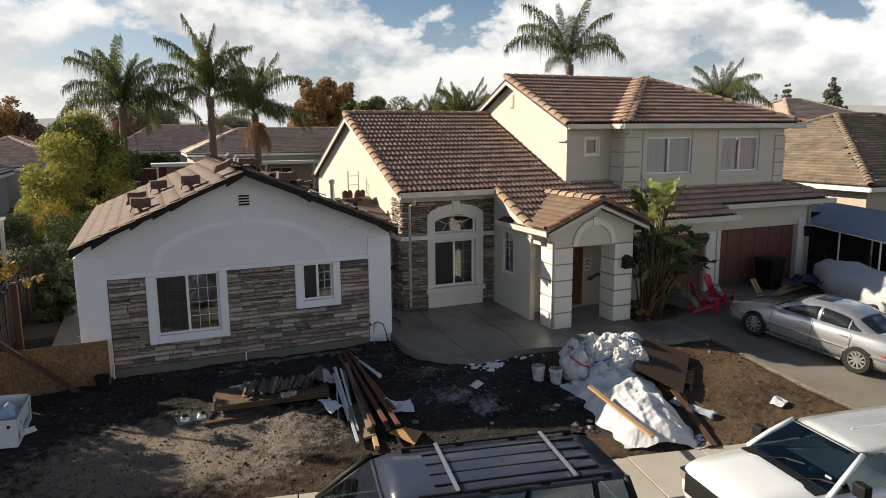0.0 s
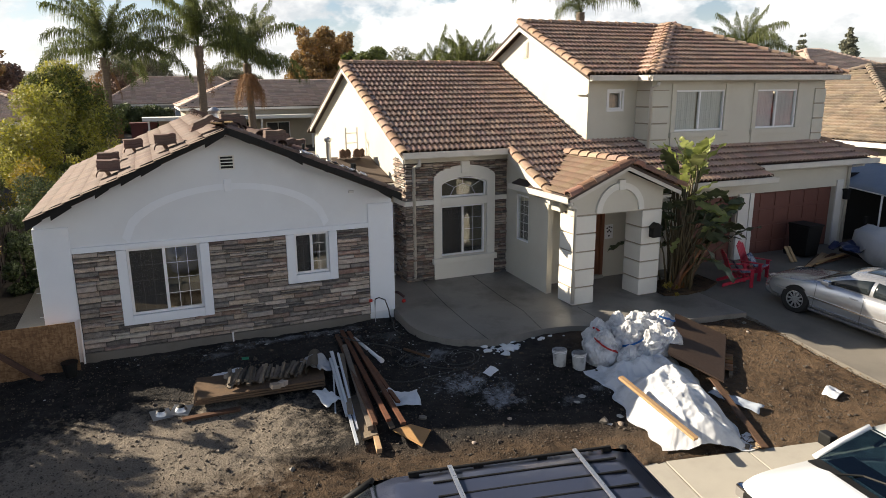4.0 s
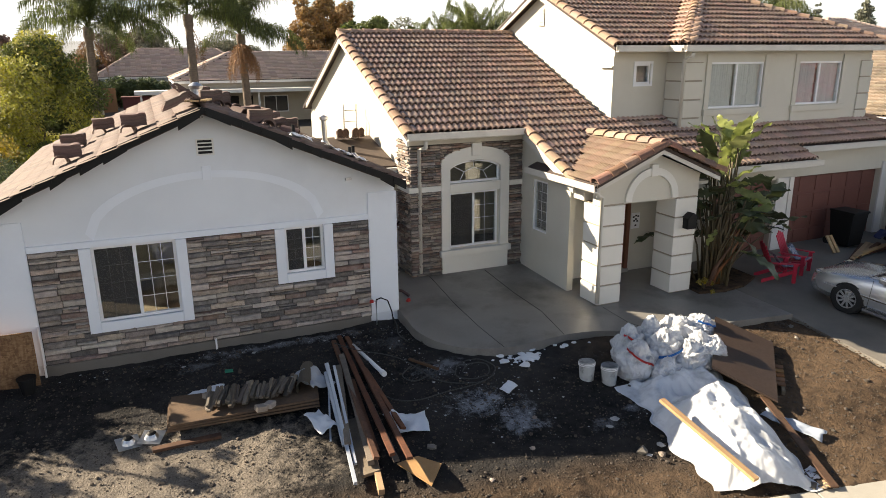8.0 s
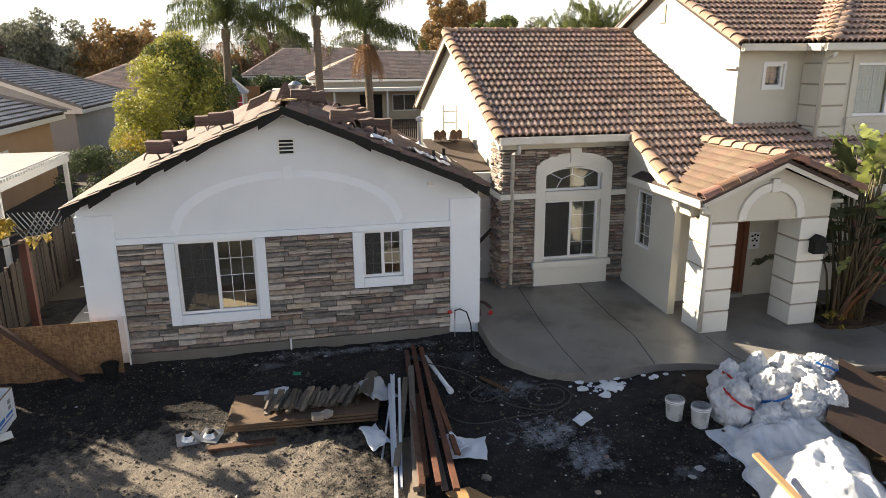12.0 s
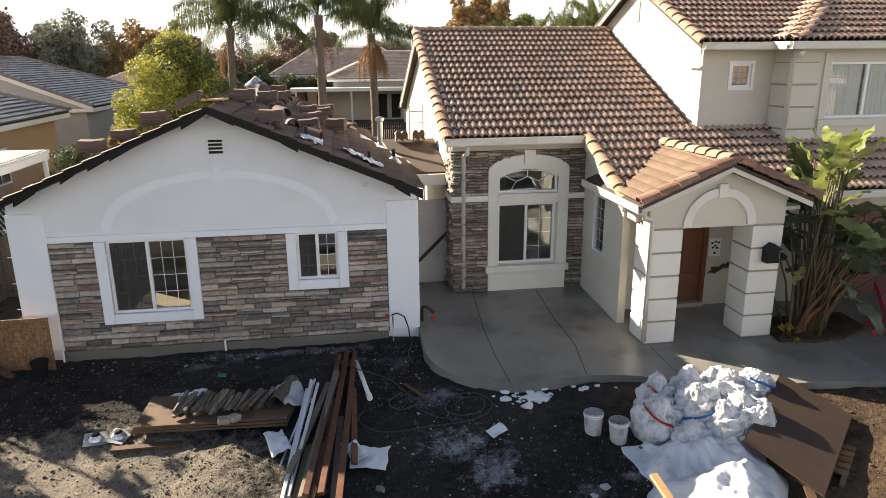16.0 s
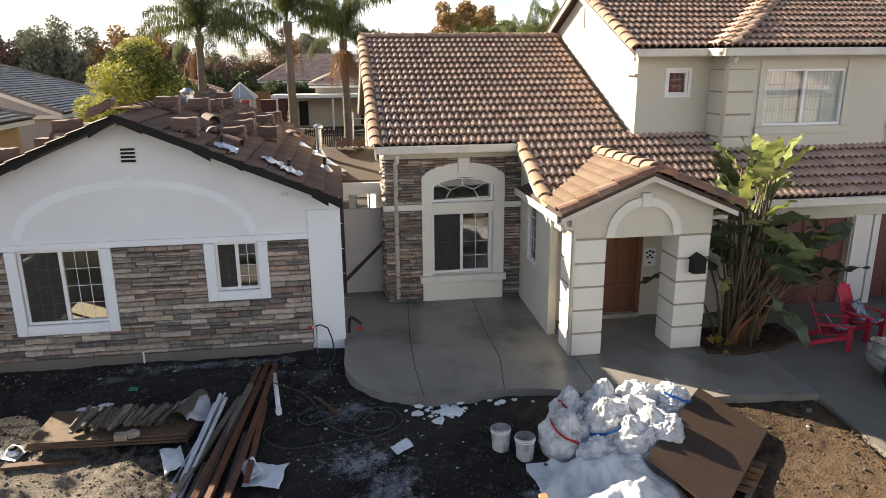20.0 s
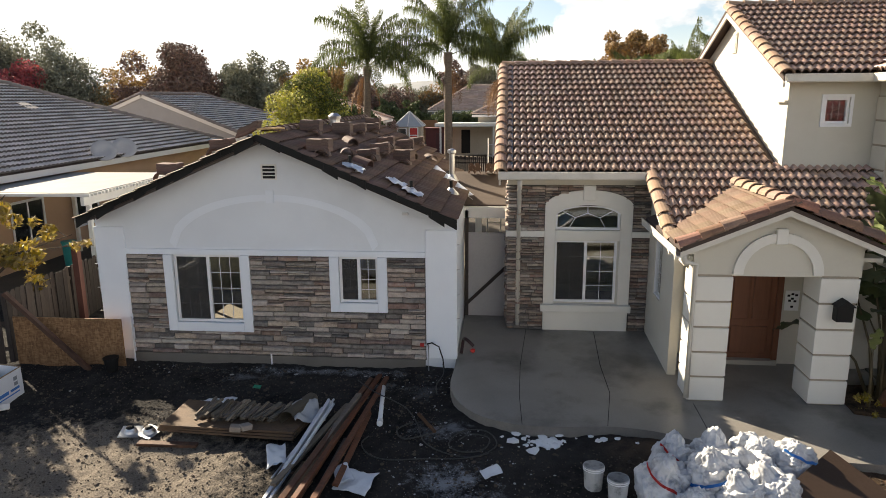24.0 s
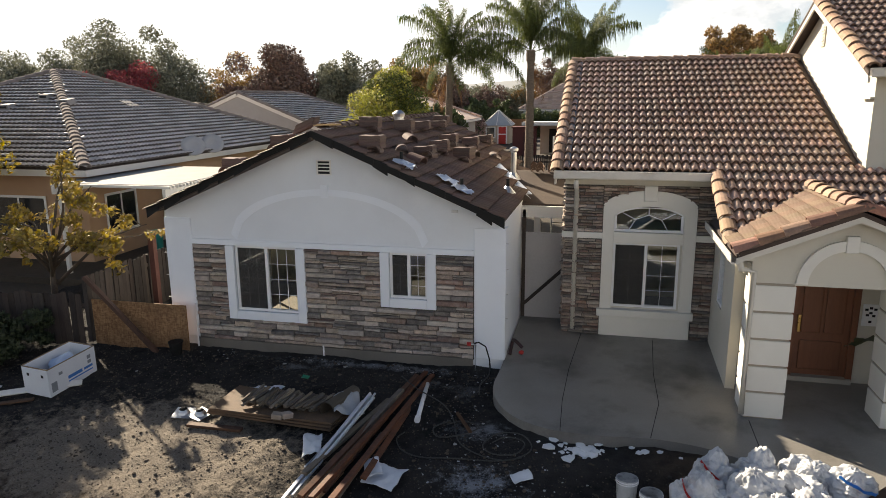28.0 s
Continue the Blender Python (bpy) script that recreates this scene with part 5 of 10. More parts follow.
def lay_tiles(parent, base, polygon, origin, e, s, width, course, single, material, name="tile", jitter=0.004):
    """Covers the part of a roof plane over polygon (in plan); the first `single` tiles from the street are objects."""
    e, s, o = Vector(e).normalized(), Vector(s).normalized(), Vector(origin)
    n = e.cross(s)
    rot = Matrix((e, s, n)).transposed().to_4x4()
    spots = []
    for j in range(-2, 70):
        for i in range(-110, 110):
            c = o + e * (width * (i + 0.5)) + s * (course * (j + 0.45))
            if inside((c.x, c.y), polygon):
                p = o + e * (width * i) + s * (course * j) + n * random.uniform(-jitter, jitter)
                spots.append((c.y, Matrix.Translation(p) @ rot @ Matrix.Rotation(random.uniform(-0.012, 0.012), 4, "Z")))
    spots.sort(key=lambda q: q[0])
    for _, m in spots[:single]:
        t = new(name, base)
        t.parent = parent
        t.matrix_basis = m
    rest = [m for _, m in spots[single:]]
    if rest:
        join_mesh("distant_tiles", base, rest, material, parent)


def lay_caps(parent, base, a, b, up=(0, 0, 1), step=0.36, name="ridge_tile", lift=0.0):
    """A row of cap tiles from a (lower end) to b."""
    a, b, up = Vector(a), Vector(b), Vector(up)
    d = (b - a).normalized()
    x = d.cross(up).normalized()
    z = x.cross(d)
    rot = Matrix((x, d, z)).transposed().to_4x4()
    n = max(1, int((b - a).length / step))
    for i in range(n):
        t = new(name, base)
        t.parent = parent
        t.matrix_basis = Matrix.Translation(a + d * (i * (b - a).length / n) + z * (lift + random.uniform(-0.006, 0.006))) @ rot @ Matrix.Rotation(random.uniform(-0.03, 0.03), 4, "Z")



# ---- yard clutter ----


def gl(x, y):
    return level(x, y) + hump(x, y)


def timber(name, a, b, w, t, material, label, group="lumber pile", twist=0.0):
    return tagged(part(name, plank(bmesh.new(), a, b, w, t, twist), material), label, name.replace("_", " "), group)


def rise(x, y, h):
    return (x, y, gl(x, y) + h)


# lumber heap
for (x0, y0, h0), (x1, y1, h1), w, t, m, lab in (
        ((4.14, 16.15, 0.02), (3.66, 11.85, 0.30), 0.085, 0.05, WOOD_DARK, "long dark red-brown stained board on the lumber heap"),
        ((4.30, 16.28, 0.04), (3.88, 11.75, 0.36), 0.085, 0.055, WOOD_DARK, "long dark red-brown stained board on the lumber heap"),
        ((4.44, 16.22, 0.03), (4.10, 11.65, 0.33), 0.09, 0.05, WOOD_DARK, "long dark red-brown stained board on the lumber heap"),
        ((4.40, 15.8, 0.02), (4.32, 12.55, 0.20), 0.09, 0.04, WOOD_DARK, "dark brown board on the lumber heap"),
        ((4.10, 15.3, 0.02), (3.62, 11.95, 0.16), 0.10, 0.09, WOOD_GREY, "weathered grey-brown timber on the lumber heap"),
        ((3.95, 15.0, 0.02), (3.42, 12.5, 0.22), 0.10, 0.05, WOOD_GREY, "weathered grey-brown timber on the lumber heap"),
        ((4.05, 14.5, 0.02), (3.80, 12.3, 0.12), 0.09, 0.04, WOOD_DARK, "dark brown board on the lumber heap"),
        ((3.75, 13.3, 0.02), (3.58, 11.85, 0.06), 0.28, 0.05, WOOD_GREY, "wide weathered plank at the foot of the heap"),
        ((3.85, 12.9, 0.0), (3.60, 11.45, 0.04), 0.09, 0.09, WOOD_PALE, "short pale timber end under the heap"),
        ((4.15, 14.0, 0.02), (4.02, 12.0, 0.10), 0.09, 0.04, WOOD_GREY, "weathered grey-brown timber on the lumber heap")):
    timber("board", rise(x0, y0, h0), rise(x1, y1, h1), w, t, m, lab, twist=random.uniform(-0.35, 0.35))
ALU = mat("white_aluminium", (0.62, 0.66, 0.72), (0.5, 0.54, 0.6), rough=0.35, metal=0.3, bump=0.05)
for (x0, y0, h0), (x1, y1, h1), w, t in (((3.68, 14.75, 0.25), (3.30, 11.7, 0.10), 0.055, 0.05), ((3.78, 14.65, 0.24), (3.42, 12.1, 0.12), 0.045, 0.04), ((3.60, 14.6, 0.2), (3.38, 12.6, 0.16), 0.05, 0.04), ((3.72, 14.9, 0.2), (3.36, 12.2, 0.14), 0.03, 0.03), ((3.66, 14.8, 0.26), (3.5, 13.2, 0.2), 0.035, 0.03), ((3.58, 14.3, 0.16), (3.25, 12.9, 0.06), 0.03, 0.02)):
    timber("metal_strip", rise(x0, y0, h0), rise(x1, y1, h1), w, t, ALU, "long pale metal strip leaning on the lumber heap")
pipe = thing("plastic_pipe", "white plastic pipe with a socket end on the soil", "pipe")
a, b = Vector(rise(4.45, 15.8, 0.06)), Vector(rise(4.62, 14.5, 0.05))
part("tube", tube(bmesh.new(), [a, b], 0.04, 12), VINYL, pipe, smooth=True)
part("socket", tube(bmesh.new(), [b, b + (b - a).normalized() * 0.12], 0.052, 12), VINYL, pipe)
bm = bmesh.new()
pts = [(4.02, 12.0), (4.30, 11.32), (4.62, 11.72), (4.36, 12.02)]
poly(bm, [rise(x, y, 0.06) for x, y in pts], (0, 0, 0.02))
tagged(part("plywood_scrap", bm, mat("plywood", (0.46, 0.27, 0.115), (0.36, 0.20, 0.085), rough=0.7, scale=3, fine=25)), "orange-brown scrap of plywood beside the lumber heap", "plywood")


def sheet_scrap(name, cx, cy, w, d, turn, material, label, category, lift=0.05, amp=0.05, seg=14, thick=0.006):
    bm = bmesh.new()
    bmesh.ops.create_grid(bm, x_segments=seg, y_segments=seg, size=0.5)
    c, s_ = math.cos(radians(turn)), math.sin(radians(turn))
    for v in bm.verts:
        x, y = v.co.x * w * (1 + 0.12 * noise.noise(Vector((v.co.y * 3, cx, 1)))), v.co.y * d * (1 + 0.12 * noise.noise(Vector((v.co.x * 3, cy, 2))))
        X, Y = cx + x * c - y * s_, cy + x * s_ + y * c
        n = noise.noise(Vector((X * 3.5, Y * 3.5, cx))) + 0.5 * noise.noise(Vector((X * 9, Y * 9, cy)))
        v.co = Vector((X, Y, gl(X, Y) + lift + amp * (n + 0.6)))
    bmesh.ops.solidify(bm, geom=bm.faces[:], thickness=thick)
    return tagged(part(name, bm, material, smooth=True), label, category)


PAPER = mat("white_paper", (0.72, 0.74, 0.78), (0.62, 0.64, 0.68), rough=0.7, scale=5, fine=30, bump=0.1)
sheet_scrap("paper_bag", 4.55, 12.82, 0.55, 0.5, -10, PAPER, "crumpled white paper bag on the soil", "paper", amp=0.06)
sheet_scrap("paper_bag", 4.35, 12.9, 0.25, 0.4, 30, PAPER, "torn white paper leaning on the lumber heap", "paper", lift=0.12, amp=0.08)
sheet_scrap("plastic_scrap", 3.2, 13.3, 0.3, 0.55, 20, PLASTIC_SHEET, "torn bluish plastic scrap under the metal strips", "plastic", lift=0.08, amp=0.12)
sheet_scrap("paper_scrap", 12.3, 9.95, 0.42, 0.26, 20, PAPER, "crumpled white paper on the brown soil", "paper", amp=0.05)
sheet_scrap("paper_scrap", 6.55, 13.2, 0.3, 0.2, 30, PAPER, "flat white paper scrap on the soil", "paper", amp=0.02)
sheet_scrap("plastic_scrap", 1.55, 14.85, 0.7, 0.25, 5, PLASTIC_SHEET, "thin white plastic under the plywood pile", "plastic", lift=0.06, amp=0.08)
sheet_scrap("plastic_scrap", 3.35, 14.45, 0.5, 0.6, 30, mat("grey_plastic", (0.38, 0.40, 0.42), (0.3, 0.31, 0.33), rough=0.5), "grey plastic flap beside the stone offcuts", "plastic", lift=0.2, amp=0.12)
sheet_scrap("green_scrap", 2.05, 15.6, 0.14, 0.1, 0, mat("green_plastic", (0.02, 0.28, 0.16), (0.02, 0.2, 0.12), rough=0.4), "small green plastic scrap on the soil", "plastic", lift=0.03, amp=0.02)

# plywood sheets with wood offcuts
STICK = mat("grey_stick", (0.15, 0.125, 0.098), (0.09, 0.074, 0.06), rough=0.9, scale=6, fine=45, vary=0.3)
ply = mat("rusty_plywood", (0.145, 0.09, 0.052), (0.08, 0.052, 0.034), rough=0.75, scale=3, fine=25, dirt=(0.06, 0.046, 0.036), dirt_scale=1.5, dirt_amount=0.85)
for k in range(3):
    bm = bmesh.new()
    o = 0.03 * k
    base = [(0.92 + o, 13.95 - o * 0.5), (3.3, 13.80 + o), (3.45, 14.62 - o), (0.98 + o, 14.88)]
    poly(bm, [(x, y, -0.20 + 0.045 * k + 0.02 * (y - 14)) for x, y in base], (0, 0, 0.035))
    tagged(part("plywood_sheet", bm, ply), "rust-brown plywood sheet lying on the soil", "plywood", "plywood sheets in the yard")
timber("board", rise(0.70, 13.70, 0.02), rise(1.70, 13.74, 0.03), 0.12, 0.05, WOOD_DARK, "short dark board in front of the plywood", "")
for i in range(66):
    f = (i % 22) / 21
    k = i // 22
    x, y = 1.62 + 1.35 * f + random.uniform(-0.03, 0.03), 14.40 + random.uniform(-0.07, 0.09) - 0.05 * k
    bm = bmesh.new()
    w, l, t = random.uniform(0.045, 0.07), random.uniform(0.3, 0.55), random.uniform(0.03, 0.05)
    m = pose(x, y, -0.06 + 0.05 * k + random.uniform(0, 0.03), random.uniform(2, 20), random.uniform(-25, 25), -24 + random.uniform(-9, 9))
    box(bm, -w / 2, w / 2, -l / 2, l / 2, 0, t, bevel=0.006, m=m)
    tagged(part("wood_offcut", bm, random.choice((STICK, STICK, WOOD_GREY))), "short grey-brown wood offcut in a row on plywood", "wood offcut", "wood offcuts on the plywood")
for x, y, r in ((1.62, 14.6, 0.1), (2.5, 13.85, 0.09), (2.35, 13.8, 0.1)):
    bm = bmesh.new()
    box(bm, -0.09, 0.09, -0.07, 0.07, 0, 0.09, bevel=0.015, m=pose(x, y, -0.06, 0, 8, random.uniform(0, 90)))
    tagged(part("stone_offcut", bm, STONE), "loose grey stone block on the plywood", "stone", "stone offcuts on the plywood")
bm = bmesh.new()
for i in range(10):
    a = math.pi * 1.4 * i / 9
    r = 0.10 + 0.006 * i
    c = (math.cos(a) * r, math.sin(a) * r)
    q = [bm.verts.new((3.12 + c[0], 14.12, 0.03 + c[1])), bm.verts.new((3.35 + c[0], 14.85, 0.05 + c[1]))]
    if i:
        bm.faces.new((prev2[0], q[0], q[1], prev2[1]))
    prev2 = q
bmesh.ops.solidify(bm, geom=bm.faces[:], thickness=0.015)
tagged(part("felt_roll", bm, mat("grey_felt", (0.22, 0.19, 0.15), (0.15, 0.13, 0.10), rough=0.95, fine=50), smooth=True), "curled strip of grey-brown roofing felt", "felt roll")

# two vent flashings
for x, y, turn in ((0.36, 14.08, 12), (0.70, 14.08, -20)):
    f = thing("vent_flashing", "square grey metal vent flashing with a rubber collar on the soil", "flashing", "vent flashings in the yard", at=(x, y, gl(x, y) + 0.03))
    f.rotation_euler = (0.12, 0.05, radians(turn))
    part("plate", boxes((-0.17, 0.17, -0.17, 0.17, 0, 0.008), bevel=0.003), METAL, f)
    part("cone", tube(bmesh.new(), [(0, 0, 0.008), (0, 0, 0.05), (0, 0, 0.09)], [0.11, 0.09, 0.06], 14), METAL, f)
    part("collar", tube(bmesh.new(), [(0, 0, 0.085), (0, 0, 0.115)], [0.07, 0.035], 14), BLACK, f)

# two buckets with plaster
for x, y, turn in ((8.03, 12.95, 0), (8.34, 12.70, 70)):
    bk = thing("bucket", "white plastic bucket smeared with grey plaster", "bucket", "plaster buckets", at=(x, y, gl(x, y) - 0.02))
    bk.rotation_euler = (random.uniform(-0.06, 0.06), random.uniform(-0.06, 0.06), radians(turn))
    bm = bmesh.new()
    tube(bm, [(0, 0, 0), (0, 0, 0.36), (0, 0, 0.36), (0, 0, 0.03)], [0.125, 0.15, 0.138, 0.115], 20, caps=False)
    bm.faces.new([v for v in bm.verts[:20]][::-1])
    bm.faces.new([v for v in bm.verts[60:80]])
    part("pail", bm, mat("plastered_bucket", (0.55, 0.56, 0.56), (0.36, 0.37, 0.37), rough=0.6, scale=4, fine=14, dirt=(0.10, 0.10, 0.10), dirt_scale=6, dirt_amount=0.8), bk, smooth=False)
    for z in (0.30, 0.33):
        part("rib", tube(bmesh.new(), [(0, 0, z), (0, 0, z + 0.012)], 0.156, 20), VINYL, bk)
    hp = [(0.15 * math.cos(a), 0.15 * math.sin(a) * 0.9, 0.34 + 0.02 * math.sin(a) - 0.12 * math.sin(a)) for a in [math.pi * i / 8 for i in range(9)]]
    part("handle", tube(bmesh.new(), hp, 0.005, 5), METAL, bk)

# sacks of rubble
BAG = mat("white_sack", (0.70, 0.705, 0.715), (0.50, 0.505, 0.52), rough=0.36, scale=5, fine=14, contrast=0.4, bump=0.18, dirt=(0.20, 0.20, 0.205), dirt_scale=4.5, dirt_amount=0.75, trans=0.1)
RED_T = mat("red_tape", (0.62, 0.04, 0.04), (0.5, 0.03, 0.03), rough=0.5)
BLUE_T = mat("blue_tape", (0.03, 0.22, 0.62), (0.02, 0.17, 0.5), rough=0.5)


def creases(seed, count, lo, hi):
    """Folds of a crumpled film: flat facets that meet in sharp lines, running every way."""
    r_ = random.Random(seed)
    waves = []
    for _ in range(count):
        d = Vector((r_.gauss(0, 1), r_.gauss(0, 1), r_.gauss(0, 1))).normalized()
        f = r_.uniform(lo, hi)
        waves.append((d, f, r_.random(), 1 / f))

    def height(p):
        q = p + Vector((noise.noise(p * 1.3), noise.noise(p * 1.3 + Vector((5, 0, 0))), noise.noise(p * 1.3 + Vector((0, 5, 0))))) * 0.35
        return sum(a * abs(((q.dot(d) * f + o) % 1.0) * 2 - 1) for d, f, o, a in waves)

    return height


def sack(x, y, z, rx, ry, rz, seed, tape=None, turn=0):
    s_ = thing("rubble_sack", "crumpled white plastic rubble sack" + (" tied with coloured tape" if tape else " with a knotted neck"), "sack", "rubble sacks in the yard", at=(x, y, z))
    s_.rotation_euler = (0, 0, radians(turn))
    r_ = random.Random(int(seed * 10))
    fold, fine_fold = creases(int(seed * 7), 6, 1.0, 2.4), creases(int(seed * 7) + 1, 7, 3.0, 6.5)
    neck = Vector((r_.uniform(-0.5, 0.5), r_.uniform(-0.5, 0.3), 0.9)).normalized()
    side_a = neck.cross(Vector((0.3, 1, 0.2))).normalized()
    side_b = neck.cross(side_a)
    bm = bmesh.new()
    bmesh.ops.create_icosphere(bm, subdivisions=6, radius=1.0)
    for v in bm.verts:
        p = v.co.normalized()
        n = 0.14 * noise.noise(p * 1.4 + Vector((seed, 0, 0))) + 0.085 * (fold(p) - 1.5) + 0.15 * (fine_fold(p) - 0.7) - 0.06 * abs(noise.noise(p * 9 + Vector((0, seed, 0))))
        c = max(0.0, p.dot(neck) - 0.86) / 0.14
        az = math.atan2(p.dot(side_b), p.dot(side_a))
        n -= 0.085 * abs(math.sin(az * 5.5 + 2.2 * noise.noise(p * 2.2 + Vector((seed, 3, 0))))) ** 0.7 * math.exp(-1.1 * (1 - p.dot(neck)))
        n += 0.26 * c ** 2 - 0.10 * max(0.0, 1 - abs(p.dot(neck) - 0.80) / 0.12)
        v.co = Vector((p.x * rx * (1 + n), p.y * ry * (1 + n), max(-0.55, p.z) * rz * (1 + n)))
    part("sack_body", bm, BAG, s_, smooth=True)
    if tape:
        bm = bmesh.new()
        tilt = r_.choice((-0.5, 0.45))
        prev = None
        for i in range(15):
            a = math.pi * (0.98 + 0.62 * i / 14)
            zt = rz * (0.30 + tilt * math.cos(a))
            k = math.sqrt(max(0.2, 1 - (zt / rz) ** 2)) * 1.10
            wv = 0.02 * noise.noise(Vector((a * 4, x, y)))
            px, py = math.cos(a) * rx * k, math.sin(a) * ry * k
            q = [bm.verts.new((px, py, zt + wv)), bm.verts.new((px * 0.97, py * 0.97, zt + 0.042 + wv * 1.5))]
            if prev:
                bm.faces.new((prev[0], q[0], q[1], prev[1]))
            prev = q
        bmesh.ops.solidify(bm, geom=bm.faces[:], thickness=0.01)
        part("tape", bm, tape, s_)


for i, (x, y, z, rx, ry, rz, tp, tn) in enumerate(((8.95, 12.72, -0.05, 0.36, 0.33, 0.38, RED_T, 0), (9.62, 12.72, 0.12, 0.40, 0.35, 0.38, BLUE_T, 10), (9.20, 13.25, -0.02, 0.33, 0.33, 0.40, RED_T, 20), (10.15, 12.85, 0.05, 0.38, 0.34, 0.36, None, 0),
                                                   (9.75, 13.3, 0.0, 0.36, 0.34, 0.42, None, 0), (10.35, 13.3, 0.05, 0.40, 0.32, 0.38, None, 0), (10.85, 13.2, 0.12, 0.36, 0.30, 0.30, BLUE_T, 40), (10.3, 12.45, 0.05, 0.36, 0.36, 0.34, None, 0), (9.3, 12.3, -0.16, 0.3, 0.3, 0.3, None, 0), (9.9, 12.3, 0.0, 0.34, 0.3, 0.34, None, 0))):
    sack(x, y, z, rx, ry, rz, i * 3.7 + 1, tp, tn)

# plastic sheet draped over a heap
SHEETING = mat("dusty_sheeting", (0.74, 0.76, 0.79), (0.62, 0.64, 0.67), rough=0.45, scale=2.0, fine=14, bump=0.12, dirt=(0.27, 0.275, 0.285), dirt_scale=1.9, dirt_amount=0.65, trans=0.1)
LEFT = [(8.3, 12.5), (8.32, 12.04), (8.4, 11.6), (8.15, 11.06), (8.04, 10.5), (8.06, 10.05), (7.97, 9.74)]
RIGHT = [(10.4, 12.4), (10.32, 11.8), (10.16, 11.2), (9.95, 10.6), (9.72, 10.0), (9.5, 9.45), (9.43, 9.16)]


def along(pts, t):
    k = min(max(t, 0), 0.9999) * (len(pts) - 1)
    i = int(k)
    return Vector(pts[i]).lerp(Vector(pts[i + 1]), k - i)


sheet_fold, sheet_fine = creases(41, 6, 0.9, 2.4), creases(42, 8, 3.5, 9.0)
bm = bmesh.new()
nu, nv = 150, 110
rows_ = []
for i in range(nu + 1):
    t = i / nu
    a, b = along(LEFT, t), along(RIGHT, t)
    row = []
    for j in range(nv + 1):
        v = j / nv
        edge = 0.07 * noise.noise(Vector((t * 9, 1.0 if v < 0.5 else 7.0, 2))) * (1 - 2 * min(v, 1 - v))
        q = a.lerp(b, v + edge)
        q.y += 0.10 * noise.noise(Vector((v * 5, 3, 1))) * t ** 4
        dome = math.sin(math.pi * v) ** 0.75 * lerp_table([(0, 0.34), (0.3, 0.50), (0.6, 0.56), (0.85, 0.36), (1.0, 0.04)], t)
        hollow = -0.22 * math.exp(-((t - 0.27) / 0.09) ** 2 - ((v - 0.42) / 0.16) ** 2)
        bend = v * 6 + 0.9 * noise.noise(Vector((t * 2.2, v * 2, 5)))
        folds = -0.02 * abs(math.sin(bend * 1.7 + t * 2.0)) ** 0.8 - 0.08 * abs(noise.noise(Vector((v * 5 + t * 2, t * 1.8, 9)))) - (0.075 + 0.16 * max(0.0, 0.55 - t)) * (sheet_fold(Vector((q.x * 1.1, q.y * 1.1, 0))) - 0.6) - 0.06 * sheet_fine(Vector((q.x, q.y, 0)))
        wild = 1.0 + 0.9 * max(0, 0.38 - t)
        row.append(bm.verts.new((q.x, q.y, level(q.x, q.y) + 0.035 + max(0.0, dome + 0.17 * math.sin(math.pi * v) + hollow + folds * wild * (0.35 + 0.65 * math.sin(math.pi * v))))))
    rows_.append(row)
for p, q in zip(rows_, rows_[1:]):
    for u in range(nv):
        bm.faces.new((p[u], p[u + 1], q[u + 1], q[u]))
tagged(part("plastic_sheet", bm, SHEETING, smooth=True), "large crumpled white plastic sheet draped over rubble", "plastic sheet")
timber("board", (8.10, 11.08, 0.18), (8.28, 9.34, -0.22), 0.10, 0.05, WOOD_PALE, "pale yellow timber lying across the plastic sheet", "")
timber("board", rise(10.36, 11.1, 0.14), rise(9.58, 9.1, 0.04), 0.12, 0.03, WOOD_DARK, "dark red-brown board beside the plastic sheet", "")
sheet_scrap("plastic_scrap", 10.33, 10.45, 0.3, 0.95, 22, mat("dull_blue_sheeting", (0.42, 0.47, 0.54), (0.33, 0.37, 0.43), rough=0.5, scale=3, fine=12, bump=0.3), "bluish plastic sheet end behind the dark board", "plastic", lift=0.03, amp=0.05)
for k in range(7):
    x, y = 9.3 + random.uniform(0, 0.45), 9.3 + random.uniform(-0.1, 0.3)
    sheet_scrap("rubble_scrap", x, y, 0.18, 0.12, random.uniform(0, 90), random.choice((PAPER, WOOD_PALE, WOOD_GREY)), "small pale rubble scrap at the sheet's edge", "scrap", lift=0.02, amp=0.04, seg=4)

# large brown board leaning on the sacks, pallet behind
BROWN_B = mat("brown_board", (0.07, 0.046, 0.034), (0.052, 0.035, 0.026), rough=0.55, spec=0.18, scale=1.2, fine=18, bump=0.08, dirt=(0.05, 0.035, 0.028), dirt_scale=1.0)
bm = bmesh.new()
poly(bm, [(9.80, 11.75, 0.10), (10.42, 10.85, -0.26), (12.12, 12.48, -0.14), (11.45, 13.38, 0.20)], (0.0, 0.01, 0.03))
tagged(part("brown_board", bm, BROWN_B), "large flat dark brown board leaning on the rubble heap", "board")
pal = thing("pallet", "orange-brown slatted timber pallet on the soil", "pallet", at=(11.2, 11.75, -0.42))
pal.rotation_euler = (0, 0, radians(-46))
for i in range(1, 6):
    part("slat", boxes((-0.5, 0.27, -0.55 + i * 0.19, -0.42 + i * 0.19, 0.10, 0.125), bevel=0.004), mat("orange_slat", (0.30, 0.155, 0.065), (0.2, 0.10, 0.045), rough=0.8, scale=5, fine=30, vary=0.2), pal)
for x in (-0.46, -0.12, 0.2):
    part("runner", boxes((x, x + 0.06, -0.55, 0.55, 0, 0.098), bevel=0.004), WOOD_GREY, pal)

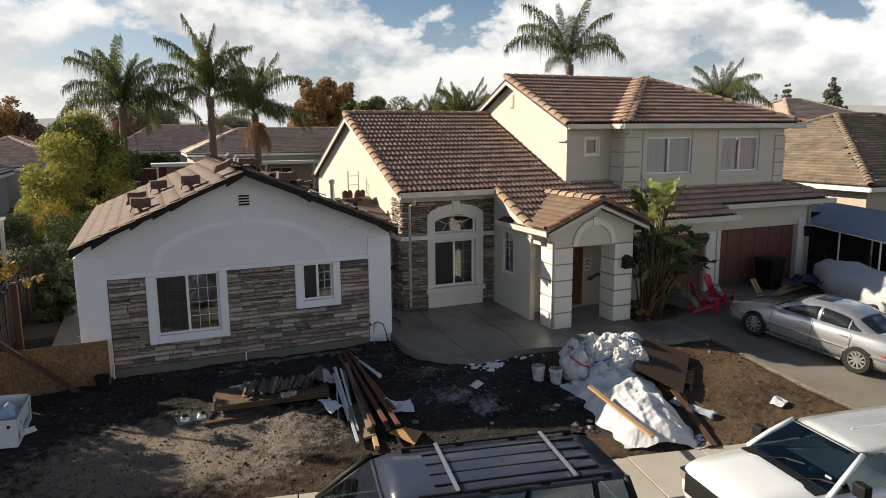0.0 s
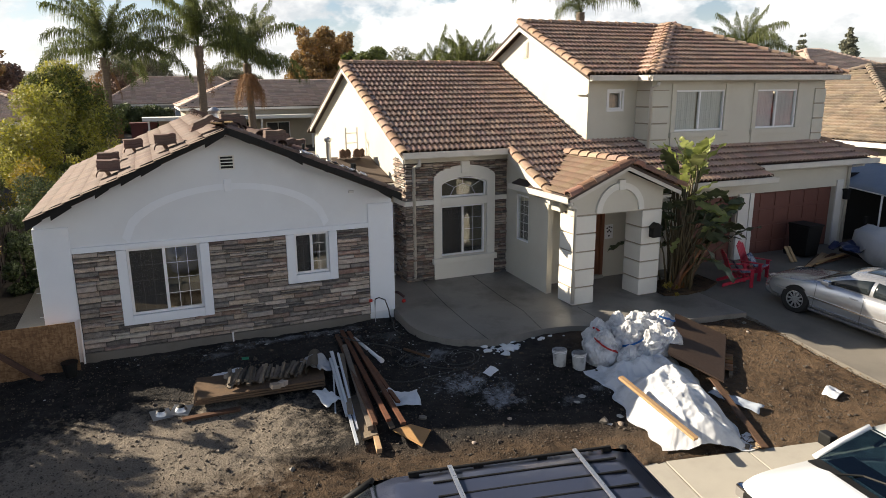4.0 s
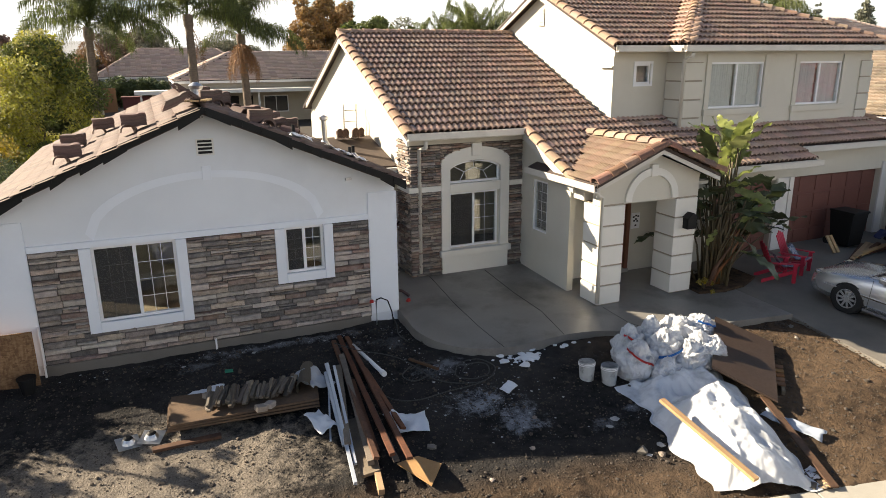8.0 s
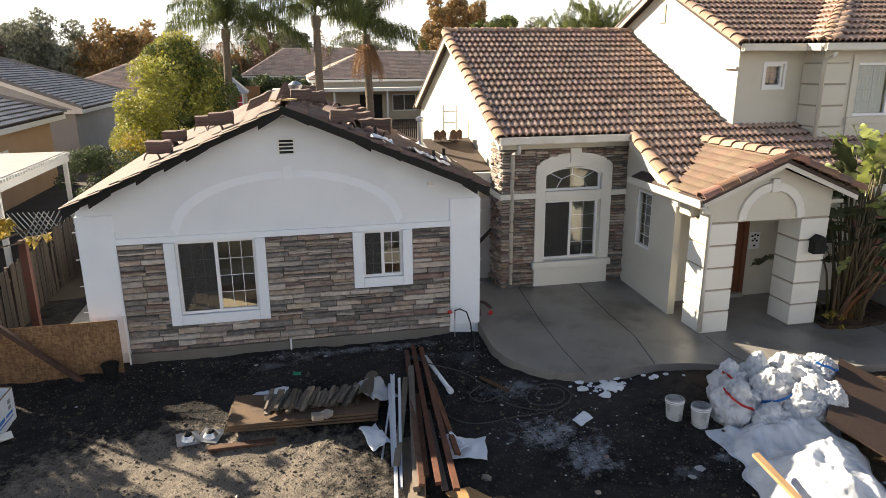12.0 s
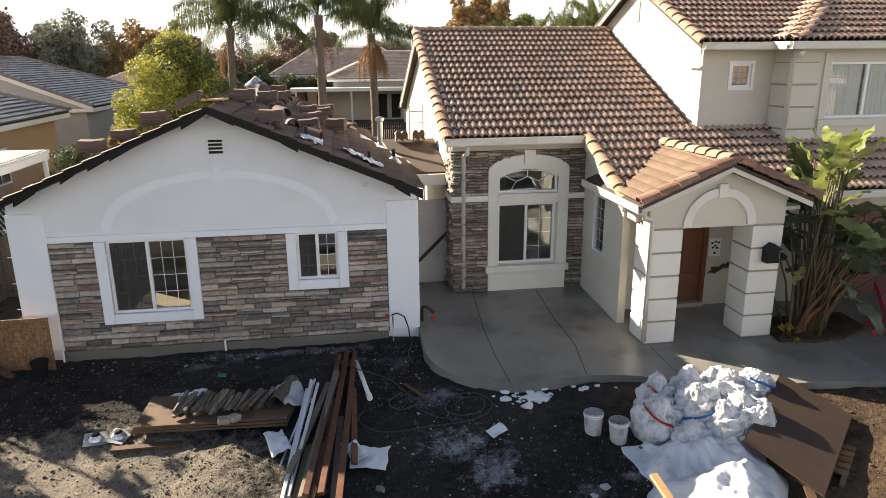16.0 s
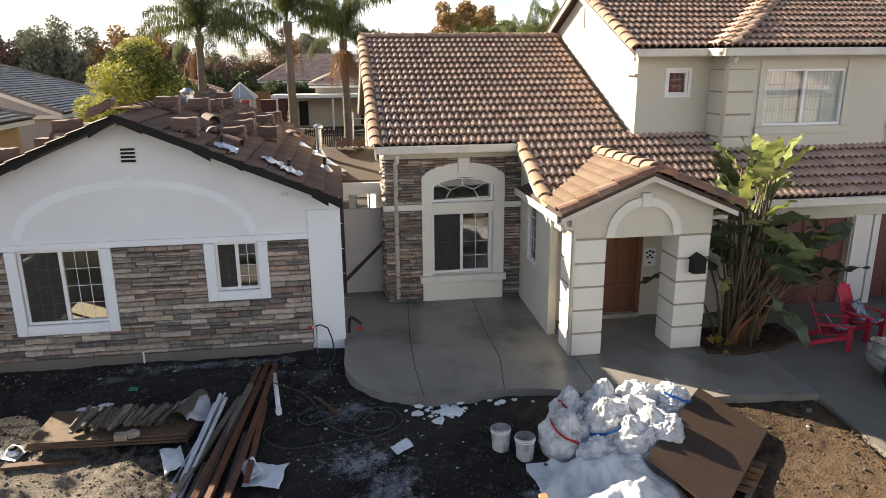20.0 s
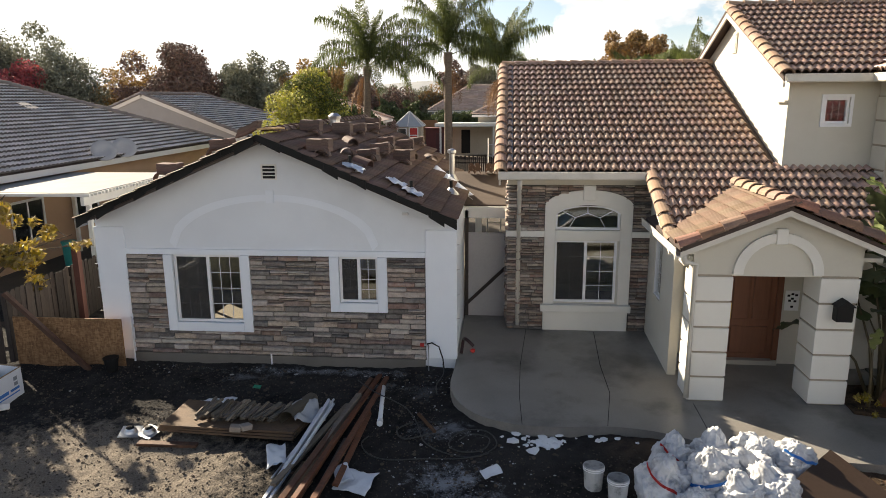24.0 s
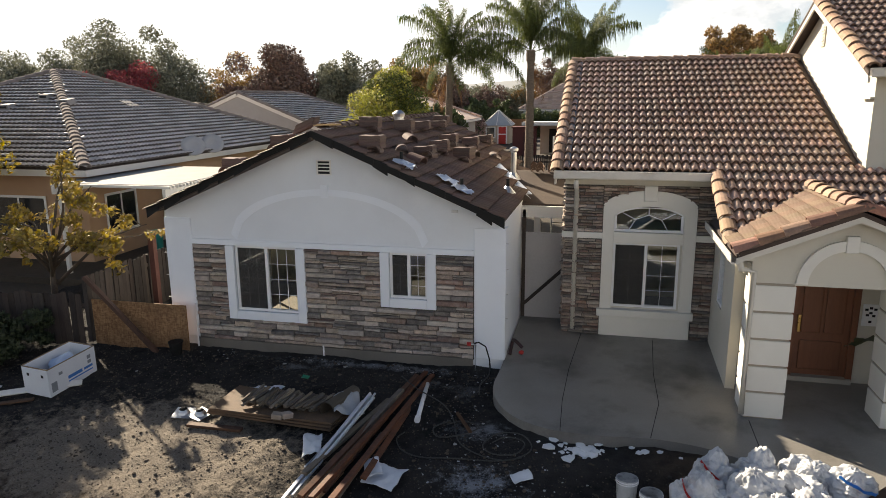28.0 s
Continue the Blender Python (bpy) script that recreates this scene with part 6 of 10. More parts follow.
# bits of white foam and debris by the patio edge
FOAM = mat("white_foam", (0.78, 0.79, 0.80), (0.7, 0.71, 0.72), rough=0.8, fine=60)


def chunk(name, x, y, r, material, label, category, group, flat=0.5, lift=0.0):
    bm = bmesh.new()
    bmesh.ops.create_icosphere(bm, subdivisions=1, radius=r)
    for v in bm.verts:
        v.co *= random.uniform(0.6, 1.15)
        v.co.z *= flat
    bm.transform(pose(x, y, gl(x, y) + lift + r * 0.25, 0, 0, random.uniform(0, 360)))
    return tagged(part(name, bm, material), label, category, group)


for i in range(46):
    x, y = random.gauss(7.35, 0.26), random.gauss(14.02, 0.13)
    chunk("plaster_flake", x, min(y, 14.35), 0.025 + 0.095 * random.random() ** 2, FOAM, "broken white plaster flake beside the patio", "plaster flake", "plaster flakes by the patio", 0.28)
for x, y in ((8.14, 14.2), (8.34, 14.15), (8.56, 14.15), (8.85, 14.05), (8.25, 14.1), (6.9, 14.0), (7.1, 13.9)):
    chunk("plaster_flake", x, y, random.uniform(0.03, 0.09), FOAM, "broken white plaster flake beside the patio", "plaster flake", "plaster flakes by the patio", 0.28)
for x, y, r in ((7.65, 10.9, 0.12), (7.9, 10.75, 0.07), (4.67, 12.2, 0.09), (9.3, 10.2, 0.05), (6.1, 11.6, 0.06), (13.2, 13.0, 0.07), (6.55, 12.3, 0.05), (12.9, 12.6, 0.04), (1.2, 12.6, 0.05), (2.2, 11.6, 0.06), (5.2, 11.2, 0.05)):
    chunk("rock", x, y, r, random.choice((STONE, CONCRETE)), "small pale rock on the soil", "rock", "rocks in the yard", 0.6)
DUSTY = mat("dirty_plaster", (0.5, 0.5, 0.5), (0.3, 0.3, 0.3), rough=0.9, scale=8, fine=40)
for x, y, r in ((7.75, 11.75, 0.16), (7.55, 11.6, 0.12), (7.3, 12.6, 0.05), (6.9, 13.0, 0.05), (7.5, 13.2, 0.045), (5.4, 13.9, 0.07), (5.75, 14.5, 0.06), (5.5, 15.1, 0.05), (5.1, 15.4, 0.06), (8.0, 10.9, 0.14), (7.7, 10.8, 0.1), (1.3, 16.2, 0.08), (2.6, 16.3, 0.1), (4.0, 16.3, 0.06), (0.0, 16.2, 0.05), (5.0, 13.2, 0.05), (-1.6, 15.4, 0.05)):
    chunk("plaster_flake", x, y, r * 0.6, DUSTY, "thin white plaster flake trodden into the soil", "plaster flake", "plaster flakes on the soil", 0.14)
# pebbles and clods
cb = bmesh.new()
bmesh.ops.create_icosphere(cb, subdivisions=1, radius=1.0)
for v in cb.verts:
    v.co *= random.uniform(0.7, 1.1)
clod = bpy.data.meshes.new("clod")
cb.to_mesh(clod)
cb.free()
ms = []
for i in range(17000):
    x, y = random.uniform(-5, 13.4), random.uniform(8.6, 16.6)
    if y < walk_y(x) + 0.06 or (x > 5.8 and y > 13.9):
        continue
    r = random.uniform(0.008, 0.022) if random.random() < 0.93 else random.uniform(0.022, 0.048)
    ms.append(Matrix.Translation((x, y, gl(x, y) + r * 0.2)) @ Matrix.Rotation(random.uniform(0, 6.28), 4, "Z") @ Matrix.Diagonal((r, r * random.uniform(0.6, 1), r * 0.7, 1)))
SOILC = mat("soil_clod", (0.11, 0.09, 0.072), (0.06, 0.048, 0.039), rough=0.95, scale=8, fine=60, vary=0.3)
ob = join_mesh("clods", clod, ms, SOILC, None)
tagged(ob, "scattered dark soil clods and small stones", "clods", kind="stuff")
# dusting of plaster on the soil
DUST = mat("plaster_dust", (0.46, 0.48, 0.51), (0.36, 0.37, 0.40), rough=0.95, fine=60)
ms = []
for cx, cy, sx, sy, n in ((5.95, 13.1, 0.5, 0.3, 170), (5.8, 14.25, 0.45, 0.25, 90), (6.2, 12.4, 0.5, 0.4, 60), (8.35, 11.8, 0.2, 0.12, 30), (2.3, 16.45, 0.9, 0.08, 50), (4.2, 16.4, 0.6, 0.08, 60), (0.2, 16.45, 0.7, 0.1, 25), (5.3, 15.6, 0.3, 0.5, 60)):
    for i in range(n):
        x, y = random.gauss(cx, sx), random.gauss(cy, sy)
        if y > 16.68 or (x > 5.7 and y > 14.3):
            continue
        r = 0.004 + 0.03 * random.random() ** 4
        ms.append(Matrix.Translation((x, y, gl(x, y) + 0.004)) @ Matrix.Rotation(random.uniform(0, 6.28), 4, "Z") @ Matrix.Diagonal((r, r * random.uniform(0.5, 1), 0.006, 1)))
tagged(join_mesh("plaster_crumbs", clod, ms, DUST, None), "pale plaster dust and crumbs spilt on the soil", "plaster dust", kind="stuff")

# hose and cord coils
def hose(name, pts, r, material, label):
    bm = bmesh.new()
    P = [Vector(p) for p in pts]
    fine = []
    for i in range(len(P) - 1):
        p0, p1, p2, p3 = P[max(i - 1, 0)], P[i], P[i + 1], P[min(i + 2, len(P) - 1)]
        for k in range(5):
            t = k / 5
            fine.append(0.5 * ((2 * p1) + (p2 - p0) * t + (2 * p0 - 5 * p1 + 4 * p2 - p3) * t * t + (3 * p1 - p0 - 3 * p2 + p3) * t ** 3))
    fine.append(P[-1])
    tube(bm, fine, r, 7)
    tagged(part(name, bm, material, smooth=True), label, "hose")


flat_pts = [(4.02, 15.55, 0.25), (4.4, 15.3, 0.12), (4.97, 14.92, 0.05), (5.25, 14.5, 0.03), (5.45, 13.95, 0.03), (5.85, 13.65, 0.03), (6.3, 13.58, 0.03), (6.62, 13.85, 0.03), (6.45, 14.2, 0.04), (6.05, 14.2, 0.04), (5.85, 13.9, 0.04), (6.05, 13.65, 0.05), (6.4, 13.7, 0.05), (6.5, 14.0, 0.05), (6.2, 14.1, 0.06), (6.0, 13.95, 0.06)]
HOSE = mat("dark_hose", (0.06, 0.06, 0.058), (0.035, 0.035, 0.034), rough=0.5, bump=0.0)
hose("hose", [rise(*p) for p in flat_pts], 0.010, HOSE, "dark rubber hose lying in loose coils on the soil")
hose("hose", [rise(*p) for p in [(4.5, 14.1, 0.03), (4.42, 13.9, 0.03), (4.6, 13.6, 0.03), (4.95, 13.45, 0.03), (5.5, 13.5, 0.03), (6.1, 13.5, 0.03), (6.5, 13.65, 0.03)]], 0.010, HOSE, "dark rubber hose lying in loose coils on the soil")
hose("hose", [rise(*p) for p in [(5.2, 14.5, 0.03), (4.95, 14.3, 0.03), (5.1, 14.05, 0.03), (5.5, 14.15, 0.03), (5.7, 14.35, 0.03), (5.4, 14.55, 0.03), (5.15, 14.4, 0.03)]], 0.012, HOSE, "dark rubber hose lying in loose coils on the soil")
hose("hose", [(5.52, 16.5, 0.1), (5.55, 16.3, -0.02), (5.45, 15.9, -0.08), (5.5, 15.5, -0.09)], 0.012, HOSE, "thin dark hose hanging from the garden tap")
timber("board", rise(5.25, 14.75, 0.03), rise(5.6, 14.15, 0.05), 0.05, 0.04, WOOD_DARK, "short red-brown stick beside the hose", "")
hose("red_hose", [(5.85, 17.0, 0.14), (5.88, 17.2, 0.35), (5.95, 17.05, 0.42), (6.1, 17.0, 0.30)], 0.035, mat("black_red", (0.05, 0.02, 0.02), (0.03, 0.015, 0.015), rough=0.5), "short black hose stub with a red end beside the wing")
chunk("plastic_stopper", 6.08, 17.0, 0.06, MATS["red_paint"], "red plastic stopper standing on the patio", "stopper", "", 1.0, 0.30)

# carton
ct = thing("carton", "large open white cardboard carton printed with blue bars", "carton", at=(-2.84, 14.78, gl(-2.8, 14.8)))
ct.rotation_euler = (radians(3), radians(-4), radians(86))
ct.scale = (0.88, 0.66, 0.98)
CARD = mat("white_card", (0.70, 0.72, 0.76), (0.62, 0.64, 0.68), rough=0.7, fine=30, bump=0.05)
for b_ in ((-0.66, 0.66, -0.47, -0.455, 0.02, 0.60), (-0.66, 0.66, 0.455, 0.47, 0.02, 0.60), (-0.66, -0.645, -0.455, 0.455, 0.02, 0.60), (0.645, 0.66, -0.455, 0.455, 0.02, 0.60)):
    part("side", boxes(b_), CARD, ct)
part("bottom", boxes((-0.64, 0.64, -0.45, 0.45, 0.02, 0.05)), CARD, ct)
for b_ in ((-0.66, 0.66, -0.475, -0.45, 0.60, 0.615), (-0.66, 0.66, 0.45, 0.475, 0.60, 0.615), (-0.665, -0.64, -0.45, 0.45, 0.60, 0.615), (0.64, 0.665, -0.45, 0.45, 0.60, 0.615)):
    part("rim", boxes(b_), mat("kraft_edge", (0.25, 0.18, 0.12), (0.2, 0.14, 0.09), rough=0.8), ct)
BLUE_INK = mat("blue_ink", (0.05, 0.20, 0.55), (0.04, 0.16, 0.45), rough=0.6, bump=0.0)
for b_ in ((-0.15, 0.55, -0.474, -0.470, 0.14, 0.165), (-0.15, 0.25, -0.474, -0.470, 0.20, 0.27), (0.30, 0.55, -0.474, -0.470, 0.21, 0.26)):
    part("print_bar", boxes(b_), BLUE_INK, ct)
for b_ in ((0.42, 0.52, -0.474, -0.470, 0.40, 0.48), (0.42, 0.52, -0.474, -0.470, 0.30, 0.37), (-0.38, -0.28, -0.474, -0.470, 0.38, 0.44), (-0.6, -0.45, -0.474, -0.470, 0.1, 0.3)):
    part("print_mark", boxes(b_), mat("grey_ink", (0.25, 0.27, 0.3), (0.2, 0.22, 0.25), rough=0.7, bump=0.0), ct)
for b_ in ((-0.664, -0.660, -0.3, -0.22, 0.42, 0.48), (-0.664, -0.660, 0.22, 0.3, 0.42, 0.48)):
    part("hand_hole", boxes(b_), BLACK, ct)
bm = bmesh.new()
bmesh.ops.create_icosphere(bm, subdivisions=3, radius=0.32)
for v in bm.verts:
    v.co += v.co.normalized() * 0.12 * noise.noise(v.co * 5)
    v.co.z *= 0.7
bm.transform(pose(0.1, 0.0, 0.36))
part("packing_scrap", bm, mat("blue_white_wrap", (0.50, 0.60, 0.76), (0.38, 0.47, 0.62), rough=0.5, scale=6, fine=30), ct, smooth=True)
timber("trim_board", rise(-4.6, 13.45, 0.12), rise(-2.35, 14.75, 0.06), 0.13, 0.03, TRIM_WHITE, "long white trim board lying by the carton", "", 0.5)
timber("trim_board", rise(-4.8, 13.15, 0.05), rise(-2.9, 14.1, 0.03), 0.12, 0.03, WOOD_DARK, "long dark board lying by the carton", "")
sheet_scrap("plastic_scrap", -4.0, 14.1, 0.5, 0.3, 30, PAPER, "pale crumpled scrap by the trim boards", "scrap", amp=0.08)
chunk("rock", -3.75, 13.95, 0.1, STONE, "small pale rock on the soil", "rock", "rocks in the yard")

# strand board panel, brace, black pot, fences
tagged(part("strand_board", boxes((-3.42, -1.06, 16.46, 16.48, -0.25, 0.88)), OSB), "upright strand board panel closing the side passage", "board")
timber("brace", (-3.42, 16.30, 1.40), (-1.72, 16.25, -0.22), 0.09, 0.09, WOOD_DARK, "dark diagonal brace leaning on the strand board", "")
pot = thing("plant_pot", "empty black plastic plant pot by the wall", "pot", at=(-1.22, 16.22, -0.14))
bm = bmesh.new()
tube(bm, [(0, 0, 0), (0, 0, 0.28), (0, 0, 0.28), (0, 0, 0.04)], [0.11, 0.145, 0.13, 0.10], 18, caps=False)
part("wall", bm, BLACK, pot)
part("rim", tube(bmesh.new(), [(0, 0, 0.26), (0, 0, 0.29)], 0.155, 18), BLACK, pot)
part("fill", tube(bmesh.new(), [(0, 0, 0.0), (0, 0, 0.2)], 0.11, 18), DIRT, pot)


def board_fence(a, b, h, z0, gap_seed, label):
    f = thing("fence", label, "fence", at=(a[0], a[1], z0))
    d = Vector((b[0] - a[0], b[1] - a[1], 0))
    L = d.length
    f.rotation_euler = (0, 0, math.atan2(d.y, d.x))
    meshes = []
    for k in range(4):
        bm = bmesh.new()
        w = 0.135
        hh = h + random.uniform(-0.05, 0.03)
        poly(bm, [(0, 0, 0), (w, 0, 0), (w, 0, hh - 0.03), (w - 0.03, 0, hh), (0.03, 0, hh), (0, 0, hh - 0.03)], (0, 0.018, 0))
        p_ = part("board", bm, FENCE, f)
        meshes.append(p_.data)
        p_.location = (k * 0.145, 0, 0)
    for i in range(4, int(L / 0.145)):
        p_ = new("board", random.choice(meshes))
        p_.parent = f
        p_.location = (i * 0.145, random.uniform(-0.012, 0.012), random.uniform(-0.03, 0.02))
        p_.rotation_euler = (random.uniform(-0.02, 0.02), random.uniform(-0.015, 0.015), 0)
    for z in (0.3, h - 0.35):
        part("rail", boxes((0, L, 0.02, 0.06, z, z + 0.08)), FENCE, f)
    for i in range(int(L / 2.2) + 1):
        part("post", boxes((i * 2.2, i * 2.2 + 0.09, 0.02, 0.11, 0, h - 0.05)), FENCE, f)


board_fence((-3.45, 16.4), (-3.55, 21.4), 1.55, -0.1, 1, "weathered grey board fence between the lots")
board_fence((-3.55, 21.4), (-3.1, 31), 1.55, 0.0, 2, "weathered grey board fence between the lots")
board_fence((-6.8, 16.0), (-3.5, 16.4), 1.2, -0.15, 3, "dark weathered board fence facing the street")
tagged(part("red_post", boxes((-3.08, -2.94, 18.1, 18.24, -0.1, 2.05), bevel=0.006), mat("red_brown_post", (0.085, 0.034, 0.024), (0.055, 0.023, 0.016), rough=0.85, vary=0.1)), "tall red-brown timber post by the fence", "post")
tagged(part("passage_path", boxes((-2.6, -1.7, 16.5, 30, -0.3, -0.02)), CONCRETE), "narrow concrete path beside the wing", "path", kind="structure")

# ---- plants ----


def frond_mesh(name, length, rise, bend, material, pairs=140, leaflet=0.72, seed=0):
    """A feather leaf along +x that starts at the angle rise and bows down by bend degrees; leaflets hang from it."""
    rnd = random.Random(seed)
    verts, faces = [], []
    n = 14
    line, p = [Vector((0, 0, 0))], Vector((0, 0, 0))
    for i in range(n):
        a = radians(rise - bend * ((i + 0.5) / n) ** 1.25)
        p = p + Vector((math.cos(a), 0, math.sin(a))) * (length / n)
        line.append(p)

    def at(t):
        k = min(max(t, 0), 0.9999) * n
        return line[int(k)].lerp(line[int(k) + 1], k - int(k))

    for i in range(n + 1):
        t = i / n
        p, r = line[i], 0.024 * (1 - 0.85 * t)
        verts += [(p.x, -r, p.z), (p.x, r, p.z), (p.x, 0, p.z + r * 1.4)]
        if i:
            o = 3 * i
            for a, b in ((0, 1), (1, 2), (2, 0)):
                faces.append((o - 3 + a, o - 3 + b, o + b, o + a))
    for i in range(pairs):
        t = 0.14 + 0.86 * i / pairs
        p = at(t)
        d = (at(t + 0.03) - at(t - 0.03)).normalized()
        l = leaflet * (0.5 + 0.5 * math.sin(math.pi * min(1, t * 0.9 + 0.14))) * rnd.uniform(0.8, 1.15)
        for s in (-1, 1):
            out = Vector((d.x * 0.55, s * rnd.uniform(0.25, 0.95), d.z * 0.55 + rnd.uniform(-0.55, 0.6))).normalized()
            mid = p + out * l * 0.45
            end = p + out * l * 0.62 + Vector((0, 0, -l * rnd.uniform(0.55, 1.0)))
            w = d * 0.0105
            k = len(verts)
            verts += [tuple(p - w), tuple(p + w), tuple(mid + w * 1.3), tuple(mid - w * 1.3), tuple(end)]
            faces += [(k, k + 1, k + 2, k + 3), (k + 3, k + 2, k + 4)]
    me = bpy.data.meshes.new(name)
    me.from_pydata([tuple(v) for v in verts], [], faces)
    me.update()
    me.materials.append(material)
    return me


FRONDS = [frond_mesh("frond", 3.5, a, b, FROND, seed=i) for i, (a, b) in enumerate(((87, 30), (82, 62), (77, 88), (68, 108), (54, 112), (28, 92)))]
DRY = [frond_mesh("dry_frond", 2.3, -40, 48, FROND_DRY, 34, 0.5, 9), frond_mesh("dry_frond", 1.8, -55, 32, FROND_DRY, 30, 0.45, 10)]


def palm(x, y, h, lean=(0, 0), count=24, dry=5, size=1.0, r=0.17, label="tall queen palm with arching feathery green leaves", seed=0, low=()):
    rnd = random.Random(seed)
    p = thing("palm", label, "palm tree", "palms", at=(x, y, 0))
    pts = [(lean[0] * (i / 10) ** 1.5, lean[1] * (i / 10) ** 1.5, h * i / 10) for i in range(11)]
    bm = bmesh.new()
    ring = []
    radii = []
    for i in range(60):
        t = i / 59
        ring.append((lean[0] * t ** 1.5, lean[1] * t ** 1.5, h * t))
        radii.append((r * (1.25 - 0.4 * t)) * (1 + (0.07 if i % 3 == 0 else 0)) + (0.06 if t > 0.93 else 0))
    tube(bm, ring, radii, 12)
    part("trunk", bm, BARK, p, smooth=True)
    top = Vector((lean[0], lean[1], h))
    for i in range(count):
        t = i / count
        ob = new("frond", FRONDS[min(5, int(6 * t ** 1.25))])
        ob.parent = p
        k = size * rnd.uniform(0.78, 1.12) * (0.85 if t < 0.16 else 1)
        ob.matrix_basis = Matrix.Translation(top + Vector((0, 0, 0.1 - 0.3 * t))) @ pose(0, 0, 0, rnd.uniform(-14, 14), rnd.uniform(-9, 9), i * 137.5 + rnd.uniform(-16, 16)) @ Matrix.Diagonal((k, k, k, 1))
    for turn, k in low:
        ob = new("frond", FRONDS[5])
        ob.parent = p
        ob.matrix_basis = Matrix.Translation(top) @ pose(0, 0, 0, 0, 0, turn) @ Matrix.Diagonal((k, k, k, 1))
    for i in range(dry):
        ob = new("dry_frond", rnd.choice(DRY))
        ob["label"] = "dry orange-brown hanging leaf"
        ob.parent = p
        ob.matrix_basis = Matrix.Translation(top + Vector((0, 0, -0.35))) @ pose(0, 0, 0, 0, rnd.uniform(-8, 12), rnd.uniform(0, 360)) @ Matrix.Diagonal((size * 0.95,) * 3 + (1,))
    return p


palm(-1.05, 41.5, 6.9, (0.15, 0.2), 25, 5, 1.1, 0.2, seed=1, low=((-6, 1.35), (168, 1.1)))
palm(3.6, 40.6, 7.5, (0.0, 0), 22, 3, 1.15, 0.2, seed=2, low=((184, 1.1),))
palm(6.45, 43.0, 6.7, (-0.1, 0.2), 24, 26, 1.1, 0.2, seed=3, low=((10, 1.2),))
palm(32.9, 49.0, 10.9, (0, 0), 13, 0, 1.75, 0.3, seed=4)
palm(33.1, 33.0, 6.6, (0.2, 0), 22, 0, 0.95, seed=5)
for i, (x, y, h) in enumerate(((12.6, 34.0, 4.6), (13.9, 33.0, 5.1), (14.9, 32.5, 5.0), (15.9, 33.5, 5.4), (11.6, 35.5, 4.3), (17.0, 34, 5.0))):
    palm(x, y, h, (0, 0), 22, 1, 0.82, 0.14, "bushy palm in a clump behind the house", seed=20 + i)


def leaf_cloud(name, centres, count, size, material, parent, seed, flat=0.5, label=""):
    """Leaves scattered through clumps, each a bent blade; denser towards the outside."""
    g = np.random.default_rng(seed)
    c = np.array(centres)
    w = c[:, 3] ** 2
    idx = g.choice(len(c), count, p=w / w.sum())
    d = g.normal(size=(count, 3))
    d /= np.linalg.norm(d, axis=1)[:, None]
    rad = c[idx, 3] * (0.45 + 0.6 * g.random(count) ** 0.6)
    pos = c[idx, :3] + d * rad[:, None] * np.array([1, 1, 0.85])
    u = g.normal(size=(count, 3))
    u /= np.linalg.norm(u, axis=1)[:, None]
    v = np.cross(u, d + g.normal(size=(count, 3)) * 0.5)
    v /= np.linalg.norm(v, axis=1)[:, None] + 1e-6
    s = size * g.uniform(0.6, 1.3, count)[:, None]
    n = np.cross(u, v)
    quad = np.stack([pos - u * s, pos + v * s * flat + n * s * 0.15, pos + u * s, pos - v * s * flat + n * s * 0.15], 1).reshape(-1, 3)
    me = bpy.data.meshes.new(name)
    me.from_pydata(quad.tolist(), [], [(4 * i, 4 * i + 1, 4 * i + 2, 4 * i + 3) for i in range(count)])
    me.update()
    me.materials.append(material)
    ob = new(name, me)
    ob.parent = parent
    if label:
        ob["label"] = label
    return ob


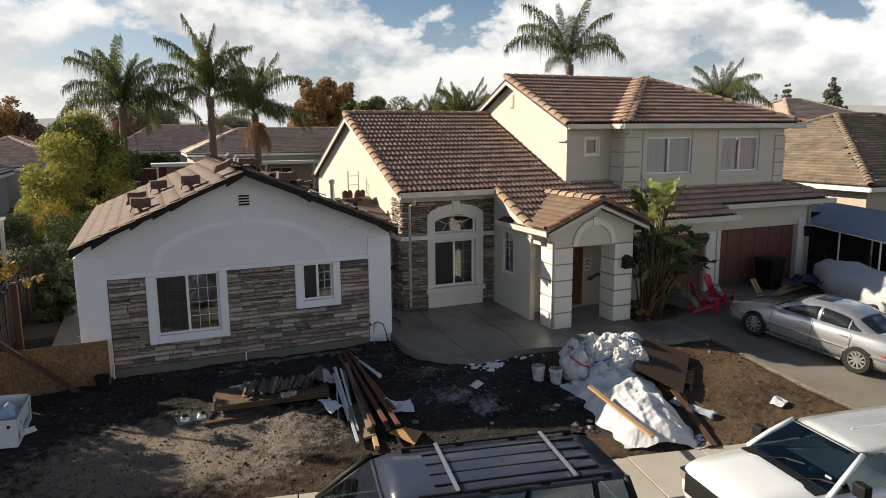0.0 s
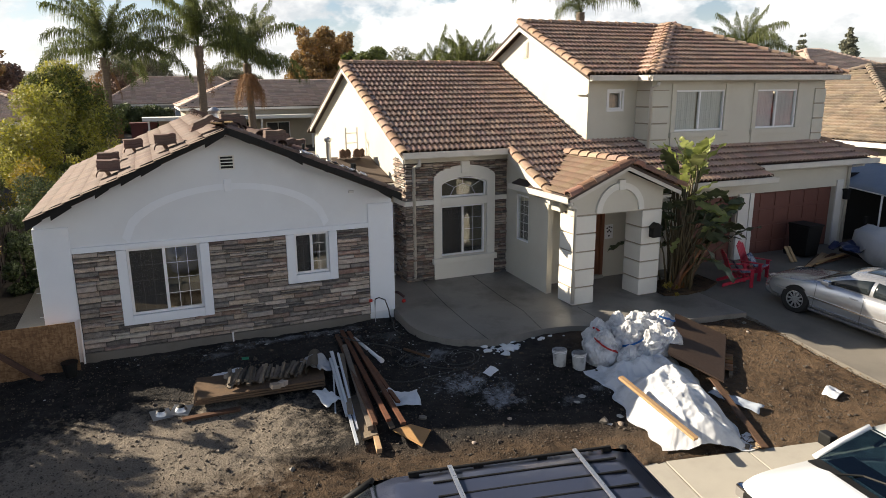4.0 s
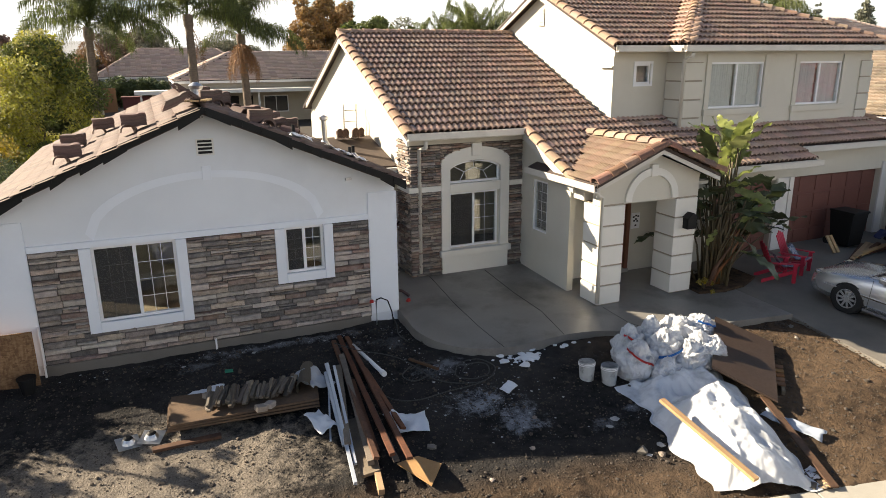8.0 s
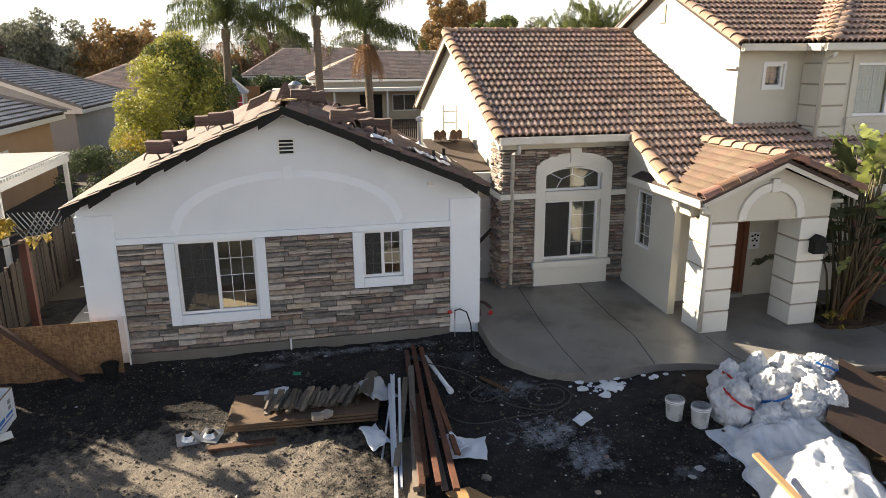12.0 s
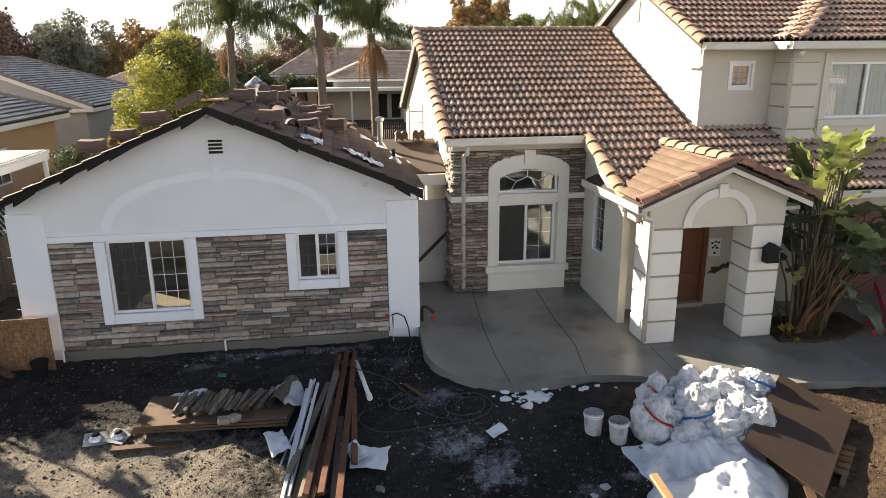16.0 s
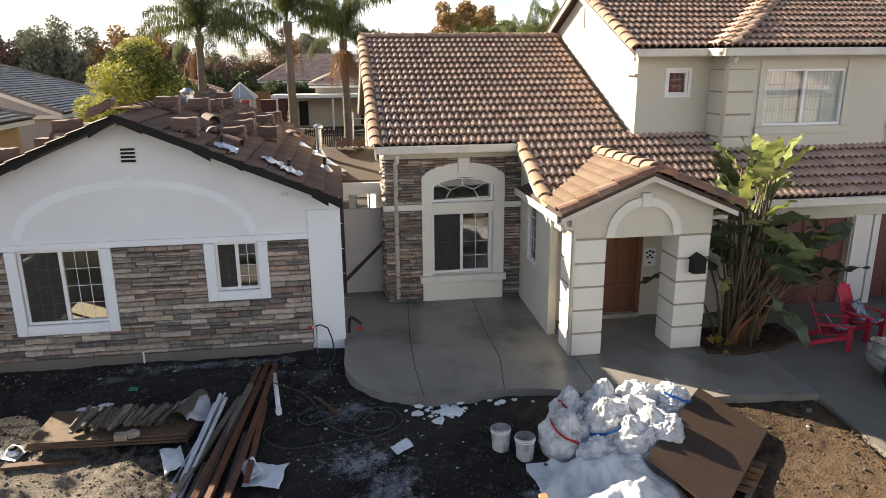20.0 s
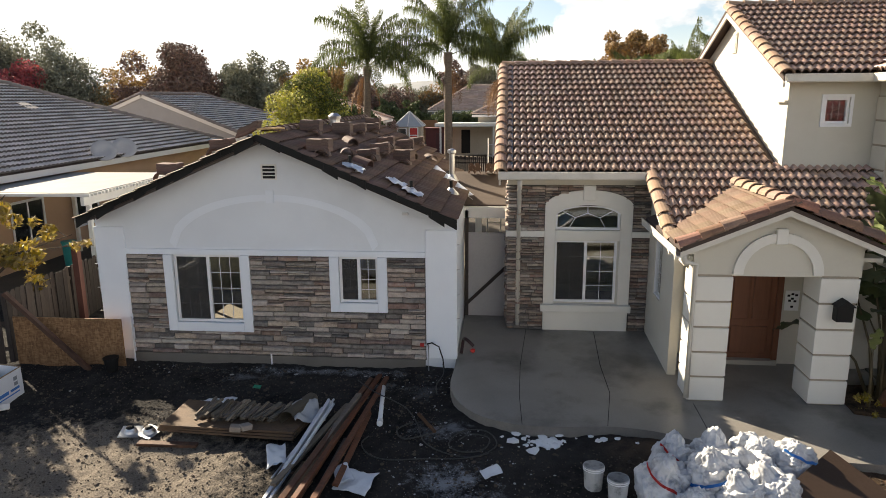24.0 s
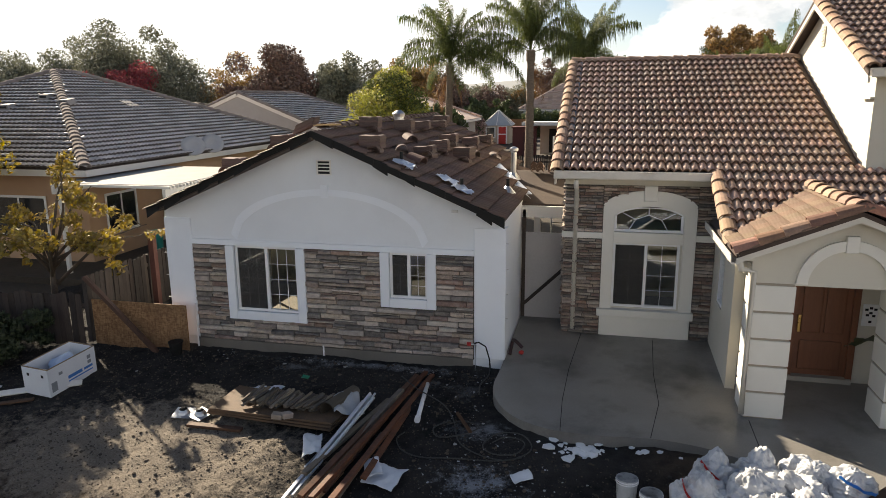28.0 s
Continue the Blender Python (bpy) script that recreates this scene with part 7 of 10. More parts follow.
def tree(x, y, h, r, material, label, leaves=4000, size=0.14, trunk=0.16, clumps=26, low=0.35, seed=0, second=None, name="tree", limbs=7, lobes=0):
    rnd = random.Random(seed)
    t = thing(name, label, "tree", at=(x, y, 0))
    cs = []
    for i in range(clumps):
        a, k = rnd.uniform(0, 6.28), rnd.random() ** 0.5
        z = h * (low + (1 - low) * rnd.random())
        f = math.sin(math.pi * min(0.95, max(0.12, (z / h - low) / (1 - low) * 0.8 + 0.15)))
        cs.append((math.cos(a) * r * k * f, math.sin(a) * r * k * f, z - r * 0.15, r * rnd.uniform(0.22, 0.42)))
    if lobes:
        tops = [(rnd.uniform(-0.8, 0.8) * r, rnd.uniform(-0.6, 0.6) * r, h * rnd.uniform(0.34, 0.86), r * rnd.uniform(0.5, 0.75)) for _ in range(lobes)]
        tops[0] = (rnd.uniform(-0.2, 0.2) * r, 0.0, h * 0.82, r * 0.55)
        cs = []
        for i in range(clumps):
            lx, ly, lz, lr = tops[i % lobes]
            d = Vector((rnd.gauss(0, 1), rnd.gauss(0, 1), rnd.gauss(0, 0.8))).normalized() * lr * rnd.uniform(0.3, 1.0)
            cs.append((lx + d.x, ly + d.y, max(0.4, lz + d.z - (i % 3) * 0.14 * h), lr * rnd.uniform(0.28, 0.6)))
    bm = bmesh.new()
    tube(bm, [(0, 0, 0), (0.05, 0, h * low * 0.7), (0.0, 0.05, h * low * 1.1)], [trunk, trunk * 0.8, trunk * 0.6], 8)
    part("trunk", bm, TRUNK, t, smooth=True)
    for i in range(limbs):
        c = cs[i * len(cs) // limbs]
        bm = bmesh.new()
        tube(bm, [(0, 0.02, h * low * 0.85), (c[0] * 0.5, c[1] * 0.5, h * low + (c[2] - h * low) * 0.45), (c[0], c[1], c[2])], [trunk * 0.5, trunk * 0.3, trunk * 0.1], 6)
        part("limb", bm, TRUNK, t, smooth=True)
    if second:
        half = len(cs) // 3
        leaf_cloud("crown", cs[half:], int(leaves * 0.7), size, material, t, seed)
        leaf_cloud("crown", cs[:half], int(leaves * 0.3), size, second, t, seed + 1)
    else:
        leaf_cloud("crown", cs, leaves, size, material, t, seed)
    return t


# the bushy tree behind the wing, hedge along the passage
tree(-2.75, 36.0, 6.25, 2.3, LEAF_LIME, "dense rounded tree with yellow-green leaves behind the wing", 60000, 0.072, 0.2, 80, 0.08, 11, second=LEAF)
HEDGE = mat("hedge_leaf", (0.10, 0.125, 0.05), (0.05, 0.07, 0.03), rough=0.6, scale=1, fine=6, bump=0.0, vary=0.35, trans=0.25)
for i, (x, y, h, r) in enumerate(((-2.7, 22.5, 1.5, 0.6), (-2.75, 24.5, 2.0, 0.9), (-3.1, 27.0, 2.7, 1.2), (-3.0, 30.0, 3.0, 1.5), (-4.6, 29.5, 2.6, 1.3))):
    tree(x, y, h, r, HEDGE, "grey-green shrub along the side passage", 6000, 0.05, 0.05, 16, 0.1, 30 + i, second=LEAF_YELLOW if i == 3 else None, name="shrub", limbs=4)
for i, (x, y, h, r) in enumerate(((-5.0, 15.2, 0.9, 0.7), (-5.8, 15.6, 1.1, 0.8), (-4.5, 16.0, 0.8, 0.5))):
    tree(x, y, h, r, LEAF_SHADY, "low dark green shrub by the street fence", 2200, 0.06, 0.04, 12, 0.05, 40 + i, name="shrub", limbs=3)
# small tree with yellow leaves by the neighbour's fence
ytree = thing("yellow_tree", "small autumn tree with sparse yellow leaves by the fence", "tree", at=(-5.2, 17.3, -0.1))
rnd = random.Random(5)
bm = bmesh.new()
tube(bm, [(0, 0, 0), (0.03, 0, 0.9), (0.0, 0.05, 1.7)], [0.09, 0.075, 0.06], 9)
part("trunk", bm, TRUNK, ytree, smooth=True)
tips = []
for i in range(12):
    a = i * 2.4
    tip = Vector((math.cos(a) * rnd.uniform(1.0, 2.5) + 0.1, math.sin(a) * rnd.uniform(0.6, 1.5), rnd.uniform(2.0, 4.1)))
    if i % 4 == 0:
        tip = Vector((rnd.uniform(1.7, 2.7), rnd.uniform(-0.6, 0.4), rnd.uniform(1.6, 2.6)))
    base = Vector((0, 0.03, rnd.uniform(0.9, 1.7)))
    mid = base.lerp(tip, 0.5) + Vector((rnd.uniform(-0.25, 0.25), rnd.uniform(-0.2, 0.2), rnd.uniform(0.1, 0.5)))
    limb = part("branch", tube(bmesh.new(), [base, mid, tip], [0.045, 0.028, 0.010], 6), TRUNK, ytree, smooth=True)
    for k in range(6):
        f = 0.1 + 0.17 * k
        q = base.lerp(mid, f * 2) if f < 0.5 else mid.lerp(tip, f * 2 - 1)
        if f < 0.35:
            continue
        end = q + Vector((rnd.uniform(-0.5, 0.5), rnd.uniform(-0.45, 0.45), rnd.uniform(-0.35, 0.55)))
        part("twig", tube(bmesh.new(), [q, q.lerp(end, 0.5) + Vector((0, 0, 0.06)), end], [0.012, 0.008, 0.004], 5), TRUNK, limb, smooth=True)
        for w_ in (0.55, 1.0):
            c_ = q.lerp(end, w_)
            tips.append((c_.x, c_.y, c_.z - 0.04, rnd.uniform(0.10, 0.22)))
leaf_cloud("crown", tips, 2700, 0.08, mat("amber_leaf", (0.36, 0.25, 0.055), (0.19, 0.15, 0.04), rough=0.6, scale=0.9, fine=6, bump=0.0, vary=0.35, trans=0.35), ytree, 55)

# unseen trees added beyond the fence to shade the corner of the yard
tree(-11.5, 19.3, 7.6, 2.5, LEAF_YELLOW, "tall autumn tree added beyond the side fence, out of view", 13000, 0.09, 0.14, 40, 0.42, 92)
tree(-13.6, 18.0, 8.2, 2.7, LEAF_YELLOW, "tall autumn tree added beyond the side fence, out of view", 13000, 0.09, 0.14, 40, 0.36, 94)
tree(-12.5, 20.6, 7.4, 1.6, LEAF_YELLOW, "tall autumn tree added beyond the side fence, out of view", 4200, 0.10, 0.12, 22, 0.4, 96)
# distant trees, by rough distance
FARSEED = 100
# the maroon leaf colour is lightened for haze as well
for x, y, h, r, m, lab, n in ((-46, 80, 14.5, 6.3, LEAF_HAZED, "large dark green tree beyond the roofs", 5200), (-30.3, 80, 11.8, 4.6, mat("maroon_leaf", (0.22, 0.125, 0.10), (0.135, 0.10, 0.075), rough=0.7, vary=0.35, bump=0.0, scale=0.4, fine=3), "broad tree with dull maroon leaves beyond the roofs", 4200),
                              (-22, 80, 10.8, 3.4, LEAF_HAZED, "dark green tree beyond the roofs", 3000), (-47.2, 74, 9.6, 3.2, LEAF_RED, "bright red autumn tree beyond the roofs", 2600), (-63, 84, 12, 5, LEAF_HAZED, "dark green tree beyond the roofs", 3000), (-70, 84, 11, 5, LEAF_HAZED, "dark green tree beyond the roofs", 2600),
                              (-36, 84, 9, 4, LEAF_ORANGE, "pale autumn tree beyond the roofs", 2200), (-15, 82, 8.8, 3.2, LEAF_ORANGE, "orange-brown autumn tree beyond the roofs", 2600), (-0.4, 118, 10.8, 3.4, MATS["maroon_leaf"], "broad tree with dull maroon leaves beyond the roofs", 2600), (-12, 90, 8.6, 3.2, MATS["maroon_leaf"], "bare-looking brown tree beyond the roofs", 1800),
                              (20.2, 80, 12.6, 3.1, LEAF_ORANGE, "autumn tree with orange-brown leaves behind the house", 4200), (2.7, 116, 11.2, 2.6, LEAF_HAZED, "dark green tree beyond the roofs", 2600), (14, 116, 8.6, 3.4, LEAF_HAZED, "dark green tree beyond the roofs", 2200), (-7.2, 86, 4.9, 1.8, HEDGE, "rounded green bush in a back yard", 1500),
                              (-4.6, 88, 4.7, 1.6, HEDGE, "rounded green bush in a back yard", 1500), (-3.2, 47, 4.7, 1.7, HEDGE, "rounded green bush in a back yard", 1500), (19.2, 60, 9.2, 2.3, LEAF, "round green tree behind the house", 2600), (30, 85, 9, 3.5, LEAF_HAZED, "dark green tree beyond the roofs", 2200), (42, 90, 9, 4, HEDGE, "grey-green tree beyond the roofs", 2200), (-28, 95, 9.5, 4.5, LEAF_HAZED, "dark green tree beyond the roofs", 2200),
                              (-11.5, 118, 6.6, 3.2, MATS["maroon_leaf"], "bare-looking brown tree beyond the roofs", 1300), (-7.6, 121, 6.4, 3.0, LEAF_HAZED, "dark green tree beyond the roofs", 1300), (-3.6, 122, 7.4, 3.2, LEAF_ORANGE, "pale autumn tree beyond the roofs", 1300), (-14.5, 121, 7.4, 3.4, LEAF_HAZED, "dark green tree beyond the roofs", 1300),
                              (-10.2, 92, 4.6, 1.9, HEDGE, "rounded green bush in a back yard", 900), (-1.6, 93, 3.6, 1.8, HEDGE, "rounded green bush in a back yard", 900), (1.9, 94, 3.0, 1.7, HEDGE, "rounded green bush in a back yard", 900)):
    FARSEED += 3
    tree(x, y, h, r, m, lab, int(n * 10), 0.19, 0.25, 150, 0.1, FARSEED, limbs=6, lobes=11)
for x, y, h in ((94.6, 80, 12.4), (96.6, 81, 12.6), (92.6, 80, 10.8)):
    t = thing("cypress", "slim dark cypress beyond the roofs", "tree", "cypresses", at=(x, y, 0))
    part("trunk", tube(bmesh.new(), [(0, 0, 0), (0, 0, h * 0.9)], [0.2, 0.05], 6), TRUNK, t)
    leaf_cloud("crown", [(0, 0, h * (0.1 + 0.9 * k / 12), 0.75 * math.sin(math.pi * (0.15 + 0.83 * k / 12)) + 0.12) for k in range(13)], 5000, 0.24, LEAF_HAZED, t, int(x))
t = thing("conifer", "dark pointed conifer beyond the roofs", "tree", at=(105.5, 80, 0))
part("trunk", tube(bmesh.new(), [(0, 0, 0), (0, 0, 13)], [0.3, 0.05], 6), TRUNK, t)
leaf_cloud("crown", [(1.9 * (1 - k / 12) * math.cos(k * 2.4), 1.9 * (1 - k / 12) * math.sin(k * 2.4), 4 + 9.6 * k / 12, 2.3 * (1 - k / 13) + 0.25) for k in range(13)], 9000, 0.28, LEAF_HAZED, t, 77)
# pink shrub in the back yard
tree(-5.9, 76.5, 3.5, 1.5, mat("pinkish_leaf", (0.36, 0.235, 0.20), (0.22, 0.15, 0.125), rough=0.7, vary=0.3, bump=0.0, scale=1, fine=6), "dusty pink flowering shrub in the back yard", 3000, 0.09, 0.06, 16, 0.1, 61, name="shrub", limbs=4)

# bird of paradise beside the porch
def paddle(name, length, width, material, split, seed):
    rnd_ = random.Random(seed)
    n = 22
    sag = rnd_.uniform(0.12, 0.4) if material is PADDLE_M else rnd_.uniform(0.06, 0.2)
    verts, faces = [], []
    for i in range(n + 1):
        t = i / n
        w = width * math.sin(math.pi * min(1, t * 0.93 + 0.05)) ** 0.7 * rnd_.uniform(0.93, 1.03)
        z = -sag * length * t * t
        x = length * t * (1 - 0.12 * t)
        for s, k in ((-1, 1.0), (-1, 0.5), (0, 0), (1, 0.5), (1, 1.0)):
            verts.append((x + rnd_.uniform(-0.01, 0.01), s * w * k, z + 0.30 * w * k - 0.22 * w * k * k + 0.03 * math.sin(t * 17 + s + seed) * k + rnd_.uniform(-0.012, 0.012) * k))
        if i:
            o = 5 * i
            for c in range(4):
                if split and c in (0, 3) and rnd_.random() < 0.09:
                    continue
                faces.append((o - 5 + c, o - 4 + c, o + 1 + c, o + c))
    me = bpy.data.meshes.new(name)
    me.from_pydata(verts, [], faces)
    me.update()
    me.materials.append(material)
    me.polygons.foreach_set("use_smooth", [True] * len(faces))
    return me


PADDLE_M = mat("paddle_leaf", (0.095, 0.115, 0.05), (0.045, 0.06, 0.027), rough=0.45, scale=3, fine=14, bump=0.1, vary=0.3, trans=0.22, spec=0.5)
STALK = mat("leaf_stalk", (0.105, 0.085, 0.04), (0.075, 0.05, 0.028), rough=0.6, scale=3, fine=10)
# Paler copy of the leaf: sun on the top put into its colour
PADDLE_L = mat("sunlit_paddle_leaf", (0.34, 0.37, 0.13), (0.16, 0.20, 0.06), rough=0.35, scale=3, fine=14, bump=0.1, vary=0.25, trans=0.35, spec=0.5)
PADDLES = [paddle("leaf", 1.0, 0.185, PADDLE_M, True, i) for i in range(5)]
PADDLES_L = [paddle("leaf", 0.95, 0.14, PADDLE_L, True, 10 + i) for i in range(4)]
strel = thing("bird_of_paradise", "tall bird of paradise plant with broad glossy paddle leaves", "plant", at=(13.42, 15.4, 0.0))
rnd = random.Random(8)


def stalk_leaf(bx, by, ox, oy, hh, pitch, meshes, sc, heading):
    top = Vector((bx + ox, by + oy, hh))
    bm = bmesh.new()
    tube(bm, [(bx, by, 0), (bx + ox * 0.3, by + oy * 0.3, hh * 0.5), top], [0.04, 0.022, 0.012], 6)
    part("stalk", bm, STALK, strel, smooth=True)
    ob = new("leaf", rnd.choice(meshes))
    ob.parent = strel
    ob.matrix_basis = Matrix.Translation(top) @ pose(0, 0, 0, rnd.uniform(-40, 40), -pitch, heading) @ Matrix.Diagonal((sc, sc, sc, 1))


# upright sunlit-coloured leaves at the top, arching ones round them, low dark ones fanning to the driveway
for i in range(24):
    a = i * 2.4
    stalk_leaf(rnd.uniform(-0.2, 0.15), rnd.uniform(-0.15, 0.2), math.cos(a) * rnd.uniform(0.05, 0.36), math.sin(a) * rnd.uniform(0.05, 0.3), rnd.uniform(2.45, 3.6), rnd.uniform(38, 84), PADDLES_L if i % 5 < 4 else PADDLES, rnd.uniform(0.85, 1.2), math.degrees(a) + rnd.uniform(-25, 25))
for i in range(26):
    a = i * 2.4 + 0.7
    ox, oy = math.cos(a) * rnd.uniform(0.25, 0.8), math.sin(a) * rnd.uniform(0.15, 0.6)
    ox = max(ox, -0.45) + 0.12
    stalk_leaf(rnd.uniform(-0.3, 0.3), rnd.uniform(-0.2, 0.3), ox, oy, rnd.uniform(1.5, 2.7), rnd.uniform(-25, 45), PADDLES_L if i % 5 == 0 else PADDLES, rnd.uniform(0.85, 1.15), math.degrees(math.atan2(oy, ox)) + rnd.uniform(-30, 30))
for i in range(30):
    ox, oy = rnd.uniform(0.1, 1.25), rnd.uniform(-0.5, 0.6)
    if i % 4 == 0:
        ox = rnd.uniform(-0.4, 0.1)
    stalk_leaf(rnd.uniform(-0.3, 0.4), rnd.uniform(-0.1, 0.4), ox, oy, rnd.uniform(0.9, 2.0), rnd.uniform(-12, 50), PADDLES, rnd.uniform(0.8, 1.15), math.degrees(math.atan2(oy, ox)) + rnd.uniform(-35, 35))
# one leaf reaches behind the column, two small ones stand before it
stalk_leaf(-0.3, 0.3, -0.7, 0.5, 1.28, -4, PADDLES, 0.95, 176)
stalk_leaf(-0.55, -0.2, -0.1, -0.1, 1.15, 60, PADDLES_L, 0.7, 250)
stalk_leaf(0.0, -0.35, 0.05, -0.1, 0.95, 10, PADDLES_L, 0.75, 300)
for i in range(22):
    a = rnd.uniform(0, 6.28)
    bm = bmesh.new()
    r0, lean_ = rnd.uniform(0.05, 0.45), rnd.uniform(0.1, 0.75)
    foot = Vector((math.cos(a) * r0, math.sin(a) * r0 * 0.7, 0))
    tip = foot + Vector((lean_, rnd.uniform(-0.15, 0.1), rnd.uniform(0.7, 1.5)))
    tube(bm, [foot, foot.lerp(tip, 0.5) + Vector((-0.06, 0, 0.06)), tip], [0.075, 0.05, 0.02], 7)
    part("old_stalk", bm, mat("dry_stalk", (0.26, 0.12, 0.05), (0.10, 0.05, 0.026), rough=0.85, scale=4, fine=20, stretch=(4, 4, 0.6), vary=0.3), strel, smooth=True)
bm = bmesh.new()
ring = [(12.56, 15.0), (13.2, 14.85), (13.9, 14.95), (14.62, 15.3), (14.7, 16.1), (12.62, 16.1)]
poly(bm, [(x, y, 0.03) for x, y in ring], (0, 0, 0.06))
tagged(part("planting_bed", bm, DIRT), "dark soil bed at the foot of the tall plant", "planting bed", kind="structure")
tree(12.72, 15.0, 0.42, 0.2, LEAF_YELLOW, "small yellow-green plant by the porch column", 260, 0.05, 0.015, 8, 0.1, 71, name="small_plant", limbs=3)
# mulch along the driveway
ms = []
for i in range(420):
    y = random.uniform(8.9, 13.2)
    x = random.gauss(13.45, 0.10)
    r = random.uniform(0.012, 0.035)
    ms.append(Matrix.Translation((min(x, 13.75), y, gl(min(x, 13.6), y) + 0.015)) @ Matrix.Rotation(random.uniform(0, 6.28), 4, "Z") @ Matrix.Diagonal((r, r * 0.6, 0.008, 1)))
tagged(join_mesh("fallen_leaves", clod, ms, mat("leaf_litter", (0.13, 0.075, 0.04), (0.07, 0.045, 0.028), rough=0.9, vary=0.4), None), "dry brown leaf litter along the driveway edge", "leaf litter", kind="stuff")

# ---- vehicles ----
TYRE = mat("tyre_rubber", (0.022, 0.022, 0.022), (0.014, 0.014, 0.014), rough=0.8, fine=40)
ALLOY = mat("alloy", (0.7, 0.71, 0.73), (0.6, 0.61, 0.63), rough=0.3, metal=0.9, bump=0.0)
CAR_GLASS = glass_mat("car_glass", (0.34, 0.42, 0.44), 0.12)
SEAT = mat("grey_seat", (0.22, 0.215, 0.21), (0.16, 0.155, 0.15), rough=0.9)
CHROME = mat("chrome", (0.8, 0.8, 0.82), (0.75, 0.75, 0.77), rough=0.12, metal=1.0, bump=0.0)


def paint(name, c, metal=0.0, rough=0.3):
    return mat(name, c, tuple(v * 0.93 for v in c), rough=rough, metal=metal, bump=0.0, coat=1.0, scale=0.5, fine=8, spec=0.5, wear=0.03)


NAVY = paint("navy_paint", (0.075, 0.09, 0.15), 0.0, 0.3)


def loft(bm, sections):
    """A closed skin through rings of points that all have the same count."""
    rings = [[bm.verts.new(p) for p in s] for s in sections]
    k = len(rings[0])
    for a, b in zip(rings, rings[1:]):
        for i in range(k):
            bm.faces.new((a[i], a[(i + 1) % k], b[(i + 1) % k], b[i]))
    bm.faces.new(rings[0][::-1])
    bm.faces.new(rings[-1])
    bmesh.ops.recalc_face_normals(bm, faces=bm.faces[:])
    return bm


def body_ring(x, w, z0, z1, crown, tuck=0.9):
    half = [(w * tuck, z0), (w * 0.985, z0 + (z1 - z0) * 0.25), (w, z0 + (z1 - z0) * 0.55), (w * 0.965, z0 + (z1 - z0) * 0.86), (w * 0.88, z1), (w * 0.5, z1 + crown)]
    right = [(x, -y, z) for y, z in half]
    left = [(x, y, z) for y, z in reversed(half)]
    return right + left


def smooth_rings(secs, steps=5):
    """Rings between the given ones, on a curve through them."""
    out = []
    for i in range(len(secs) - 1):
        p = [secs[max(i - 1, 0)], secs[i], secs[i + 1], secs[min(i + 2, len(secs) - 1)]]
        for k in range(steps):
            t = k / steps
            ring = []
            for a, b, c, d in zip(*p):
                a, b, c, d = Vector(a), Vector(b), Vector(c), Vector(d)
                ring.append(tuple(0.5 * ((2 * b) + (c - a) * t + (2 * a - 5 * b + 4 * c - d) * t * t + (3 * b - a - 3 * c + d) * t ** 3)))
            out.append(ring)
    return out + [secs[-1]]


def lerp_smooth(table, v):
    """A soft curve through a falling table of (x, value)."""
    xs, ys = [r[0] for r in table], [r[1] for r in table]
    if v >= xs[0]:
        return ys[0]
    for i in range(len(xs) - 1):
        if v >= xs[i + 1]:
            t = (v - xs[i]) / (xs[i + 1] - xs[i])
            a, b, c, d = ys[max(i - 1, 0)], ys[i], ys[i + 1], ys[min(i + 2, len(ys) - 1)]
            return 0.5 * (2 * b + (c - a) * t + (2 * a - 5 * b + 4 * c - d) * t * t + (3 * b - a - 3 * c + d) * t ** 3)
    return ys[-1]


def wheel(parent, x, y, r, side, width=0.22):
    w = thing("wheel", "", "", at=(x, y, r))
    w.parent = parent
    bm = bmesh.new()
    prof = [(r * 0.66, -width / 2), (r * 0.96, -width / 2), (r, -width / 2 + 0.03), (r, width / 2 - 0.03), (r * 0.96, width / 2), (r * 0.66, width / 2)]
    n = 26
    rings = [[bm.verts.new((math.cos(a) * q, p, math.sin(a) * q)) for q, p in prof] for a in [2 * math.pi * i / n for i in range(n)]]
    for i in range(n):
        a, b = rings[i], rings[(i + 1) % n]
        for j in range(len(prof) - 1):
            bm.faces.new((a[j], a[j + 1], b[j + 1], b[j]))
    bmesh.ops.recalc_face_normals(bm, faces=bm.faces[:])
    part("tyre", bm, TYRE, w, smooth=False)
    bm = bmesh.new()
    o = side * (width / 2 - 0.03)
    rr = [[bm.verts.new((math.cos(a) * q, o + s_, math.sin(a) * q)) for q, s_ in ((r * 0.67, 0.02 * side), (r * 0.60, 0.02 * side), (r * 0.58, -0.05 * side))] for a in [2 * math.pi * i / n for i in range(n)]]
    for i in range(n):
        a, b = rr[i], rr[(i + 1) % n]
        for j in range(2):
            bm.faces.new((a[j], a[j + 1], b[j + 1], b[j]))
    for k in range(10):
        m = pose(0, 0, 0, 0, 36 * k, 0)
        box(bm, r * 0.08, r * 0.6, o - 0.012, o + 0.012, -0.022, 0.022, m=m)
    tube(bm, [(0, o - 0.02, 0), (0, o + 0.025, 0)], r * 0.14, 14)
    part("rim", bm, ALLOY, w)
    bm = bmesh.new()
    tube(bm, [(0, o - 0.07 * side, 0), (0, o - 0.06 * side, 0)], r * 0.6, 20)
    part("brake_disc", bm, BLACK, w)
    return w


def quad(bm, pts, t=0.006):
    a, b, c = Vector(pts[0]), Vector(pts[1]), Vector(pts[2])
    n = (b - a).cross(c - a).normalized()
    return poly(bm, pts, n * t)


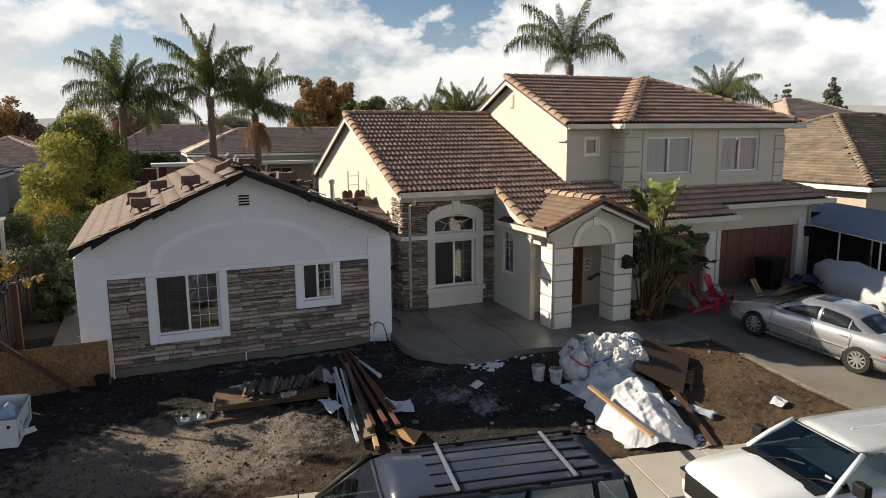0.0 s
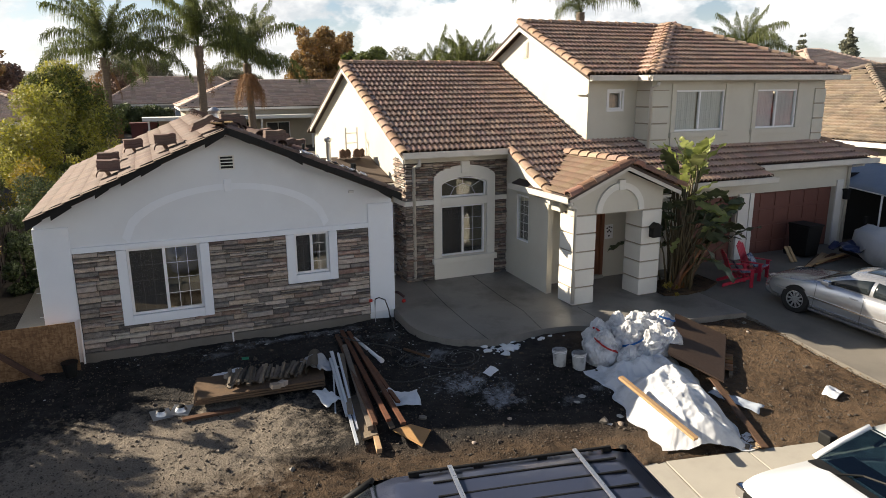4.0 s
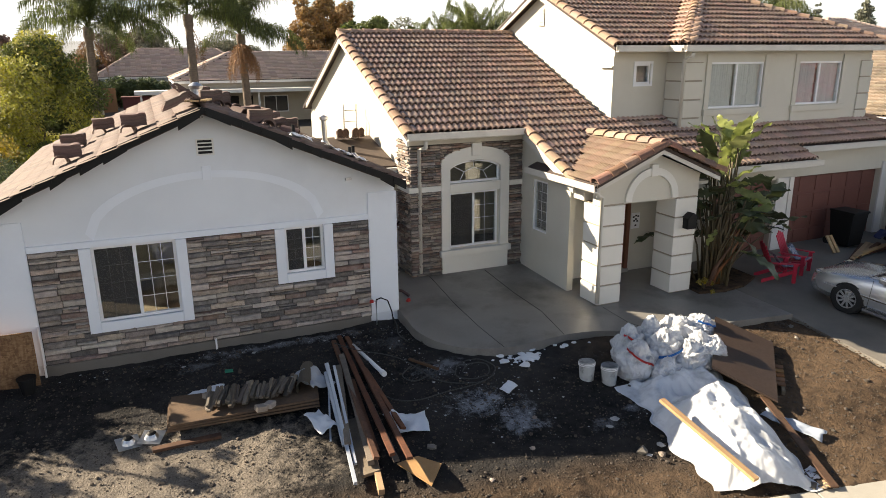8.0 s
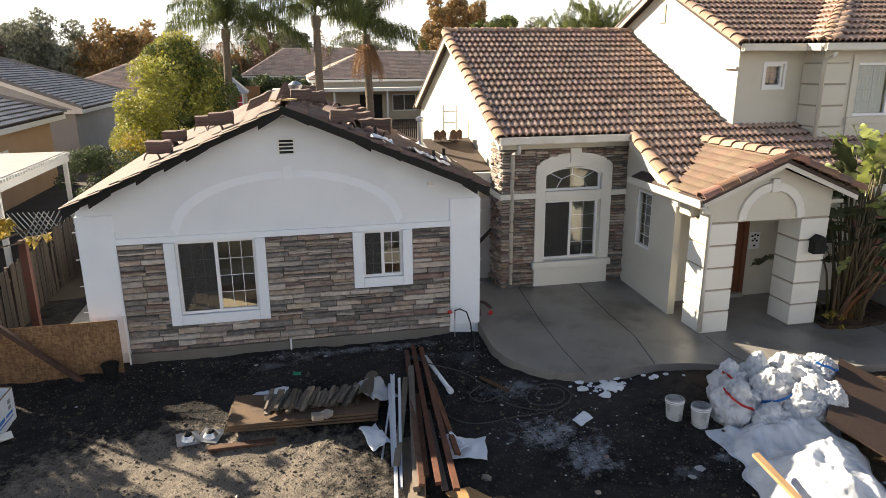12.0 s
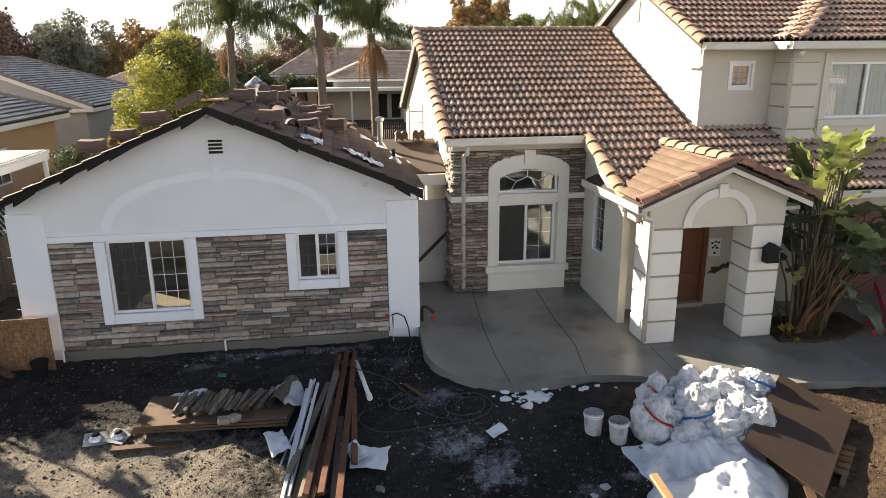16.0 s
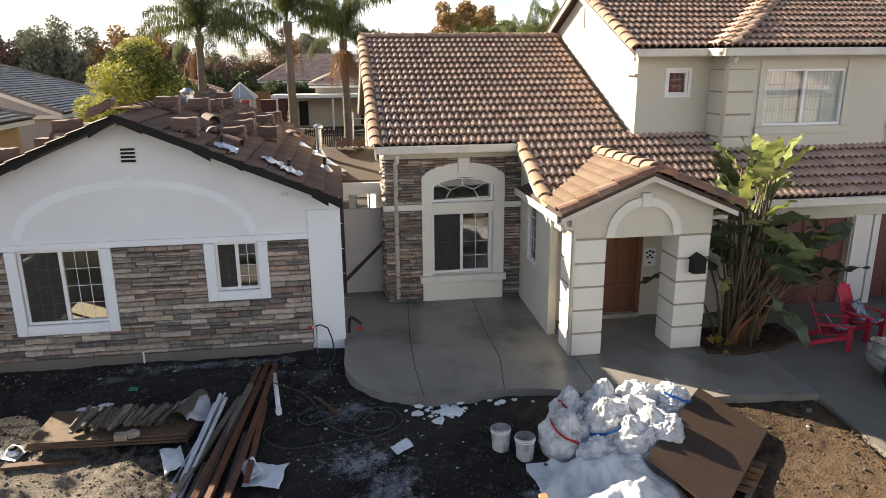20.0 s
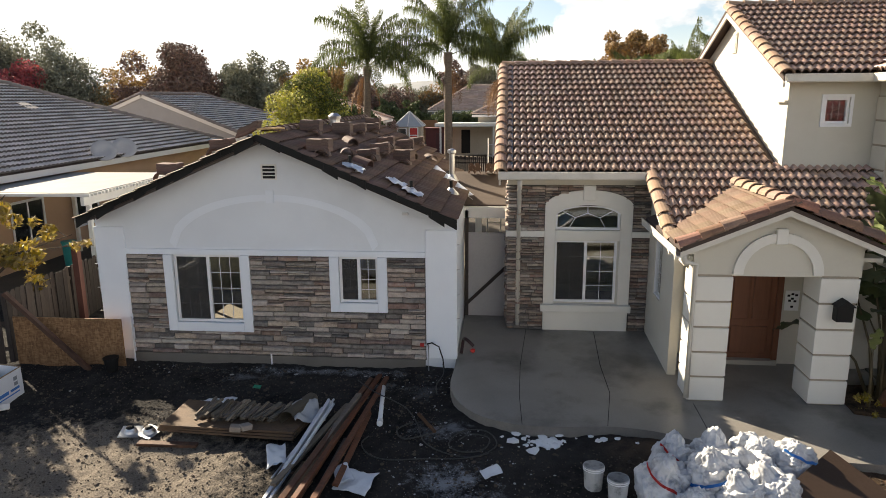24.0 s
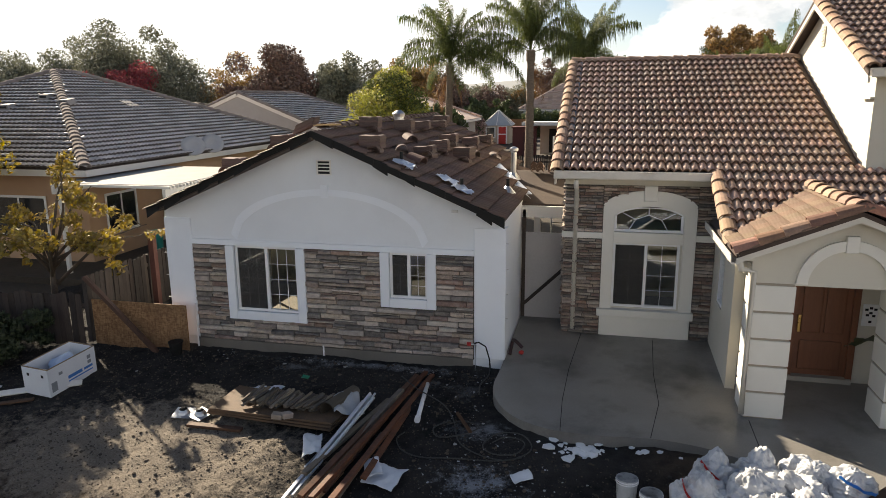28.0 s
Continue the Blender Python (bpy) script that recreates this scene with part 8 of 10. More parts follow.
def greenhouse(car, paint_m, fx0, fx1, rx1, rx0, wb, wt, zb, zt, pillars, roof_t=0.035, crown=0.05):
    """Windscreen base fx0, roof front fx1, roof back rx1, rear screen base rx0 (x runs forward); half widths and heights at belt and roof."""
    glass = lambda nm, pts: part(nm, quad(bmesh.new(), pts), CAR_GLASS, car)
    glass("windscreen", [(fx0, -wb * 0.93, zb), (fx0, wb * 0.93, zb), (fx1, wt * 0.93, zt), (fx1, -wt * 0.93, zt)])
    glass("rear_window", [(rx0, wb * 0.9, zb + 0.02), (rx0, -wb * 0.9, zb + 0.02), (rx1, -wt * 0.93, zt), (rx1, wt * 0.93, zt)])
    xs = [fx0] + list(pillars) + [rx0]

    def top_x(x):
        f = (x - rx0) / (fx0 - rx0)
        return rx1 + (fx1 - rx1) * f

    for s in (-1, 1):
        for i, (a, b) in enumerate(zip(xs, xs[1:])):
            ta, tb = top_x(a), top_x(b)
            glass("side_window", [(a - 0.03, s * wb, zb), (b + 0.03, s * wb, zb), (tb + 0.03, s * wt, zt - 0.03), (ta - 0.03, s * wt, zt - 0.03)])
        for i, x in enumerate(xs):
            bm = bmesh.new()
            r = 0.035 if 0 < i < len(xs) - 1 else 0.05
            a, b = Vector((x, s * wb, zb - 0.02)), Vector((top_x(x), s * wt, zt))
            tube(bm, [a, a.lerp(b, 0.5) + Vector((0, s * 0.012, 0.015)), b], r, 8)
            part("pillar", bm, paint_m if i in (0, len(xs) - 1) and paint_m is not NAVY else BLACK, car, smooth=True)
    bm = bmesh.new()
    nx, ny = 10, 8
    grid = []
    for i in range(nx + 1):
        row = []
        for j in range(ny + 1):
            u, v = i / nx, j / ny * 2 - 1
            x = rx1 - 0.05 + (fx1 - rx1 + 0.1) * u
            edge = (1 - abs(v) ** 4) * (1 - abs(2 * u - 1) ** 6)
            row.append(bm.verts.new((x, v * (wt + 0.03) * (1 - 0.03 * abs(2 * u - 1) ** 3), zt - 0.012 + crown * edge + 0.02 * math.sin(math.pi * u))))
        grid.append(row)
    for i in range(nx):
        for j in range(ny):
            bm.faces.new((grid[i][j], grid[i + 1][j], grid[i + 1][j + 1], grid[i][j + 1]))
    bmesh.ops.solidify(bm, geom=bm.faces[:], thickness=-roof_t)
    bmesh.ops.recalc_face_normals(bm, faces=bm.faces[:])
    return part("roof", bm, paint_m, car, smooth=True)


def seats(car, rows, zf):
    for x in rows:
        for y in (-0.38, 0.38):
            bm = boxes((x - 0.25, x + 0.25, y - 0.25, y + 0.25, zf, zf + 0.16), (x - 0.32, x - 0.18, y - 0.24, y + 0.24, zf + 0.1, zf + 0.66), (x - 0.31, x - 0.21, y - 0.13, y + 0.13, zf + 0.66, zf + 0.86), bevel=0.04)
            part("seat", bm, SEAT, car, smooth=False)


def place_car(car, m):
    car.matrix_world = m


# silver saloon on the driveway
SILVER = paint("silver_paint", (0.60, 0.61, 0.63), 0.7, 0.25)
sedan = thing("saloon_car", "silver four-door saloon car parked on the driveway", "car")
secs = [body_ring(2.33, 0.60, 0.30, 0.52, 0.01), body_ring(2.26, 0.74, 0.22, 0.62, 0.02), body_ring(2.0, 0.85, 0.20, 0.71, 0.03), body_ring(1.45, 0.89, 0.19, 0.80, 0.04), body_ring(0.95, 0.895, 0.19, 0.90, 0.03), body_ring(0.3, 0.895, 0.19, 0.95, 0.0), body_ring(-0.6, 0.895, 0.19, 0.97, 0.0), body_ring(-1.35, 0.895, 0.20, 0.98, 0.02), body_ring(-1.9, 0.87, 0.22, 0.99, 0.03), body_ring(-2.2, 0.80, 0.26, 0.95, 0.02), body_ring(-2.32, 0.68, 0.34, 0.84, 0.0)]
part("body", loft(bmesh.new(), smooth_rings(secs)), SILVER, sedan, smooth=True)
cabin_h = lambda x: lerp_smooth([(1.12, 0.0), (0.72, 0.25), (0.28, 0.43), (-0.25, 0.50), (-0.75, 0.475), (-1.15, 0.36), (-1.55, 0.15), (-1.85, 0.0)], x)
cabin_w = lambda x: lerp_smooth([(1.12, 0.70), (0.6, 0.78), (-0.3, 0.80), (-1.1, 0.77), (-1.85, 0.62)], x)


def cabin_at(x, a, off=0.0):
    """A point on the cabin's skin: a runs from one belt line (0) over the roof to the other (180 degrees)."""
    c, s = math.cos(radians(a)), math.sin(radians(a))
    y = (cabin_w(x) + off) * math.copysign(abs(c) ** 0.62, c)
    return (x + off * 0.3, y, 0.90 + (cabin_h(x) + off) * max(0, s) ** 0.72)


def cabin_patch(name, x0, x1, a0, a1, material, off=0.006, m=14, k=12, taper=None):
    bm = bmesh.new()
    rows_ = []
    for i in range(m + 1):
        x = x0 + (x1 - x0) * i / m
        lo, hi = taper(i / m) if taper else (a0, a1)
        rows_.append([bm.verts.new(cabin_at(x, lo + (hi - lo) * q / k, off)) for q in range(k + 1)])
    for p, q in zip(rows_, rows_[1:]):
        for u in range(k):
            bm.faces.new((p[u], p[u + 1], q[u + 1], q[u]))
    bmesh.ops.recalc_face_normals(bm, faces=bm.faces[:])
    bmesh.ops.solidify(bm, geom=bm.faces[:], thickness=0.004)
    return part(name, bm, material, sedan, smooth=True)


TINT = mat("tinted_car_glass", (0.016, 0.021, 0.024), (0.012, 0.016, 0.018), rough=0.13, bump=0.0, spec=0.7)
cabin_patch("roof", 1.10, -1.84, 0, 180, SILVER, 0.0, 40, 30)
cabin_patch("windscreen", 0.98, 0.36, 52, 128, TINT, taper=lambda f: (30 + 24 * f, 150 - 24 * f))
cabin_patch("rear_window", -1.12, -1.66, 50, 130, TINT, taper=lambda f: (52 - 12 * f, 128 + 12 * f))
for s in (0, 1):
    side = lambda lo0, lo1, h0, h1: (lambda f: ((180 - lo0 if s else lo0), (180 - (h0 + (h1 - h0) * f ** 0.6) if s else h0 + (h1 - h0) * f ** 0.6)))
    cabin_patch("side_window", 0.66, -0.22, 0, 0, TINT, taper=side(4, 4, 14, 43))
    cabin_patch("side_window", -0.30, -0.98, 0, 0, TINT, taper=side(4, 4, 43, 40))
    cabin_patch("quarter_window", -1.02, -1.28, 0, 0, TINT, taper=side(5, 5, 38, 14))
for x in (1.36, -1.36):
    for s in (-1, 1):
        bm = bmesh.new()
        tube(bm, [(x, s * 0.70, 0.33), (x, s * 0.886, 0.33)], 0.36, 24)
        part("wheel_arch", bm, BLACK, sedan)
        wheel(sedan, x, s * 0.805, 0.33, s)
for s in (-1, 1):
    part("mirror", boxes((0.62, 0.80, s * 0.90 - 0.08, s * 0.90 + 0.08, 0.93, 1.04), bevel=0.03), SILVER, sedan)
    part("trim_strip", boxes((-2.0, 1.9, s * 0.895 - 0.012, s * 0.895 + 0.012, 0.50, 0.53)), CHROME, sedan)
    part("sill", boxes((-1.0, 1.0, s * 0.885 - 0.015, s * 0.885 + 0.015, 0.19, 0.25)), CHROME, sedan)
    part("headlight", boxes((2.05, 2.27, s * 0.60 - 0.11, s * 0.60 + 0.11, 0.56, 0.68), bevel=0.04), CHROME, sedan)
    part("tail_light", boxes((-2.30, -2.12, s * 0.70 - 0.09, s * 0.70 + 0.09, 0.66, 0.82), bevel=0.03), MATS["red_paint"], sedan)
    for x in (0.05, -0.95):
        part("door_handle", boxes((x - 0.09, x + 0.09, s * 0.905 - 0.012, s * 0.905 + 0.012, 0.80, 0.825), bevel=0.006), SILVER, sedan)
    for x in (0.92, -0.18, -1.12):
        part("door_seam", boxes((x - 0.004, x + 0.004, s * 0.896 - 0.004, s * 0.896 + 0.004, 0.28, 0.92)), BLACK, sedan)
part("side_marker", boxes((-2.0, -1.85, 0.86, 0.885, 0.60, 0.63)), MATS["red_paint"], sedan)
cabin_patch("sunroof", 0.12, -0.32, 72, 108, TINT, 0.004)
part("grille", boxes((2.28, 2.34, -0.3, 0.3, 0.36, 0.52), bevel=0.02), BLACK, sedan)
place_car(sedan, pose(16.0, 11.9, -0.255, 0, 0, 99) @ pose(0, 0, 0, 0, -5.5, 0))

van = thing("minivan", "dark blue minivan with a roof rack parked at the kerb", "car")
secs = [body_ring(2.5, 0.66, 0.36, 0.60, 0.01), body_ring(2.38, 0.82, 0.24, 0.76, 0.02), body_ring(2.0, 0.94, 0.22, 0.92, 0.04), body_ring(1.5, 0.97, 0.22, 1.02, 0.04), body_ring(1.0, 0.975, 0.22, 1.06, 0.0), body_ring(-1.0, 0.975, 0.22, 1.06, 0.0), body_ring(-2.3, 0.96, 0.24, 1.06, 0.0), body_ring(-2.5, 0.88, 0.28, 1.02, 0.0)]
part("body", loft(bmesh.new(), smooth_rings(secs)), NAVY, van, smooth=True)
greenhouse(van, NAVY, 1.62, 0.85, -2.30, -2.48, 0.92, 0.70, 1.05, 1.70, (0.55, -0.75, -1.9), crown=0.05)
seats(van, (0.4, -0.7), 0.6)
for x in (1.5, -1.5):
    for s in (-1, 1):
        wheel(van, x, s * 0.86, 0.34, s)
for s in (-1, 1):
    rail = part("roof_rail", boxes((-2.1, 0.45, s * 0.66 - 0.018, s * 0.66 + 0.018, 1.745, 1.775), bevel=0.008), BLACK, van)
    for x in (-2.05, -1.2, -0.4, 0.38):
        part("rail_foot", boxes((x - 0.06, x + 0.06, s * 0.66 - 0.02, s * 0.66 + 0.02, 1.69, 1.75)), BLACK, rail)
    part("mirror", boxes((1.0, 1.2, s * 1.06 - 0.12, s * 1.06 + 0.12, 1.04, 1.2), bevel=0.04), NAVY, van)
for x in (-0.05, -1.62):
    part("cross_bar", boxes((x - 0.028, x + 0.028, -0.67, 0.67, 1.775, 1.80), bevel=0.01), ALLOY, van, "silver cross bar")
for y in (-0.42, -0.14, 0.14, 0.42):
    part("roof_strip", boxes((-2.05, 0.2, y - 0.014, y + 0.014, 1.735, 1.763), bevel=0.005), BLACK, van)
for s in (-1, 1):
    part("headlight", boxes((2.2, 2.42, s * 0.68 - 0.14, s * 0.68 + 0.14, 0.66, 0.82), bevel=0.04), CHROME, van)
place_car(van, pose(3.32, 7.72, -0.74, 0, 0, 180 - 10.5))

# white pickup at the kerb
WHITE = paint("white_paint", (0.735, 0.765, 0.80), 0.0, 0.28)
truck = thing("sport_utility_vehicle", "white sport utility vehicle parked at the kerb", "car")
secs = [body_ring(2.62, 0.84, 0.50, 0.98, 0.01), body_ring(2.52, 0.93, 0.42, 1.06, 0.03), body_ring(2.2, 0.98, 0.40, 1.12, 0.05), body_ring(1.5, 1.0, 0.40, 1.16, 0.05), body_ring(1.0, 1.0, 0.40, 1.17, 0.0), body_ring(-1.0, 1.0, 0.40, 1.19, 0.0), body_ring(-2.5, 0.98, 0.42, 1.19, 0.0), body_ring(-2.7, 0.9, 0.5, 1.15, 0.0)]
part("body", loft(bmesh.new(), smooth_rings(secs)), WHITE, truck, smooth=True)
roof = greenhouse(truck, WHITE, 1.22, 0.42, -2.35, -2.6, 0.93, 0.74, 1.18, 1.665, (0.05, -1.0, -1.95), crown=0.06)
for y in (-0.45, -0.22, 0.0, 0.22, 0.45):
    part("roof_rib", boxes((-2.1, -0.1, y - 0.014, y + 0.014, 1.715 - 0.05 * abs(y), 1.735 - 0.05 * abs(y)), bevel=0.004), WHITE, roof)
part("cowl", boxes((1.20, 1.42, -0.85, 0.85, 1.17, 1.195), bevel=0.01), BLACK, truck)
for y in (-0.42, 0.35):
    bm = bmesh.new()
    tube(bm, [(1.32, y, 1.20), (1.08, y + 0.25, 1.275), (1.0, y + 0.6, 1.325)], 0.014, 6)
    part("wiper", bm, BLACK, truck)
part("grille", boxes((2.58, 2.66, -0.72, 0.72, 0.60, 0.95), bevel=0.02), BLACK, truck)
for s in (-1, 1):
    part("headlight", boxes((2.48, 2.63, s * 0.80 - 0.13, s * 0.80 + 0.13, 0.78, 0.98), bevel=0.04), CHROME, truck)
    part("mirror", boxes((0.72, 0.88, s * 1.12 - 0.12, s * 1.12 + 0.12, 1.2, 1.42), bevel=0.03), BLACK, truck)
    for x in (1.62, -1.6):
        wheel(truck, x, s * 0.88, 0.39, s, 0.27)
seats(truck, (0.0, -0.7), 0.8)
part("dashboard", boxes((0.62, 1.12, -0.8, 0.8, 1.0, 1.18), bevel=0.04), BLACK, truck)
bm = bmesh.new()
bmesh.ops.create_icosphere(bm, subdivisions=2, radius=0.06)
bm.transform(pose(0.88, 0.22, 1.23))
part("dashboard_ball", bm, mat("turquoise", (0.02, 0.5, 0.45), (0.02, 0.42, 0.38), rough=0.4), truck, "turquoise ball on the dashboard", smooth=True)
part("sticker", boxes((0.98, 1.0, 0.60, 0.72, 1.285, 1.345)), PAPER, truck)
place_car(truck, pose(9.71, 6.63, -0.76, 0, 0, 171.8) @ Matrix.Scale(0.901, 4))

# ---- by the garage ----
RED_P = mat("red_plastic", (0.52, 0.025, 0.06), (0.42, 0.02, 0.045), rough=0.4, bump=0.03)
TOWEL = mat("blue_white_towel", (0.34, 0.35, 0.39), (0.05, 0.08, 0.16), rough=0.9, scale=7, fine=25, contrast=0.12)


def deck_chair(x, y, turn):
    c = thing("garden_chair", "red plastic slatted garden chair with a patterned towel", "chair", "red garden chairs", at=(x, y, drive_level(y) + 0.0))
    c.rotation_euler = (0, 0, radians(turn))
    c.scale = (0.88, 0.88, 0.88)
    for i in range(5):
        part("back_slat", boxes((-0.26 + i * 0.105, -0.165 + i * 0.105, 0, 0.02, 0, 0.80 + 0.05 * (2 - abs(i - 2))), bevel=0.006), RED_P, c).matrix_basis = pose(0, 0.18, 0.30, -22, 0, 0)
    for i in range(5):
        part("seat_slat", boxes((-0.27, 0.27, 0, 0.09, 0, 0.02), bevel=0.006), RED_P, c).matrix_basis = pose(0, -0.38 + i * 0.115, 0.39 - i * 0.022, -8, 0, 0)
    for s in (-1, 1):
        part("arm", boxes((s * 0.34 - 0.06, s * 0.34 + 0.06, -0.42, 0.32, 0.56, 0.585), bevel=0.008), RED_P, c)
        part("front_leg", boxes((s * 0.32 - 0.025, s * 0.32 + 0.025, -0.38, -0.28, 0, 0.56), bevel=0.006), RED_P, c)
        bm = bmesh.new()
        poly(bm, [(s * 0.29 - 0.015, -0.40, 0.30), (s * 0.29 - 0.015, -0.40, 0.40), (s * 0.29 - 0.015, 0.52, 0.10), (s * 0.29 - 0.015, 0.52, 0.0)], (0.03, 0, 0))
        part("side_rail", bm, RED_P, c)
    bm = bmesh.new()
    bmesh.ops.create_grid(bm, x_segments=10, y_segments=14, size=0.5)
    for v in bm.verts:
        t = v.co.y + 0.5
        X = v.co.x * 0.38 + 0.02
        n = 0.03 * noise.noise(Vector((v.co.x * 5, v.co.y * 5, x)))
        v.co = Vector((X, -0.40 + 0.5 * t if t < 0.6 else -0.10 + 0.28 * (t - 0.6) / 0.4, (0.42 - 0.06 * t if t < 0.6 else 0.38 + 0.36 * (t - 0.6) / 0.4) + 0.03 + n))
    bmesh.ops.solidify(bm, geom=bm.faces[:], thickness=0.01)
    part("towel", bm, TOWEL, c, "blue and white patterned towel", smooth=True)


deck_chair(15.08, 15.05, 62)
deck_chair(15.98, 15.35, 22)
bin_ = thing("wheelie_bin", "black wheeled rubbish bin by the garage door", "bin", at=(19.2, 16.35, drive_level(16.3)))
bm = bmesh.new()
loft(bm, [[(-0.26, -0.28, 0.05), (0.26, -0.28, 0.05), (0.26, 0.28, 0.05), (-0.26, 0.28, 0.05)], [(-0.31, -0.36, 0.98), (0.31, -0.36, 0.98), (0.31, 0.36, 0.98), (-0.31, 0.36, 0.98)]])
part("tub", bm, BLACK, bin_)
part("lid", boxes((-0.33, 0.33, -0.40, 0.38, 0.98, 1.04), bevel=0.02), BLACK, bin_)
for s in (-1, 1):
    part("wheel", tube(bmesh.new(), [(s * 0.27, 0.34, 0.12), (s * 0.33, 0.34, 0.12)], 0.12, 16), TYRE, bin_)
for i in range(7):
    timber("board", (17.9 + i * 0.16, 15.2 + i * 0.05, 0.08 + 0.03 * (i % 3)), (19.6 + i * 0.12, 16.1 - i * 0.08, 0.14 + 0.04 * (i % 2)), 0.12, 0.04, random.choice((WOOD_DARK, WOOD_PALE, WOOD_DARK)), "loose red-brown board by the garage door", "boards by the garage")
timber("board", (18.2, 15.9, 0.1), (18.26, 16.25, 0.5), 0.09, 0.04, WOOD_PALE, "upright pale timber leaning by the bin", "")
timber("board", (18.35, 15.9, 0.1), (18.4, 16.25, 0.5), 0.09, 0.04, WOOD_PALE, "upright pale timber leaning by the bin", "")
sheet_scrap("tarp", 20.2, 15.2, 1.6, 0.9, -20, mat("dark_blue_tarp", (0.02, 0.03, 0.09), (0.015, 0.02, 0.06), rough=0.4), "dark blue tarpaulin on the driveway", "tarpaulin", lift=0.55, amp=0.2)
# boat under a white cover on its trailer
boat = thing("covered_boat", "boat on a trailer under a creased white cover", "boat", at=(20.15, 12.95, -0.15))
boat.rotation_euler = (0, 0, radians(-109))
bm = bmesh.new()
n, k = 44, 22
grid = []
for i in range(n + 1):
    u = i / n * 2 - 1
    row = []
    for j in range(k + 1):
        v = j / k * 2 - 1
        w = 1.05 * (1 - max(0, -u - 0.15) ** 2 * 0.75)
        prof = 1.0 + 0.28 * (1 - abs(v) ** 1.1) * (1 - 0.25 * u * u) + 0.10 * math.exp(-((u - 0.25) / 0.12) ** 2) * (1 - v * v) + 0.05 * math.sin(u * 9 + 2.2 * abs(v))
        side = 0.0 if abs(v) < 0.86 else (abs(v) - 0.86) / 0.14
        z = prof - side * 0.62 + 0.05 * noise.noise(Vector((u * 6, v * 3, 3))) + 0.03 * noise.noise(Vector((u * 16, v * 7, 9)))
        row.append(bm.verts.new((u * 2.9, v * w, z + 0.05)))
    grid.append(row)
for i in range(n):
    for j in range(k):
        bm.faces.new((grid[i][j], grid[i + 1][j], grid[i + 1][j + 1], grid[i][j + 1]))
bmesh.ops.solidify(bm, geom=bm.faces[:], thickness=0.01)
part("cover", bm, mat("white_canvas", (0.86, 0.87, 0.89), (0.78, 0.79, 0.82), rough=0.7, scale=2, fine=14, bump=0.3), boat, smooth=True)
bm = bmesh.new()
loft(bm, [[(x, -w, z1), (x, -w * 0.4, z0), (x, w * 0.4, z0), (x, w, z1)] for x, w, z0, z1 in ((-2.85, 0.2, 0.7, 0.95), (-2.0, 0.75, 0.45, 0.9), (-0.5, 0.95, 0.38, 0.85), (2.7, 0.98, 0.38, 0.85))])
part("hull", bm, mat("navy_hull", (0.02, 0.025, 0.05), (0.015, 0.02, 0.04), rough=0.3), boat)
for s in (-1, 1):
    part("trailer_wheel", tube(bmesh.new(), [(0.9, s * 1.0, 0.3), (0.9, s * 1.18, 0.3)], 0.3, 18), TYRE, boat)
    part("trailer_rail", boxes((-3.3, 2.2, s * 0.5 - 0.04, s * 0.5 + 0.04, 0.28, 0.36)), BLACK, boat)
part("trailer_post", boxes((-3.05, -2.97, -0.04, 0.04, 0.3, 1.45)), BLACK, boat)
part("trailer_tongue", boxes((-3.9, -2.9, -0.04, 0.04, 0.26, 0.34)), BLACK, boat)
# fabric shelter on the neighbouring lot
tent = thing("shelter", "blue-grey fabric shelter on thin white poles", "shelter", at=(22.97, 14.54, 0))
tent.rotation_euler = (0, 0, radians(-112.4))
CLOTH_B = mat("blue_grey_cloth", (0.24, 0.30, 0.40), (0.19, 0.24, 0.33), rough=0.7, scale=0.8, fine=12, bump=0.15)
bm = bmesh.new()
for s in (-1, 1):
    pts = []
    for i in range(13):
        for j in range(7):
            u, v = i / 12 * 2 - 1, j / 6
            pts.append(bm.verts.new((u * 3.4 - 1.9 * (1 - v), s * 1.4 * v, 2.62 - 0.72 * v - 0.05 * math.sin(math.pi * v) * math.cos(u * 6))))
    for i in range(12):
        for j in range(6):
            o = i * 7 + j
            bm.faces.new((pts[o], pts[o + 7], pts[o + 8], pts[o + 1]))
bmesh.ops.remove_doubles(bm, verts=bm.verts[:], dist=0.001)
bmesh.ops.solidify(bm, geom=bm.faces[:], thickness=0.01)
part("canopy", bm, CLOTH_B, tent, smooth=True)
for x in (-3.3, -1.0, 1.2, 3.3):
    for y in (-1.38, 1.38):
        part("pole", tube(bmesh.new(), [(x, y, -0.3), (x, y, 1.9)], 0.03, 8), VINYL, tent)
part("edge_pole", tube(bmesh.new(), [(-3.4, -1.39, 1.88), (3.4, -1.39, 1.88)], 0.025, 8), VINYL, tent)
# Near-black sheets added so the shaded space under the canopy looks dark
part("side_curtain", boxes((-3.3, 3.3, 1.36, 1.38, -0.3, 1.9), (-3.43, -3.41, -1.36, 1.38, -0.3, 2.3)), mat("dark_cloth", (0.02, 0.02, 0.022), (0.015, 0.015, 0.015), rough=0.9), tent)

# ---- neighbours ----


